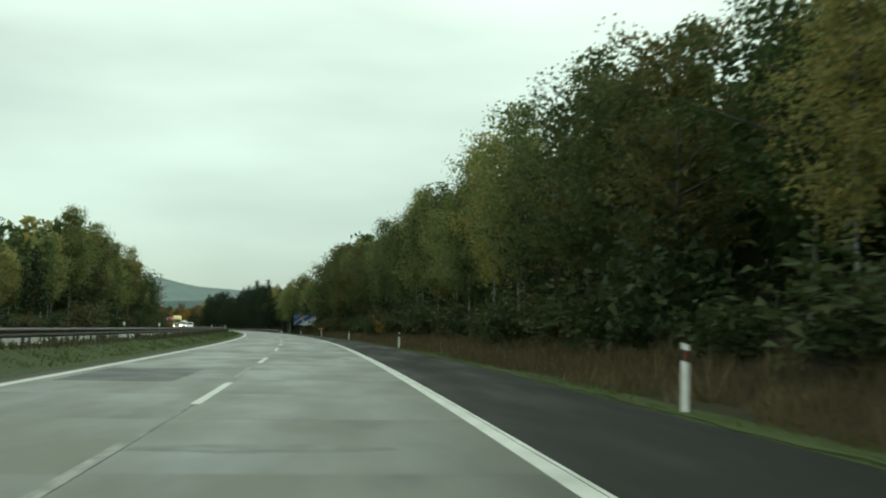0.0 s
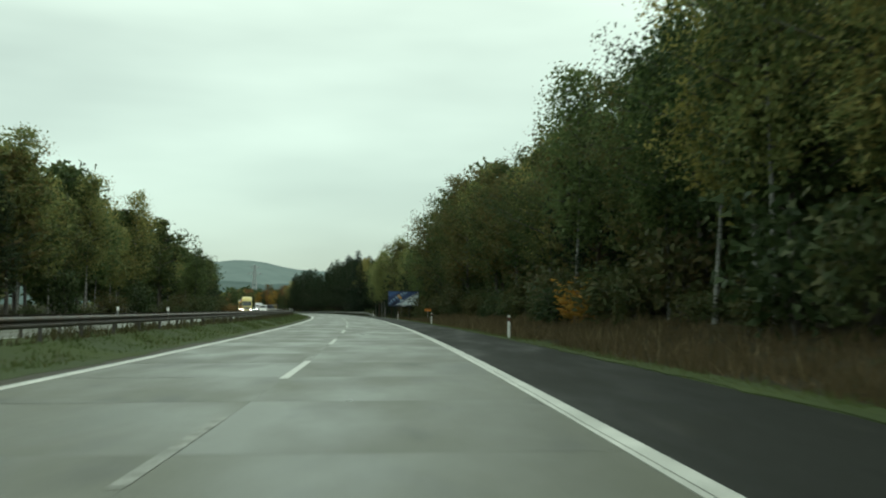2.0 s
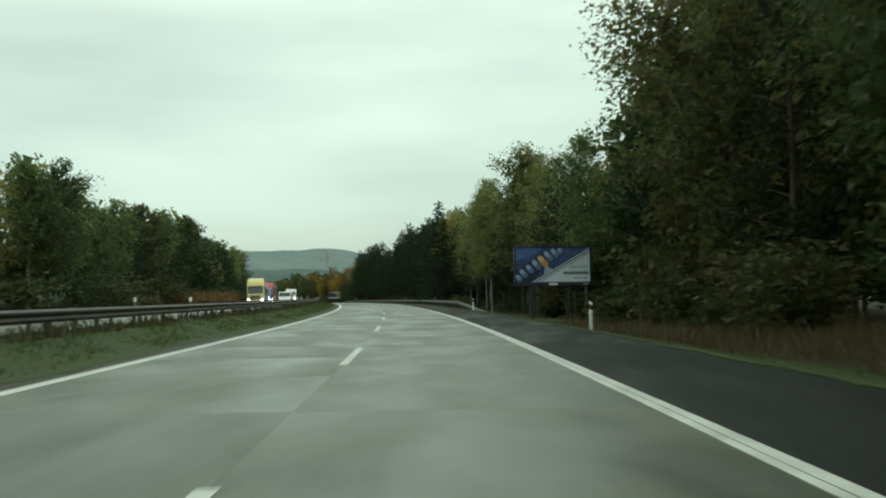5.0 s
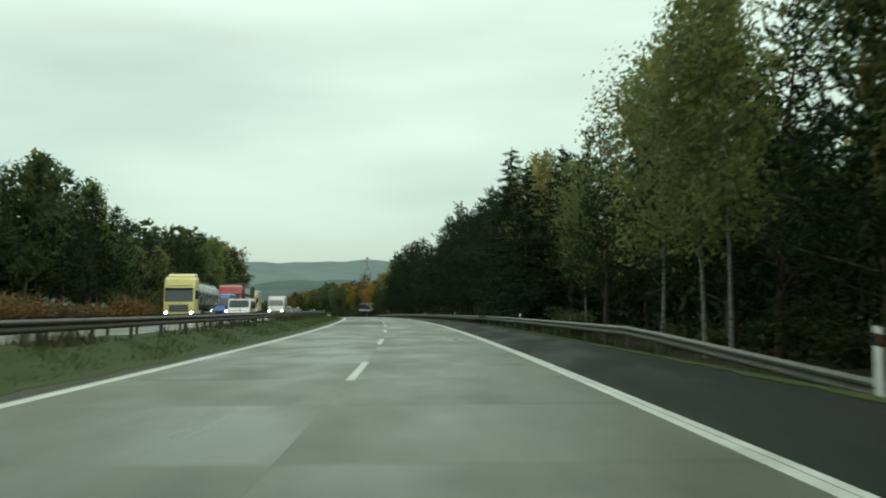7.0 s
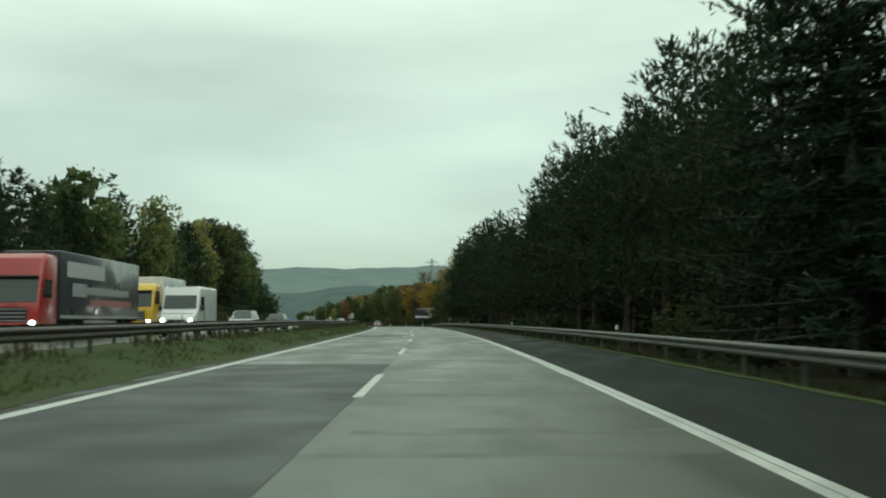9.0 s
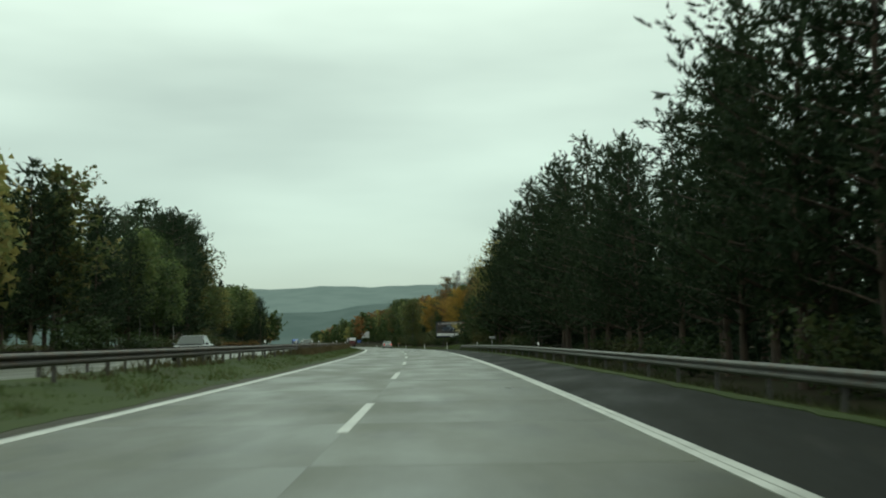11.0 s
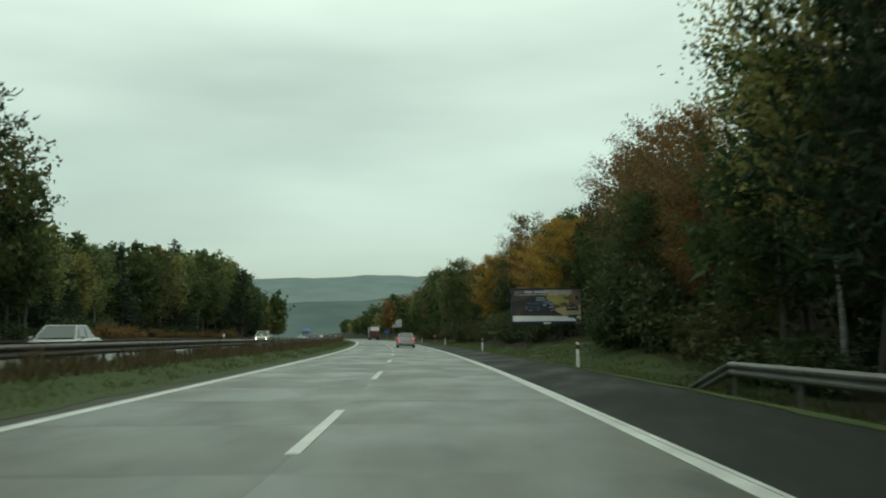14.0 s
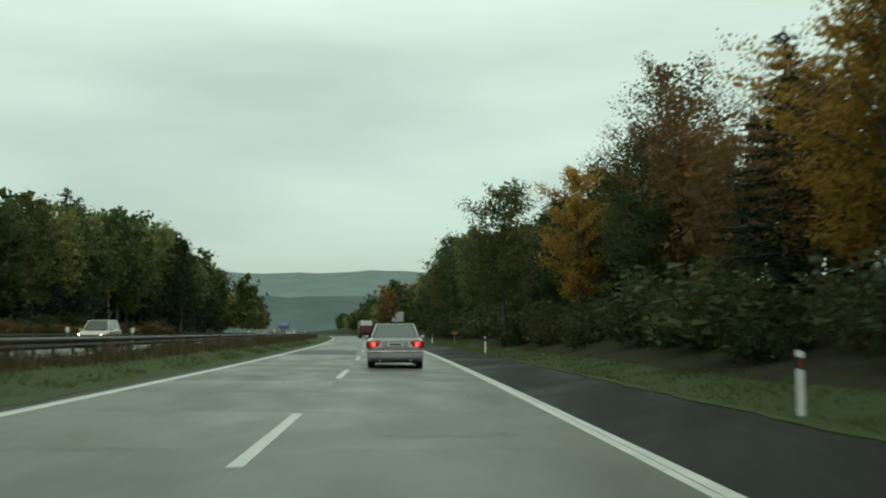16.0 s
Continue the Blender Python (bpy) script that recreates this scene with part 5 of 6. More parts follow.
flat("car_print", at_board([(0.18, 0.40), (0.19, 0.60), (0.27, 0.66), (0.34, 0.765), (0.47, 0.76), (0.53, 0.64), (0.60, 0.58), (0.615, 0.42), (0.57, 0.36), (0.40, 0.33), (0.25, 0.36)]), 0.037, paper("ink_car", (0.010, 0.018, 0.032), (0.030, 0.045, 0.070), 5), bb, "dark blue printed car")
flat("windscreen_print", at_board([(0.33, 0.64), (0.36, 0.745), (0.46, 0.74), (0.51, 0.64)]), 0.041, plain("ink_glass", (0.13, 0.16, 0.18), 0.5), bb)
flat("hood_print", at_board([(0.42, 0.62), (0.525, 0.625), (0.595, 0.565), (0.56, 0.52), (0.45, 0.56)]), 0.040, plain("ink_hood", (0.07, 0.10, 0.145), 0.45), bb)
flat("roof_shine_print", at_board([(0.335, 0.752), (0.36, 0.762), (0.465, 0.757), (0.47, 0.745), (0.36, 0.748)]), 0.0425, plain("ink_shine", (0.30, 0.34, 0.37), 0.5), bb)
flat("hood_shine_print", at_board([(0.44, 0.605), (0.52, 0.612), (0.57, 0.575), (0.50, 0.585)]), 0.0435, plain("ink_hood_shine", (0.16, 0.21, 0.27), 0.5), bb)
flat("door_shine_print", at_board([(0.21, 0.565), (0.40, 0.545), (0.40, 0.56), (0.22, 0.585)]), 0.0425, plain("ink_door_shine", (0.09, 0.12, 0.16), 0.5), bb)
flat("grille_print", at_board([(0.50, 0.40), (0.60, 0.43), (0.60, 0.455), (0.50, 0.425)]), 0.0425, plain("ink_grille", (0.008, 0.009, 0.012), 0.5), bb)
for x0 in (0.235, 0.545):
    flat("glint_print", at_board([(x0, 0.325), (x0 + 0.05, 0.335), (x0 + 0.04, 0.35), (x0 + 0.005, 0.345)]), 0.0445, plain("ink_glint", (0.33, 0.33, 0.31), 0.5), bb)
flat("side_window_print", at_board([(0.235, 0.635), (0.335, 0.745), (0.345, 0.735), (0.32, 0.635)]), 0.041, plain("ink_side_glass", (0.012, 0.014, 0.016), 0.5), bb)
flat("sill_print", at_board([(0.215, 0.44), (0.36, 0.42), (0.36, 0.45), (0.215, 0.47)]), 0.040, plain("ink_sill", (0.05, 0.07, 0.10), 0.5), bb)
for x0, z0 in ((0.54, 0.545), (0.435, 0.52)):
    flat("lamp_print", at_board([(x0, z0), (x0 + 0.045, z0 + 0.01), (x0 + 0.05, z0 - 0.02), (x0 + 0.01, z0 - 0.03)]), 0.044, plain("ink_lamp", (0.4, 0.43, 0.45), 0.4), bb)
for cx, cz in ((0.375, 0.40), (0.20, 0.42)):
    flat("tyre_print", [(P0 + W * (cx + 0.034 * math.cos(a)), Q0 + H * (cz + 0.11 * math.sin(a))) for a in np.linspace(0, 6.28, 14, endpoint=False)], 0.0405, plain("ink_tyre", (0.01, 0.01, 0.01), 0.6), bb)
for cx, cz in ((0.375, 0.40), (0.20, 0.42)):
    flat("wheel_print", [(P0 + W * (cx + 0.026 * math.cos(a)), Q0 + H * (cz + 0.085 * math.sin(a))) for a in np.linspace(0, 6.28, 12, endpoint=False)], 0.042, plain("ink_wheel", (0.075, 0.085, 0.10), 0.5), bb)
flat("plate_print", at_board([(0.535, 0.43), (0.595, 0.455), (0.595, 0.48), (0.535, 0.455)]), 0.043, plain("ink_pale", (0.5, 0.5, 0.5), 0.5), bb)
for x0, x1, z0, z1 in ((0.17, 0.29, 0.885, 0.96), (0.31, 0.48, 0.89, 0.965), (0.03, 0.07, 0.828, 0.852), (0.085, 0.20, 0.825, 0.85), (0.215, 0.36, 0.828, 0.852), (0.375, 0.50, 0.827, 0.85), (0.515, 0.66, 0.828, 0.852)):
    flat("printed_bar", at_board([(x0, z0), (x1, z0), (x1, z1), (x0, z1)]), 0.043, plain("ink_white", (0.40, 0.39, 0.39), 0.5), bb)
flat("stamp", at_board([(0.785, 0.33), (0.955, 0.34), (0.955, 0.49), (0.785, 0.48)]), 0.043, plain("ink_black", (0.02, 0.02, 0.02), 0.6), bb)
flat("stamp_text", at_board([(0.80, 0.405), (0.94, 0.412), (0.94, 0.445), (0.80, 0.44)]), 0.047, plain("ink_sand", (0.4, 0.34, 0.22), 0.6), bb)
flat("badge", pill(P0 + W * 0.86, Q0 + H * 0.15, 0.62, 0.22, 0), 0.047, plain("badge_blue", (0.02, 0.04, 0.13), 0.4), bb, "blue oval badge")
flat("name_plate", pill(0.0, 0.10, 0.62, 0.13, 0), 0.075, plain("plate_white", (0.6, 0.6, 0.6), 0.5), bb)
flat("name_plate", pill(P1 - 0.3, 0.06, 0.4, 0.09, 0), 0.075, plain("plate_grey", (0.4, 0.4, 0.4), 0.5), bb)
word = bpy.data.curves.new("poster_word", "FONT")
word.body, word.size, word.extrude = "NOV\u00dd", 0.24, 0.002
word.materials.append(plain("ink_word", (0.42, 0.41, 0.41), 0.5))
deps = bpy.context.evaluated_depsgraph_get()
tmp = new("poster_word", word)
deps.update()
me = bpy.data.meshes.new_from_object(tmp.evaluated_get(deps))
bpy.data.objects.remove(tmp)
w_ob = part("poster_word", me, None, bb, "white printed word")
w_ob.matrix_basis = Matrix.Translation((P0 + W * 0.03, -0.045, Q0 + H * 0.885)) @ Matrix.Rotation(math.pi / 2, 4, "X")


def board_sign(name, s, o, z, w, h, colour, label, legs=1, bars=2, turn=0.0, ink=(0.03, 0.03, 0.03)):
    """A sheet sign on steel posts, with plain bars for its small print."""
    ob = thing(name, label, "sign", pose_at(s, o, z, turn))
    bm = bmesh.new()
    box(bm, (w, 0.025, h), (0, 0, 0), bevel=0.008)
    plate = part("plate", bm, surface(name + "_face", tuple(c * 0.9 for c in colour), colour, 2, 15, (0.35, 0.5), bump=0.02), ob)
    for k in range(bars):
        bm = bmesh.new()
        box(bm, (w * (0.8 - 0.2 * k), 0.004, h * 0.14), (0, -0.016, h * (0.18 - 0.36 * k)))
        part("printed_bar", bm, plain("sign_ink", ink, 0.6), plate)
    g = float(lift(s, o)) - z
    for x in ([0] if legs == 1 else [-w * 0.35, w * 0.35]):
        bm = bmesh.new()
        rod(bm, (x, 0.05, g - 0.3), (x, 0.05, h * 0.45), 0.03, n=10)
        part("leg", bm, M_ZINC, ob)
    return ob


board_sign("orange_sign", 193, 9.4, 1.2, 0.78, 0.30, (0.62, 0.22, 0.03), "small orange sign board on a steel post in dry grass", bars=1)
board_sign("orange_sign", 690, 9.0, 1.1, 0.62, 0.22, (0.38, 0.16, 0.06), "small orange sign board beside the shoulder", bars=1)
board_sign("distance_plate", 500.6, 8.35, 1.27, 0.52, 0.20, (0.25, 0.26, 0.26), "small grey plate on a post behind the guardrail", bars=1, ink=(0.5, 0.5, 0.5))
board_sign("motorway_sign", 865, 13.6, 5.2, 3.3, 2.6, (0.55, 0.57, 0.56), "large pale sign panel on two posts beside the motorway", legs=2, bars=0)
board_sign("blue_sign", 836, 8.2, 2.3, 1.4, 1.1, (0.03, 0.08, 0.25), "blue information sign beside the shoulder", bars=0)

# lattice pylon beyond the wood
pyl = thing("power_pylon", "grey steel lattice power pylon above the trees", "pylon", Matrix.Translation((-168.8, 1099.6, -3.0)))
bm = bmesh.new()
TOP = 52.5
for sx, sy in ((1, 1), (1, -1), (-1, 1), (-1, -1)):
    rod(bm, (sx * 3.6, sy * 3.6, 0), (sx * 0.6, sy * 0.6, TOP), 0.22, 0.15, 5)
levels = np.linspace(0, TOP, 14)
for a, b in zip(levels[:-1], levels[1:]):
    ra, rb = 3.6 - 3.0 * a / TOP, 3.6 - 3.0 * b / TOP
    for q in range(4):
        c0, c1 = [(1, 1), (1, -1), (-1, -1), (-1, 1)][q], [(1, -1), (-1, -1), (-1, 1), (1, 1)][q]
        rod(bm, (c0[0] * ra, c0[1] * ra, a), (c1[0] * rb, c1[1] * rb, b), 0.12, n=4)
        rod(bm, (c1[0] * ra, c1[1] * ra, a), (c0[0] * rb, c0[1] * rb, b), 0.12, n=4)
part("tower", bm, M_ZINC, pyl)
for z, r in ((TOP - 3, 5.0), (TOP - 9.0, 7.0)):
    bm = bmesh.new()
    rod(bm, (-r, 0, z), (r, 0, z), 0.22, n=5)
    rod(bm, (-r, 0, z), (0, 0, z + 2.2), 0.14, n=4)
    rod(bm, (r, 0, z), (0, 0, z + 2.2), 0.14, n=4)
    part("cross_arm", bm, M_ZINC, pyl)

# ---- vehicles ----
M_GLASS = plain("dark_car_glass", (0.026, 0.034, 0.031), 0.08, coat=0.3, spec=0.6)
M_TYRE = surface("tyre_rubber", (0.012, 0.012, 0.012), (0.025, 0.025, 0.025), 6, 60, (0.7, 0.9), bump=0.2)
M_RIM = plain("alloy_rim", (0.35, 0.36, 0.36), 0.35, 0.9)
M_TRIM = plain("black_trim", (0.02, 0.02, 0.021), 0.55)
M_CHROME = plain("chrome_trim", (0.55, 0.55, 0.55), 0.2, 1.0)
M_BEAM = plain("lit_headlight", (1.0, 0.97, 0.92), 0.2, emit=14.0)
M_TAIL = plain("lit_tail_light", (0.80, 0.03, 0.035), 0.25, emit=0.12)
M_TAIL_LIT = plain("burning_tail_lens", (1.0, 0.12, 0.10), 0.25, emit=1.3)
M_HOUSE = plain("clear_lamp_glass", (0.42, 0.44, 0.44), 0.15, coat=0.4)
M_REAR_GLASS = plain("pale_rear_glass", (0.055, 0.072, 0.065), 0.10, coat=0.4, spec=0.6)
M_TAIL_DARK = plain("tail_light_red", (0.30, 0.012, 0.015), 0.2, coat=0.5)
M_PLATE = plain("number_plate", (0.68, 0.68, 0.66), 0.4)
M_INK = plain("plate_ink", (0.05, 0.05, 0.05), 0.6)


def paint(name, c, metal=0.0):
    return surface(name, tuple(q * 0.88 for q in c), c, 0.9, 25, (0.26, 0.4), metal=metal, bump=0.0, coat=0.5)


P_SILVER = paint("silver_paint", (0.36, 0.365, 0.35), 0.4)
P_LOWER = paint("grey_lower_cladding", (0.15, 0.152, 0.146), 0.3)
P_WHITE = paint("white_paint", (0.72, 0.73, 0.72))
P_BLUE = paint("blue_paint", (0.04, 0.12, 0.38))
P_RED = paint("red_paint", (0.40, 0.035, 0.03))
P_YELLOW = paint("yellow_paint", (0.68, 0.42, 0.03))
P_PALE_YELLOW = paint("pale_yellow_paint", (0.72, 0.62, 0.22))
P_DARK = paint("dark_grey_paint", (0.05, 0.055, 0.06))
P_TANK = surface("tank_steel", (0.17, 0.175, 0.175), (0.30, 0.305, 0.30), 0.8, 18, (0.22, 0.36), metal=0.75, bump=0.02)


def rounded(hw, z0, z1, r, n=3):
    """A rounded rectangle in the x-z plane."""
    out = []
    for cx, cz, a0 in ((hw - r, z1 - r, 0), (-hw + r, z1 - r, 90), (-hw + r, z0 + r, 180), (hw - r, z0 + r, 270)):
        for k in range(n + 1):
            a = radians(a0 + 90 * k / n)
            out.append((cx + r * math.cos(a), cz + r * math.sin(a)))
    return out


def loft(name, sections, mat, parent, label="", r=0.12):
    """A body skinned over rounded sections (y, half width, low, high), back to front."""
    v, f = [], []
    for sec in sections:
        y, hw, z0, z1 = sec[:4]
        rr = min(sec[4] if len(sec) > 4 else r, hw * 0.9, (z1 - z0) * 0.48)
        v += [(x, y, z) for x, z in rounded(hw, z0, z1, rr)]
    n = len(v) // len(sections)
    for i in range(len(sections) - 1):
        f += [(i * n + k, i * n + (k + 1) % n, (i + 1) * n + (k + 1) % n, (i + 1) * n + k) for k in range(n)]
    f += [tuple(range(n)), tuple(reversed(range(len(v) - n, len(v))))]
    me = mesh_of(name, v, f, mat, True)
    bm = bmesh.new()
    bm.from_mesh(me)
    bmesh.ops.recalc_face_normals(bm, faces=bm.faces)
    bm.to_mesh(me)
    bm.free()
    me.set_sharp_from_angle(angle=radians(38))
    return part(name, me, None, parent, label)


HEART = [0.0]  # y of the middle of the vehicle being built


def pane(name, quad, mat, parent, inset=0.08, out=0.014, label="", thick=0.012):
    """A sheet set on a four-cornered opening, inset from its edges and standing proud."""
    a, b, c, d = [Vector(q) for q in quad]
    mid_ = (a + b + c + d) / 4
    nrm = (b - a).cross(d - a).normalized()
    if nrm.dot(mid_ - Vector((0, HEART[0], 0.8))) < 0:
        nrm.negate()
    pts = [q + (mid_ - q) * inset for q in (a, b, c, d)]
    v = [tuple(q + nrm * out) for q in pts] + [tuple(q + nrm * (out - thick)) for q in pts]
    f = [(0, 1, 2, 3), (7, 6, 5, 4)] + [(k, 4 + k, 4 + (k + 1) % 4, (k + 1) % 4) for k in range(4)]
    return part(name, mesh_of(name, v, f, mat), None, parent, label)


def block(name, size, centre, mat, parent, bevel=0.02, label=""):
    bm = bmesh.new()
    box(bm, size, centre, bevel=min(bevel, min(size) * 0.4))
    return part(name, bm, mat, parent, label)


def wheel(x, y, r, wide, parent):
    """A tyre with its rim, axle along x."""
    v, f = [], []
    prof = [(-wide / 2, r * 0.66), (-wide / 2, r * 0.93), (-wide * 0.36, r), (wide * 0.36, r), (wide / 2, r * 0.93), (wide / 2, r * 0.66)]
    n = 20
    for k in range(n):
        a = 2 * math.pi * k / n
        v += [(x + px, y + pr * math.cos(a), r + pr * math.sin(a)) for px, pr in prof]
    m = len(prof)
    for k in range(n):
        q = (k + 1) % n
        f += [(k * m + j, q * m + j, q * m + (j + 1) % m, k * m + (j + 1) % m) for j in range(m)]
    wh = part("wheel", mesh_of("wheel", v, f, M_TYRE, True), None, parent)
    bm = bmesh.new()
    rod(bm, (x - wide * 0.42, y, r), (x + wide * 0.42, y, r), r * 0.64, n=16)
    part("rim", bm, M_RIM, wh)
    return wh


def lamps(parent, xs, y, z, size, mat, name, lit=None):
    """Lamp housings; a lit one holds a small round burning bulb lens."""
    for x in xs:
        house = block(name, (size[0], 0.06, size[1]), (x, y, z), mat, parent, 0.03)
        if lit:
            out = 0.035 if y > 0 or name == "headlight" else -0.035
            bm = bmesh.new()
            rod(bm, (x, y + out - 0.01, z), (x, y + out + 0.01, z), min(size) * 0.46, n=12)
            part("bulb_lens", bm, lit, house, "burning lamp lens")


def cabin_panes(parent, base, roof, split=0.0):
    """Windows on a cabin given by its base and roof: (half width, back y, front y, z)."""
    bw, b0, b1, bz = base
    rw, r0, r1, rz = roof
    pane("windscreen", [(bw, b1, bz), (rw, r1, rz), (-rw, r1, rz), (-bw, b1, bz)], M_GLASS, parent, 0.12)
    pane("rear_window_seal", [(-bw, b0, bz), (-rw, r0, rz), (rw, r0, rz), (bw, b0, bz)], M_TRIM, parent, 0.09, 0.008)
    pane("rear_window", [(-bw, b0, bz), (-rw, r0, rz), (rw, r0, rz), (bw, b0, bz)], M_REAR_GLASS, parent, 0.15)
    for sgn in (1, -1):
        ym, yr = (b0 + b1) / 2 - 0.05, (r0 + r1) / 2 - 0.05
        for p0, p1, q0, q1 in ((b0 + 0.18, ym - 0.03, r0 + 0.05, yr - 0.03), (ym + 0.03, b1 - 0.22, yr + 0.03, r1 - 0.05)):
            quad = [(sgn * bw, p0, bz), (sgn * bw, p1, bz), (sgn * rw, q1, rz), (sgn * rw, q0, rz)]
            pane("side_window", quad if sgn > 0 else quad[::-1], M_GLASS, parent, 0.1)


def car(m, label, mat, length=4.6, width=1.78, high=1.45, lights="front", estate=False):
    HEART[0] = 0.0
    ob = thing("car", label, "car", m, "cars on the motorway")
    L, W, k = length / 2, width / 2, high / 1.49
    loft("body", [(-L, W * 0.80, 0.42 * k, 0.78 * k, 0.16), (-L + 0.06, W * 0.95, 0.30 * k, 0.93 * k, 0.15), (-L + 0.30, W * 0.985, 0.24 * k, 0.985 * k, 0.13), (-L + 0.85, W, 0.20 * k, 1.0 * k, 0.12),
                  (-0.2, W, 0.20 * k, 0.97 * k, 0.12), (L * 0.40, W, 0.20 * k, 0.955 * k, 0.12), (L * 0.52, W * 0.995, 0.20 * k, 0.93 * k, 0.12), (L - 0.38, W * 0.96, 0.22 * k, 0.83 * k, 0.14), (L - 0.10, W * 0.90, 0.26 * k, 0.74 * k, 0.16), (L, W * 0.76, 0.36 * k, 0.64 * k, 0.12)], mat, ob)
    base = (W * 0.90, -L * (0.92 if estate else 0.70), L * 0.46, 0.955 * k)
    roof = (W * 0.70, -L * (0.80 if estate else 0.38), L * 0.10, high)
    bw, b0, b1, bz = base
    rw, r0, r1, rz = roof
    v = [(bw, b0, bz - 0.06), (bw, b1, bz - 0.06), (-bw, b1, bz - 0.06), (-bw, b0, bz - 0.06), (rw, r0, rz), (rw, r1, rz), (-rw, r1, rz), (-rw, r0, rz)]
    bm = bmesh.new()
    vs = [bm.verts.new(q) for q in v]
    for q in ((0, 1, 5, 4), (1, 2, 6, 5), (2, 3, 7, 6), (3, 0, 4, 7), (4, 5, 6, 7), (3, 2, 1, 0)):
        bm.faces.new([vs[i] for i in q])
    bmesh.ops.recalc_face_normals(bm, faces=bm.faces)
    top = [e for e in bm.edges if min(e.verts[0].co.z, e.verts[1].co.z) > bz]
    bmesh.ops.bevel(bm, geom=top, offset=0.05, segments=3, affect="EDGES", profile=0.5)
    part("cabin", bm, mat, ob)
    cabin_panes(ob, base, roof)
    r = 0.325 * max(1.0, k)
    for x in (-W + 0.13, W - 0.13):
        for y in (-L * 0.56, L * 0.60):
            wheel(x, y, r, 0.23, ob)
    for x in (-W - 0.07, W + 0.07):
        block("mirror", (0.16, 0.10, 0.13), (x, L * 0.33, 1.0 * k), mat, ob, 0.03)
    block("front_bumper", (width * 0.94, 0.16, 0.20 * k), (0, L - 0.03, 0.38 * k), mat, ob, 0.05)
    block("rear_bumper", (width * 0.97, 0.16, 0.24 * k), (0, -L + 0.02, 0.46 * k), mat, ob, 0.05)
    block("underside", (width * 0.78, length * 0.88, 0.12), (0, 0, 0.24), M_TRIM, ob, 0.03)
    block("grille", (width * 0.34, 0.04, 0.13 * k), (0, L - 0.01, 0.62 * k), M_TRIM, ob, 0.015)
    lamps(ob, (-W * 0.70, W * 0.70), L - 0.03, 0.66 * k, (0.30, 0.16 * k), M_HOUSE, "headlight", M_BEAM if lights == "front" else None)
    lamps(ob, (-W * 0.76, W * 0.76), -L + 0.02, 0.80 * k, (0.31, 0.16 * k), M_TAIL if lights == "rear" else M_TAIL_DARK, "tail_light", M_TAIL_LIT if lights == "rear" else None)
    plate = block("number_plate", (0.52, 0.02, 0.11), (0, -L - 0.02 if lights == "rear" else L + 0.05, (0.80 if lights == "rear" else 0.40) * k), M_PLATE, ob, 0.005)
    block("plate_bar", (0.40, 0.006, 0.06), (0, -L - 0.033 if lights == "rear" else L + 0.063, (0.80 if lights == "rear" else 0.40) * k), M_INK, plate, 0.001)
    return ob


def saloon_details(ob, length, width):
    """What shows at the tail of the big saloon ahead."""
    L, W = length / 2, width / 2
    block("bumper_strip", (width * 0.96, 0.03, 0.035), (0, -L - 0.07, 0.56), M_CHROME, ob, 0.01, "bright strip along the bumper")
    block("lower_valance", (width * 0.80, 0.10, 0.14), (0, -L + 0.05, 0.29), M_TRIM, ob, 0.02)
    block("plate_recess", (0.86, 0.02, 0.19), (0, -L - 0.008, 0.80), P_SILVER, ob, 0.01)
    block("boot_handle", (0.90, 0.03, 0.03), (0, -L - 0.015, 0.91), M_CHROME, ob, 0.01)
    block("third_brake_light", (0.30, 0.04, 0.03), (0, -L * 0.66, 1.0), M_TAIL_DARK, ob, 0.008)
    for x in (-W * 0.76, W * 0.76):
        block("lamp_divider", (0.34, 0.02, 0.012), (x, -L - 0.02, 0.80), M_TRIM, ob, 0.002)
        block("reverse_lamp", (0.07, 0.02, 0.10), (x - 0.13 * (1 if x > 0 else -1), -L - 0.02, 0.80), M_TAIL_DARK, ob, 0.004)
    for sgn in (1, -1):
        house = block("tail_lamp_unit", (0.42, 0.06, 0.25), (sgn * W * 0.74, -L + 0.035, 0.79), M_TAIL_DARK, ob, 0.04, "dark red tail lamp unit")
        block("lamp_corner", (0.05, 0.26, 0.22), (sgn * (W - 0.015), -L + 0.20, 0.79), M_TAIL_DARK, house, 0.02)
        block("side_cladding", (0.03, length * 0.44, 0.20), (sgn * (W - 0.002), -0.1, 0.42), P_LOWER, ob, 0.012)
        block("wheel_arch_shadow", (0.20, 0.5, 0.10), (sgn * (W - 0.13), -L * 0.56, 0.60), M_TRIM, ob, 0.02)
    block("bumper_skirt", (width * 0.93, 0.10, 0.17), (0, -L - 0.005, 0.375), P_LOWER, ob, 0.04, "darker lower bumper")
    block("boot_lip", (width * 0.84, 0.10, 0.03), (0, -L + 0.09, 0.955), P_SILVER, ob, 0.012)
    block("rear_shelf", (1.15, 0.25, 0.02), (0, -L * 0.60, 0.985), M_TRIM, ob, 0.005)
    for x in (-0.36, 0.36):
        block("rear_headrest", (0.24, 0.08, 0.14), (x, -L * 0.42, 1.06), M_TRIM, ob, 0.03)
    block("boot_seam", (width * 0.62, 0.012, 0.012), (0, -L - 0.012, 0.66), M_TRIM, ob, 0.002)
    for x in (-0.5, 0.5):
        bm = bmesh.new()
        rod(bm, (x, -L - 0.06, 0.27), (x, -L + 0.25, 0.27), 0.035, n=10)
        part("exhaust", bm, M_CHROME, ob)


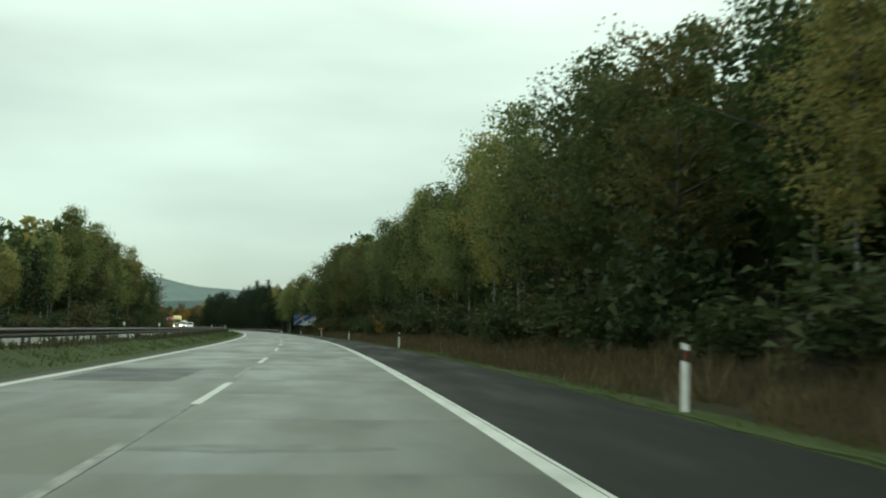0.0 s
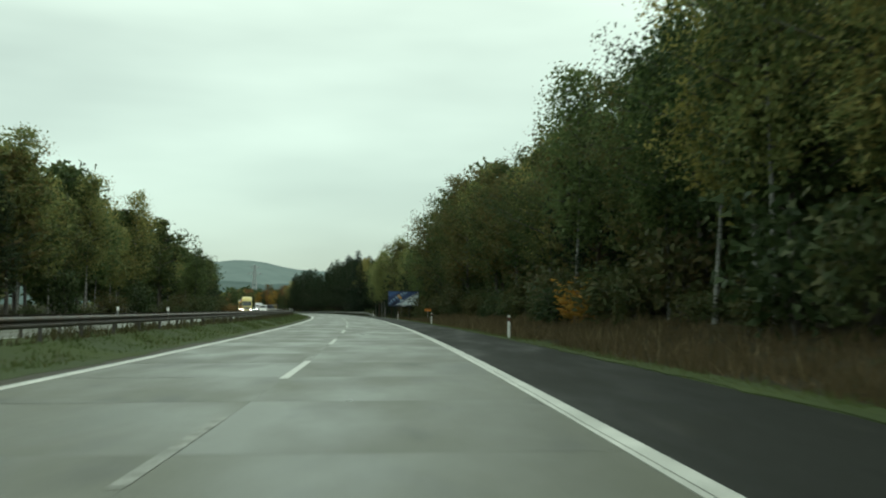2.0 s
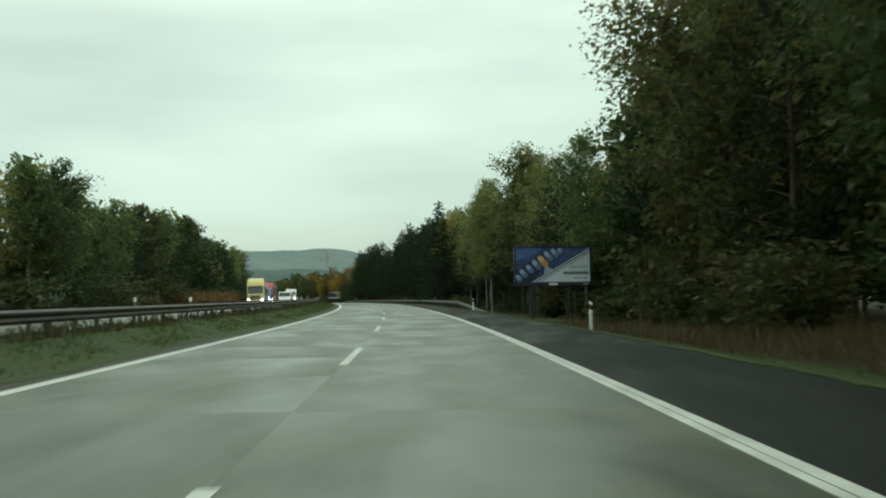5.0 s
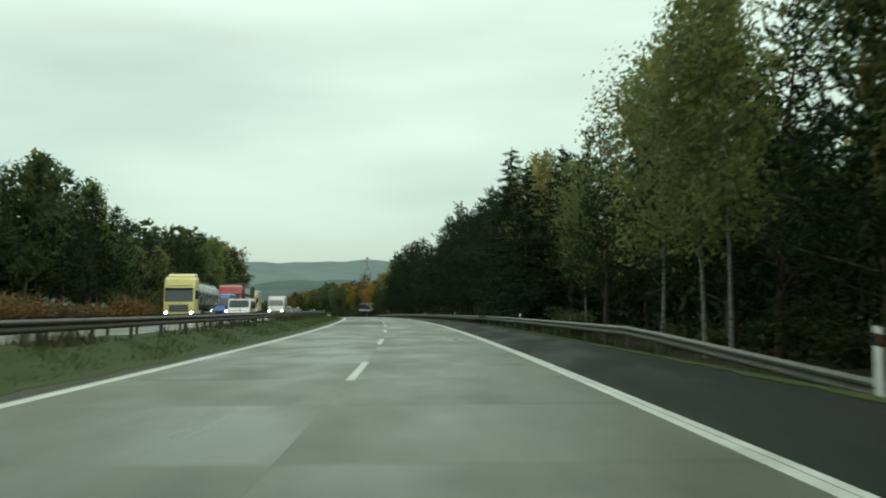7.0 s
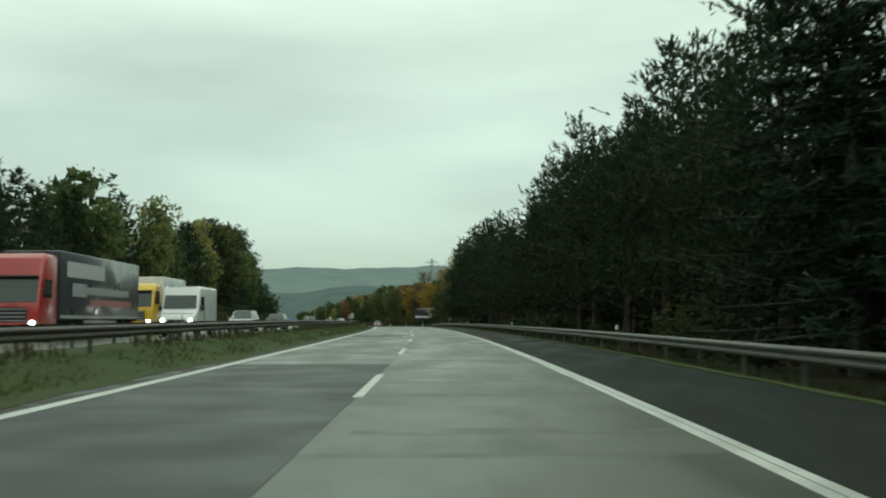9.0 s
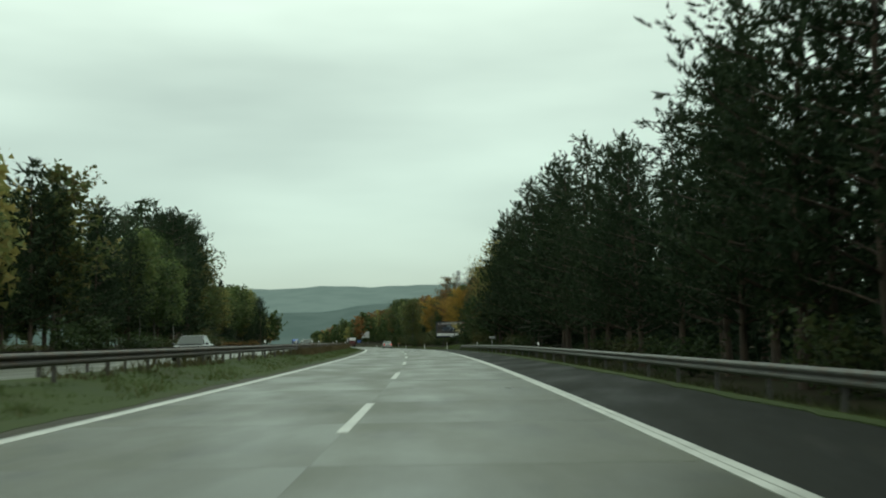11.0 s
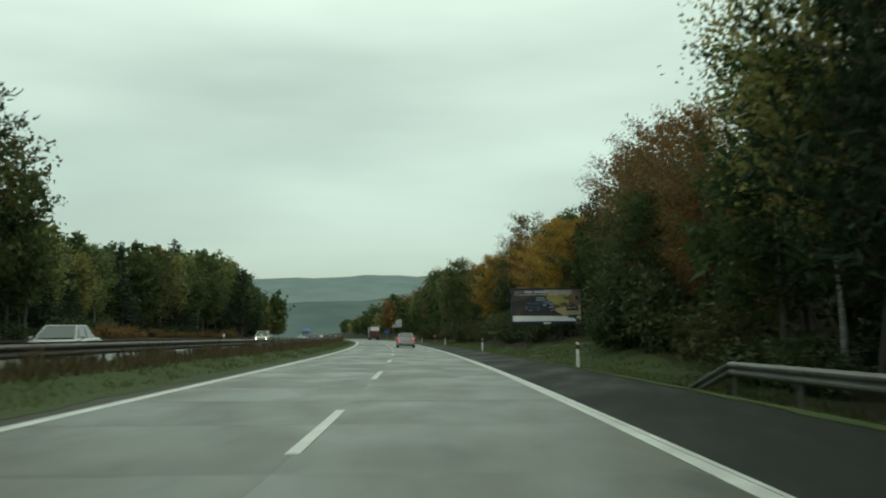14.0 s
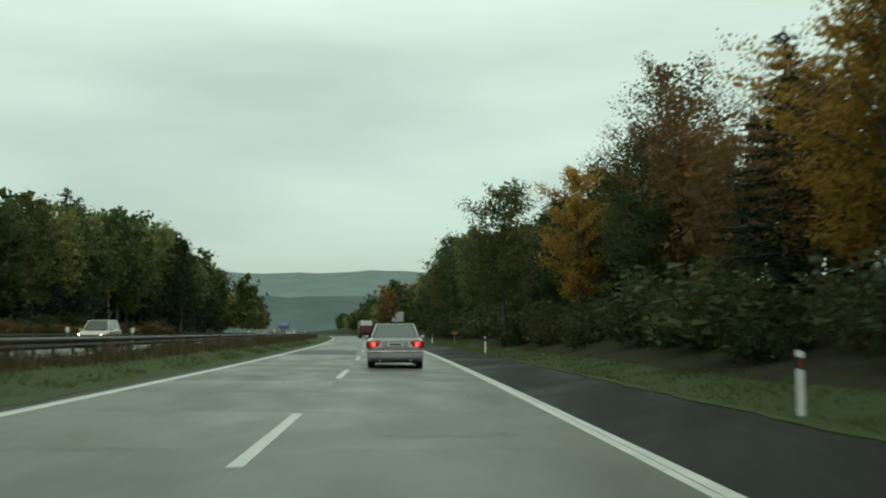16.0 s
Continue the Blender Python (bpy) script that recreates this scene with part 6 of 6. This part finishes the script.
def van(m, label, mat, length=5.6, width=1.99, high=2.5, nose=0.9, windows=False):
    """A panel van: sloping nose, tall box, lit lamps."""
    HEART[0] = 0.0
    ob = thing("van", label, "van", m, "vans on the motorway")
    L, W = length / 2, width / 2
    bz = min(1.36, high * 0.55)
    loft("body", [(-L, W * 0.93, 0.45, high - 0.06, 0.14), (-L + 0.08, W, 0.38, high, 0.14), (L - nose - 0.75, W, 0.36, high, 0.14), (L - nose - 0.35, W * 0.985, 0.36, high - 0.10, 0.16),
                  (L - nose + 0.12, W * 0.97, 0.36, bz + 0.10, 0.12), (L - 0.35, W * 0.95, 0.34, bz - 0.12, 0.14), (L - 0.08, W * 0.90, 0.36, bz - 0.32, 0.14), (L, W * 0.78, 0.44, bz - 0.42, 0.10)], mat, ob)
    y0, y1 = L - nose + 0.12, L - nose - 0.35
    zt = high - (0.14 if high < 2.2 else 0.48)
    yt = y0 + (y1 - y0) * (zt - bz - 0.10) / (high - 0.20 - bz)
    pane("windscreen", [(W * 0.94, y0, bz + 0.10), (W * 0.91, yt, zt), (-W * 0.91, yt, zt), (-W * 0.94, y0, bz + 0.10)], M_GLASS, ob, 0.07, 0.03)
    block("bonnet_edge", (width * 0.86, 0.05, 0.05), (0, L - 0.10, bz - 0.36), mat, ob, 0.02)
    block("badge", (0.16, 0.03, 0.14), (0, L + 0.0, bz - 0.52), M_CHROME, ob, 0.03)
    block("roof_seam", (width * 0.80, 0.02, 0.02), (0, L - nose - 0.55, high - 0.035), M_TRIM, ob, 0.004)
    for sgn in (1, -1):
        spans = [(L - nose - 1.35, L - nose - 0.28)] + ([(-L + 0.3, -0.3), (-0.2, L - nose - 1.45)] if windows else [])
        for p0, p1 in spans:
            z1 = min(high - 0.25, bz + 0.80)
            quad = [(sgn * W, p0, bz + 0.02), (sgn * W, p1, bz + 0.02), (sgn * W * 0.995, p1 - 0.22, z1), (sgn * W * 0.995, p0, z1)]
            pane("side_window", quad if sgn > 0 else quad[::-1], M_GLASS, ob, 0.06)
        block("mirror", (0.20, 0.10, 0.30), (sgn * (W + 0.13), L - nose - 0.25, bz + 0.16), M_TRIM, ob, 0.04)
    for x in (-W + 0.14, W - 0.14):
        for y in (-L * 0.58, L * 0.62):
            wheel(x, y, 0.35, 0.24, ob)
    block("front_bumper", (width * 0.95, 0.18, 0.28), (0, L - 0.05, 0.50), M_TRIM, ob, 0.05)
    block("grille", (width * 0.46, 0.05, 0.16), (0, L - 0.02, bz - 0.53), M_TRIM, ob, 0.02)
    block("bonnet_seam", (width * 0.8, 0.02, 0.02), (0, L - 0.30, bz - 0.135), M_TRIM, ob, 0.004)
    for sgn in (1, -1):
        block("door_seam", (0.012, 0.02, high * 0.5), (sgn * (W + 0.002), L - nose - 1.4, high * 0.42), M_TRIM, ob, 0.002)
        block("side_strip", (0.03, length * 0.6, 0.12), (sgn * (W + 0.005), -0.2, 0.72), M_TRIM, ob, 0.01)
    for x in (-0.35, 0.25):
        bm = bmesh.new()
        rod(bm, (x, y0 + 0.05, bz + 0.12), (x + 0.45, y0 - 0.02, bz + 0.22), 0.012, n=6)
        part("wiper", bm, M_TRIM, ob)
    lamps(ob, (-W * 0.74, W * 0.74), L - 0.02, bz - 0.50, (0.32, 0.24), M_HOUSE, "headlight", M_BEAM)
    plate = block("number_plate", (0.52, 0.02, 0.11), (0, L + 0.05, 0.50), M_PLATE, ob, 0.005)
    block("plate_bar", (0.40, 0.006, 0.06), (0, L + 0.063, 0.50), M_INK, plate, 0.001)
    return ob


def truck_cab(ob, mat, front, width=2.5, high=3.6, depth=2.2, beam=True):
    """A forward-control cab whose nose is at y = front."""
    HEART[0] = front - 1.2
    W, y0 = width / 2, front - depth
    top = min(2.72, high - 0.5)
    cab = loft("cab", [(y0, W * 0.96, 0.95, high - 0.05, 0.18), (y0 + 0.2, W, 0.55, high, 0.2), (front - 0.95, W, 0.45, high, 0.2), (front - 0.55, W * 0.99, 0.42, high - 0.22, 0.2), (front - 0.27, W * 0.98, 0.42, top, 0.16), (front - 0.05, W * 0.96, 0.42, 1.66, 0.16), (front, W * 0.92, 0.46, 1.52, 0.14)], mat, ob)
    pane("windscreen", [(W * 0.93, front - 0.05, 1.66), (W * 0.93, front - 0.27, top), (-W * 0.93, front - 0.27, top), (-W * 0.93, front - 0.05, 1.66)], M_GLASS, cab, 0.04, 0.03)
    block("grille", (width * 0.60, 0.05, 0.62), (0, front + 0.005, 1.14), M_TRIM, cab, 0.02)
    block("sun_visor", (width * 0.9, 0.25, 0.10), (0, front - 0.16, top + 0.02), M_TRIM, cab, 0.03)
    for k in range(4):
        block("grille_bar", (width * 0.58, 0.05, 0.05), (0, front + 0.02, 1.38 - 0.16 * k), M_ZINC, cab, 0.02)
    block("front_bumper", (width * 0.98, 0.25, 0.42), (0, front - 0.04, 0.62), mat if beam else M_TRIM, cab, 0.06)
    for sgn in (1, -1):
        quad = [(sgn * W, y0 + 0.75, 1.85), (sgn * W, front - 0.4, 1.85), (sgn * W, front - 0.55, 2.65), (sgn * W, y0 + 0.75, 2.65)]
        pane("side_window", quad if sgn > 0 else quad[::-1], M_GLASS, cab, 0.05)
        block("mirror", (0.22, 0.14, 0.55), (sgn * (W + 0.18), front - 0.35, 2.25), M_TRIM, cab, 0.05)
        wheel(sgn * (W - 0.16), front - 1.35, 0.5, 0.3, ob)
    lamps(cab, (-W * 0.80, W * 0.80), front + 0.08, 0.80, (0.42, 0.24), M_HOUSE, "headlight", M_BEAM)
    plate = block("number_plate", (0.52, 0.02, 0.11), (0, front + 0.10, 0.55), M_PLATE, cab, 0.005)
    block("plate_bar", (0.40, 0.006, 0.06), (0, front + 0.113, 0.55), M_INK, plate, 0.001)
    return cab


def chassis(ob, y0, y1, axles, width=2.5):
    block("chassis", (0.9, y1 - y0, 0.25), (0, (y0 + y1) / 2, 0.85), M_TRIM, ob, 0.03)
    for y in axles:
        for sgn in (1, -1):
            wheel(sgn * (width / 2 - 0.22), y, 0.5, 0.36, ob)
    for sgn in (1, -1):
        block("side_guard", (0.05, (y1 - y0) * 0.4, 0.35), (sgn * (width / 2 - 0.06), (y0 + y1) / 2, 0.75), M_ZINC, ob, 0.01)


def tanker(m, label):
    ob = thing("tanker_truck", label, "truck", m, "trucks on the motorway")
    truck_cab(ob, P_PALE_YELLOW, 0.0, high=3.7)
    chassis(ob, -15.2, -2.0, (-4.6, -11.2, -12.5, -13.8))
    tank = loft("tank", [(-15.1, 0.55, 1.75, 2.75, 0.5), (-14.9, 1.05, 1.3, 3.2, 0.8), (-14.5, 1.2, 1.15, 3.4, 1.05), (-3.4, 1.2, 1.15, 3.4, 1.05), (-3.0, 1.05, 1.3, 3.25, 0.85), (-2.85, 0.6, 1.7, 2.8, 0.5)], P_TANK, ob, "ribbed shiny steel tank")
    for y in np.arange(-13.6, -3.5, 1.65):
        loft("tank_rib", [(y - 0.05, 1.215, 1.135, 3.415, 1.06), (y + 0.05, 1.215, 1.135, 3.415, 1.06)], P_TANK, tank)
    block("catwalk", (0.6, 10.5, 0.06), (0, -9, 3.47), M_ZINC, tank, 0.01)
    loft("roof_deflector", [(-2.1, 1.12, 3.60, 3.98, 0.10), (-1.5, 1.10, 3.62, 3.95, 0.12), (-0.95, 1.02, 3.60, 3.76, 0.06)], P_PALE_YELLOW, ob, "pale yellow roof deflector")
    block("visor_lamp_bar", (2.1, 0.22, 0.12), (0, -0.42, 2.98), P_PALE_YELLOW, ob, 0.04)
    for sgn in (1, -1):
        block("step_skirt", (0.10, 1.2, 0.75), (sgn * 1.2, -0.75, 0.85), P_PALE_YELLOW, ob, 0.05)
        block("fuel_tank", (0.45, 1.3, 0.5), (sgn * 1.0, -3.0, 0.75), M_ZINC, ob, 0.08)
    return ob


def box_truck(m, label, cab_mat, box_mat, length, high=3.9, cab_high=3.6, box_from=-2.45, bars=(), lights=True):
    ob = thing("box_truck", label, "truck", m, "trucks on the motorway")
    truck_cab(ob, cab_mat, 0.0, high=cab_high)
    chassis(ob, -length + 0.2, -2.0, (-length + 1.3, -length + 2.6, -length + 3.9) if length > 12 else (-length + 2.0,))
    bx = loft("cargo_box", [(-length, 1.24, 1.05, high, 0.05), (-length + 0.05, 1.27, 1.0, high + 0.02, 0.05), (box_from - 0.05, 1.27, 1.0, high + 0.02, 0.05), (box_from, 1.24, 1.05, high, 0.05)], box_mat, ob)
    for sgn in (1, -1):
        block("lower_rail", (0.04, length + box_from, 0.14), (sgn * 1.28, (-length + box_from) / 2, 1.07), M_ZINC, bx, 0.01)
        for y, z, w, h, c in bars:
            block("side_print", (0.012, w, h), (sgn * 1.279, y, z), plain("print_tone", c, 0.5), bx, 0.003)
    for x in (-1.0, 1.0):
        block("tail_light", (0.3, 0.06, 0.14), (x, -length - 0.02, 0.95), M_TAIL_DARK, ob, 0.02)
    return ob


def oncoming(s, o):
    return pose_at(s, o, 0.17, 180)


# the saloon ahead and the lorry further on
saloon = car(pose_at(621.9, 1.52), "silver saloon car with lit red tail lights driving ahead", P_SILVER, 5.11, 1.89, 1.49, "rear")
saloon_details(saloon, 5.11, 1.89)
box_truck(pose_at(808, 2.4), "red and dark lorry seen from behind with a white upper panel", P_RED, P_DARK, 13.0, 3.5, 3.5, bars=((-6, 2.6, 6, 1.2, (0.5, 0.5, 0.5)),))
lorry = [o for o in scene.objects if o.name.startswith("box_truck")][-1]
block("rear_panel", (2.3, 0.05, 0.95), (0, -13.04, 3.0), P_WHITE, lorry, 0.01, "white upper rear panel")
block("rear_door", (2.3, 0.04, 1.3), (0, -13.03, 1.75), paint("maroon_paint", (0.10, 0.025, 0.025)), lorry, 0.01, "dark red rear door")

# oncoming traffic: lorries in the far lane, vans and cars in the near one
tanker(oncoming(338, -16.4), "tanker truck with a pale yellow cab and steel tank")
van(oncoming(345, -12.3), "white minibus van with lit headlights", P_WHITE, 5.1, 1.92, 1.96, 1.0, True)
van(oncoming(362.5, -16.2), "blue high-roof panel van with lit headlights", P_BLUE, 5.9, 2.0, 2.65, 0.95)
box_truck(oncoming(370, -16.4), "articulated truck with a red cab and dark printed trailer", P_RED, P_DARK, 15.0, 3.95, 3.75,
          bars=((-6, 3.2, 5.5, 0.7, (0.45, 0.46, 0.46)), (-9.0, 2.3, 8, 0.35, (0.25, 0.27, 0.27)), (-10, 1.75, 7, 0.3, (0.30, 0.12, 0.10)), (-5, 2.3, 2.0, 0.6, (0.30, 0.32, 0.32))))
box_truck(oncoming(389.5, -16.6), "yellow box truck with a pale cargo box", P_YELLOW, P_WHITE, 8.6, 3.55, 3.1, bars=((-6.6, 2.0, 2.6, 1.2, (0.62, 0.40, 0.05)), (-4.6, 2.7, 1.2, 0.8, (0.05, 0.2, 0.1))))
van(oncoming(385, -12.3), "white high-roof panel van with lit headlights", P_WHITE, 5.9, 1.99, 2.7, 0.95)
car(oncoming(404, -12.3), "grey estate car with lit headlights", P_SILVER, 4.6, 1.8, 1.55, estate=True)
car(oncoming(424, -12.3), "dark silver car with lit headlights", paint("grey_paint", (0.22, 0.23, 0.24), 0.3), 4.4, 1.76, 1.45)
car(oncoming(462, -12.3), "dark car with lit headlights", P_DARK, 4.4, 1.76, 1.45)
car(oncoming(552, -12.3), "silver car with lit headlights", P_SILVER, 4.5, 1.78, 1.45)
car(oncoming(651, -16.2), "pale beige off-road car with one bright headlight", paint("beige_paint", (0.42, 0.38, 0.31), 0.2), 4.4, 1.8, 1.72, estate=True)
for s, o, mt, lb in ((742, -12.3, P_DARK, "dark car with lit headlights"), (765, -16.2, P_SILVER, "silver car with lit headlights"), (790, -12.3, P_WHITE, "white car with lit headlights"), (822, -16.2, P_DARK, "dark car with lit headlights"), (850, -12.3, P_SILVER, "silver car with lit headlights")):
    car(oncoming(s, o), lb, mt)
box_truck(oncoming(872, -16.4), "truck with a dark blue cab and box", P_BLUE, P_BLUE, 12, 3.6, 3.5)

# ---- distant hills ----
def hill(name, distance, height, haze_low, haze_high, glow, seed, base=-120):
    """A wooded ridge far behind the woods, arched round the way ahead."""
    r = np.random.default_rng(seed)
    v, f = [], []
    n, m = 240, 10
    angs = np.linspace(-1.5, 1.9, n)
    ph = r.random(8) * 6.28
    for a in angs:
        crest = height(a) + 6 * math.sin(17 * a + ph[0]) + 4 * math.sin(41 * a + ph[1]) + 2.2 * math.sin(97 * a + ph[2]) + 1.5 * math.sin(231 * a + ph[3])
        for j in range(m):
            u = j / (m - 1)
            d = distance - (1 - u) * distance * 0.4
            z = base + (crest - base) * (math.sin(u * math.pi / 2) ** 1.1)
            v.append((-math.sin(a) * d, math.cos(a) * d, z))
    for i in range(n - 1):
        for j in range(m - 1):
            f.append((i * m + j, (i + 1) * m + j, (i + 1) * m + j + 1, i * m + j + 1))
    # distance haze is painted in: pale blue-grey tones that also emit a little
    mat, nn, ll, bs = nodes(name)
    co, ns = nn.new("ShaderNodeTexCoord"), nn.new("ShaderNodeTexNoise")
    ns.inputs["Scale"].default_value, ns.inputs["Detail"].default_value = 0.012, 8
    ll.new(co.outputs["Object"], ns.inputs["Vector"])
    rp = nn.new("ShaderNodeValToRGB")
    rp.color_ramp.elements[0].position, rp.color_ramp.elements[0].color = 0.40, (*haze_low, 1)
    rp.color_ramp.elements[1].position, rp.color_ramp.elements[1].color = 0.60, (*haze_high, 1)
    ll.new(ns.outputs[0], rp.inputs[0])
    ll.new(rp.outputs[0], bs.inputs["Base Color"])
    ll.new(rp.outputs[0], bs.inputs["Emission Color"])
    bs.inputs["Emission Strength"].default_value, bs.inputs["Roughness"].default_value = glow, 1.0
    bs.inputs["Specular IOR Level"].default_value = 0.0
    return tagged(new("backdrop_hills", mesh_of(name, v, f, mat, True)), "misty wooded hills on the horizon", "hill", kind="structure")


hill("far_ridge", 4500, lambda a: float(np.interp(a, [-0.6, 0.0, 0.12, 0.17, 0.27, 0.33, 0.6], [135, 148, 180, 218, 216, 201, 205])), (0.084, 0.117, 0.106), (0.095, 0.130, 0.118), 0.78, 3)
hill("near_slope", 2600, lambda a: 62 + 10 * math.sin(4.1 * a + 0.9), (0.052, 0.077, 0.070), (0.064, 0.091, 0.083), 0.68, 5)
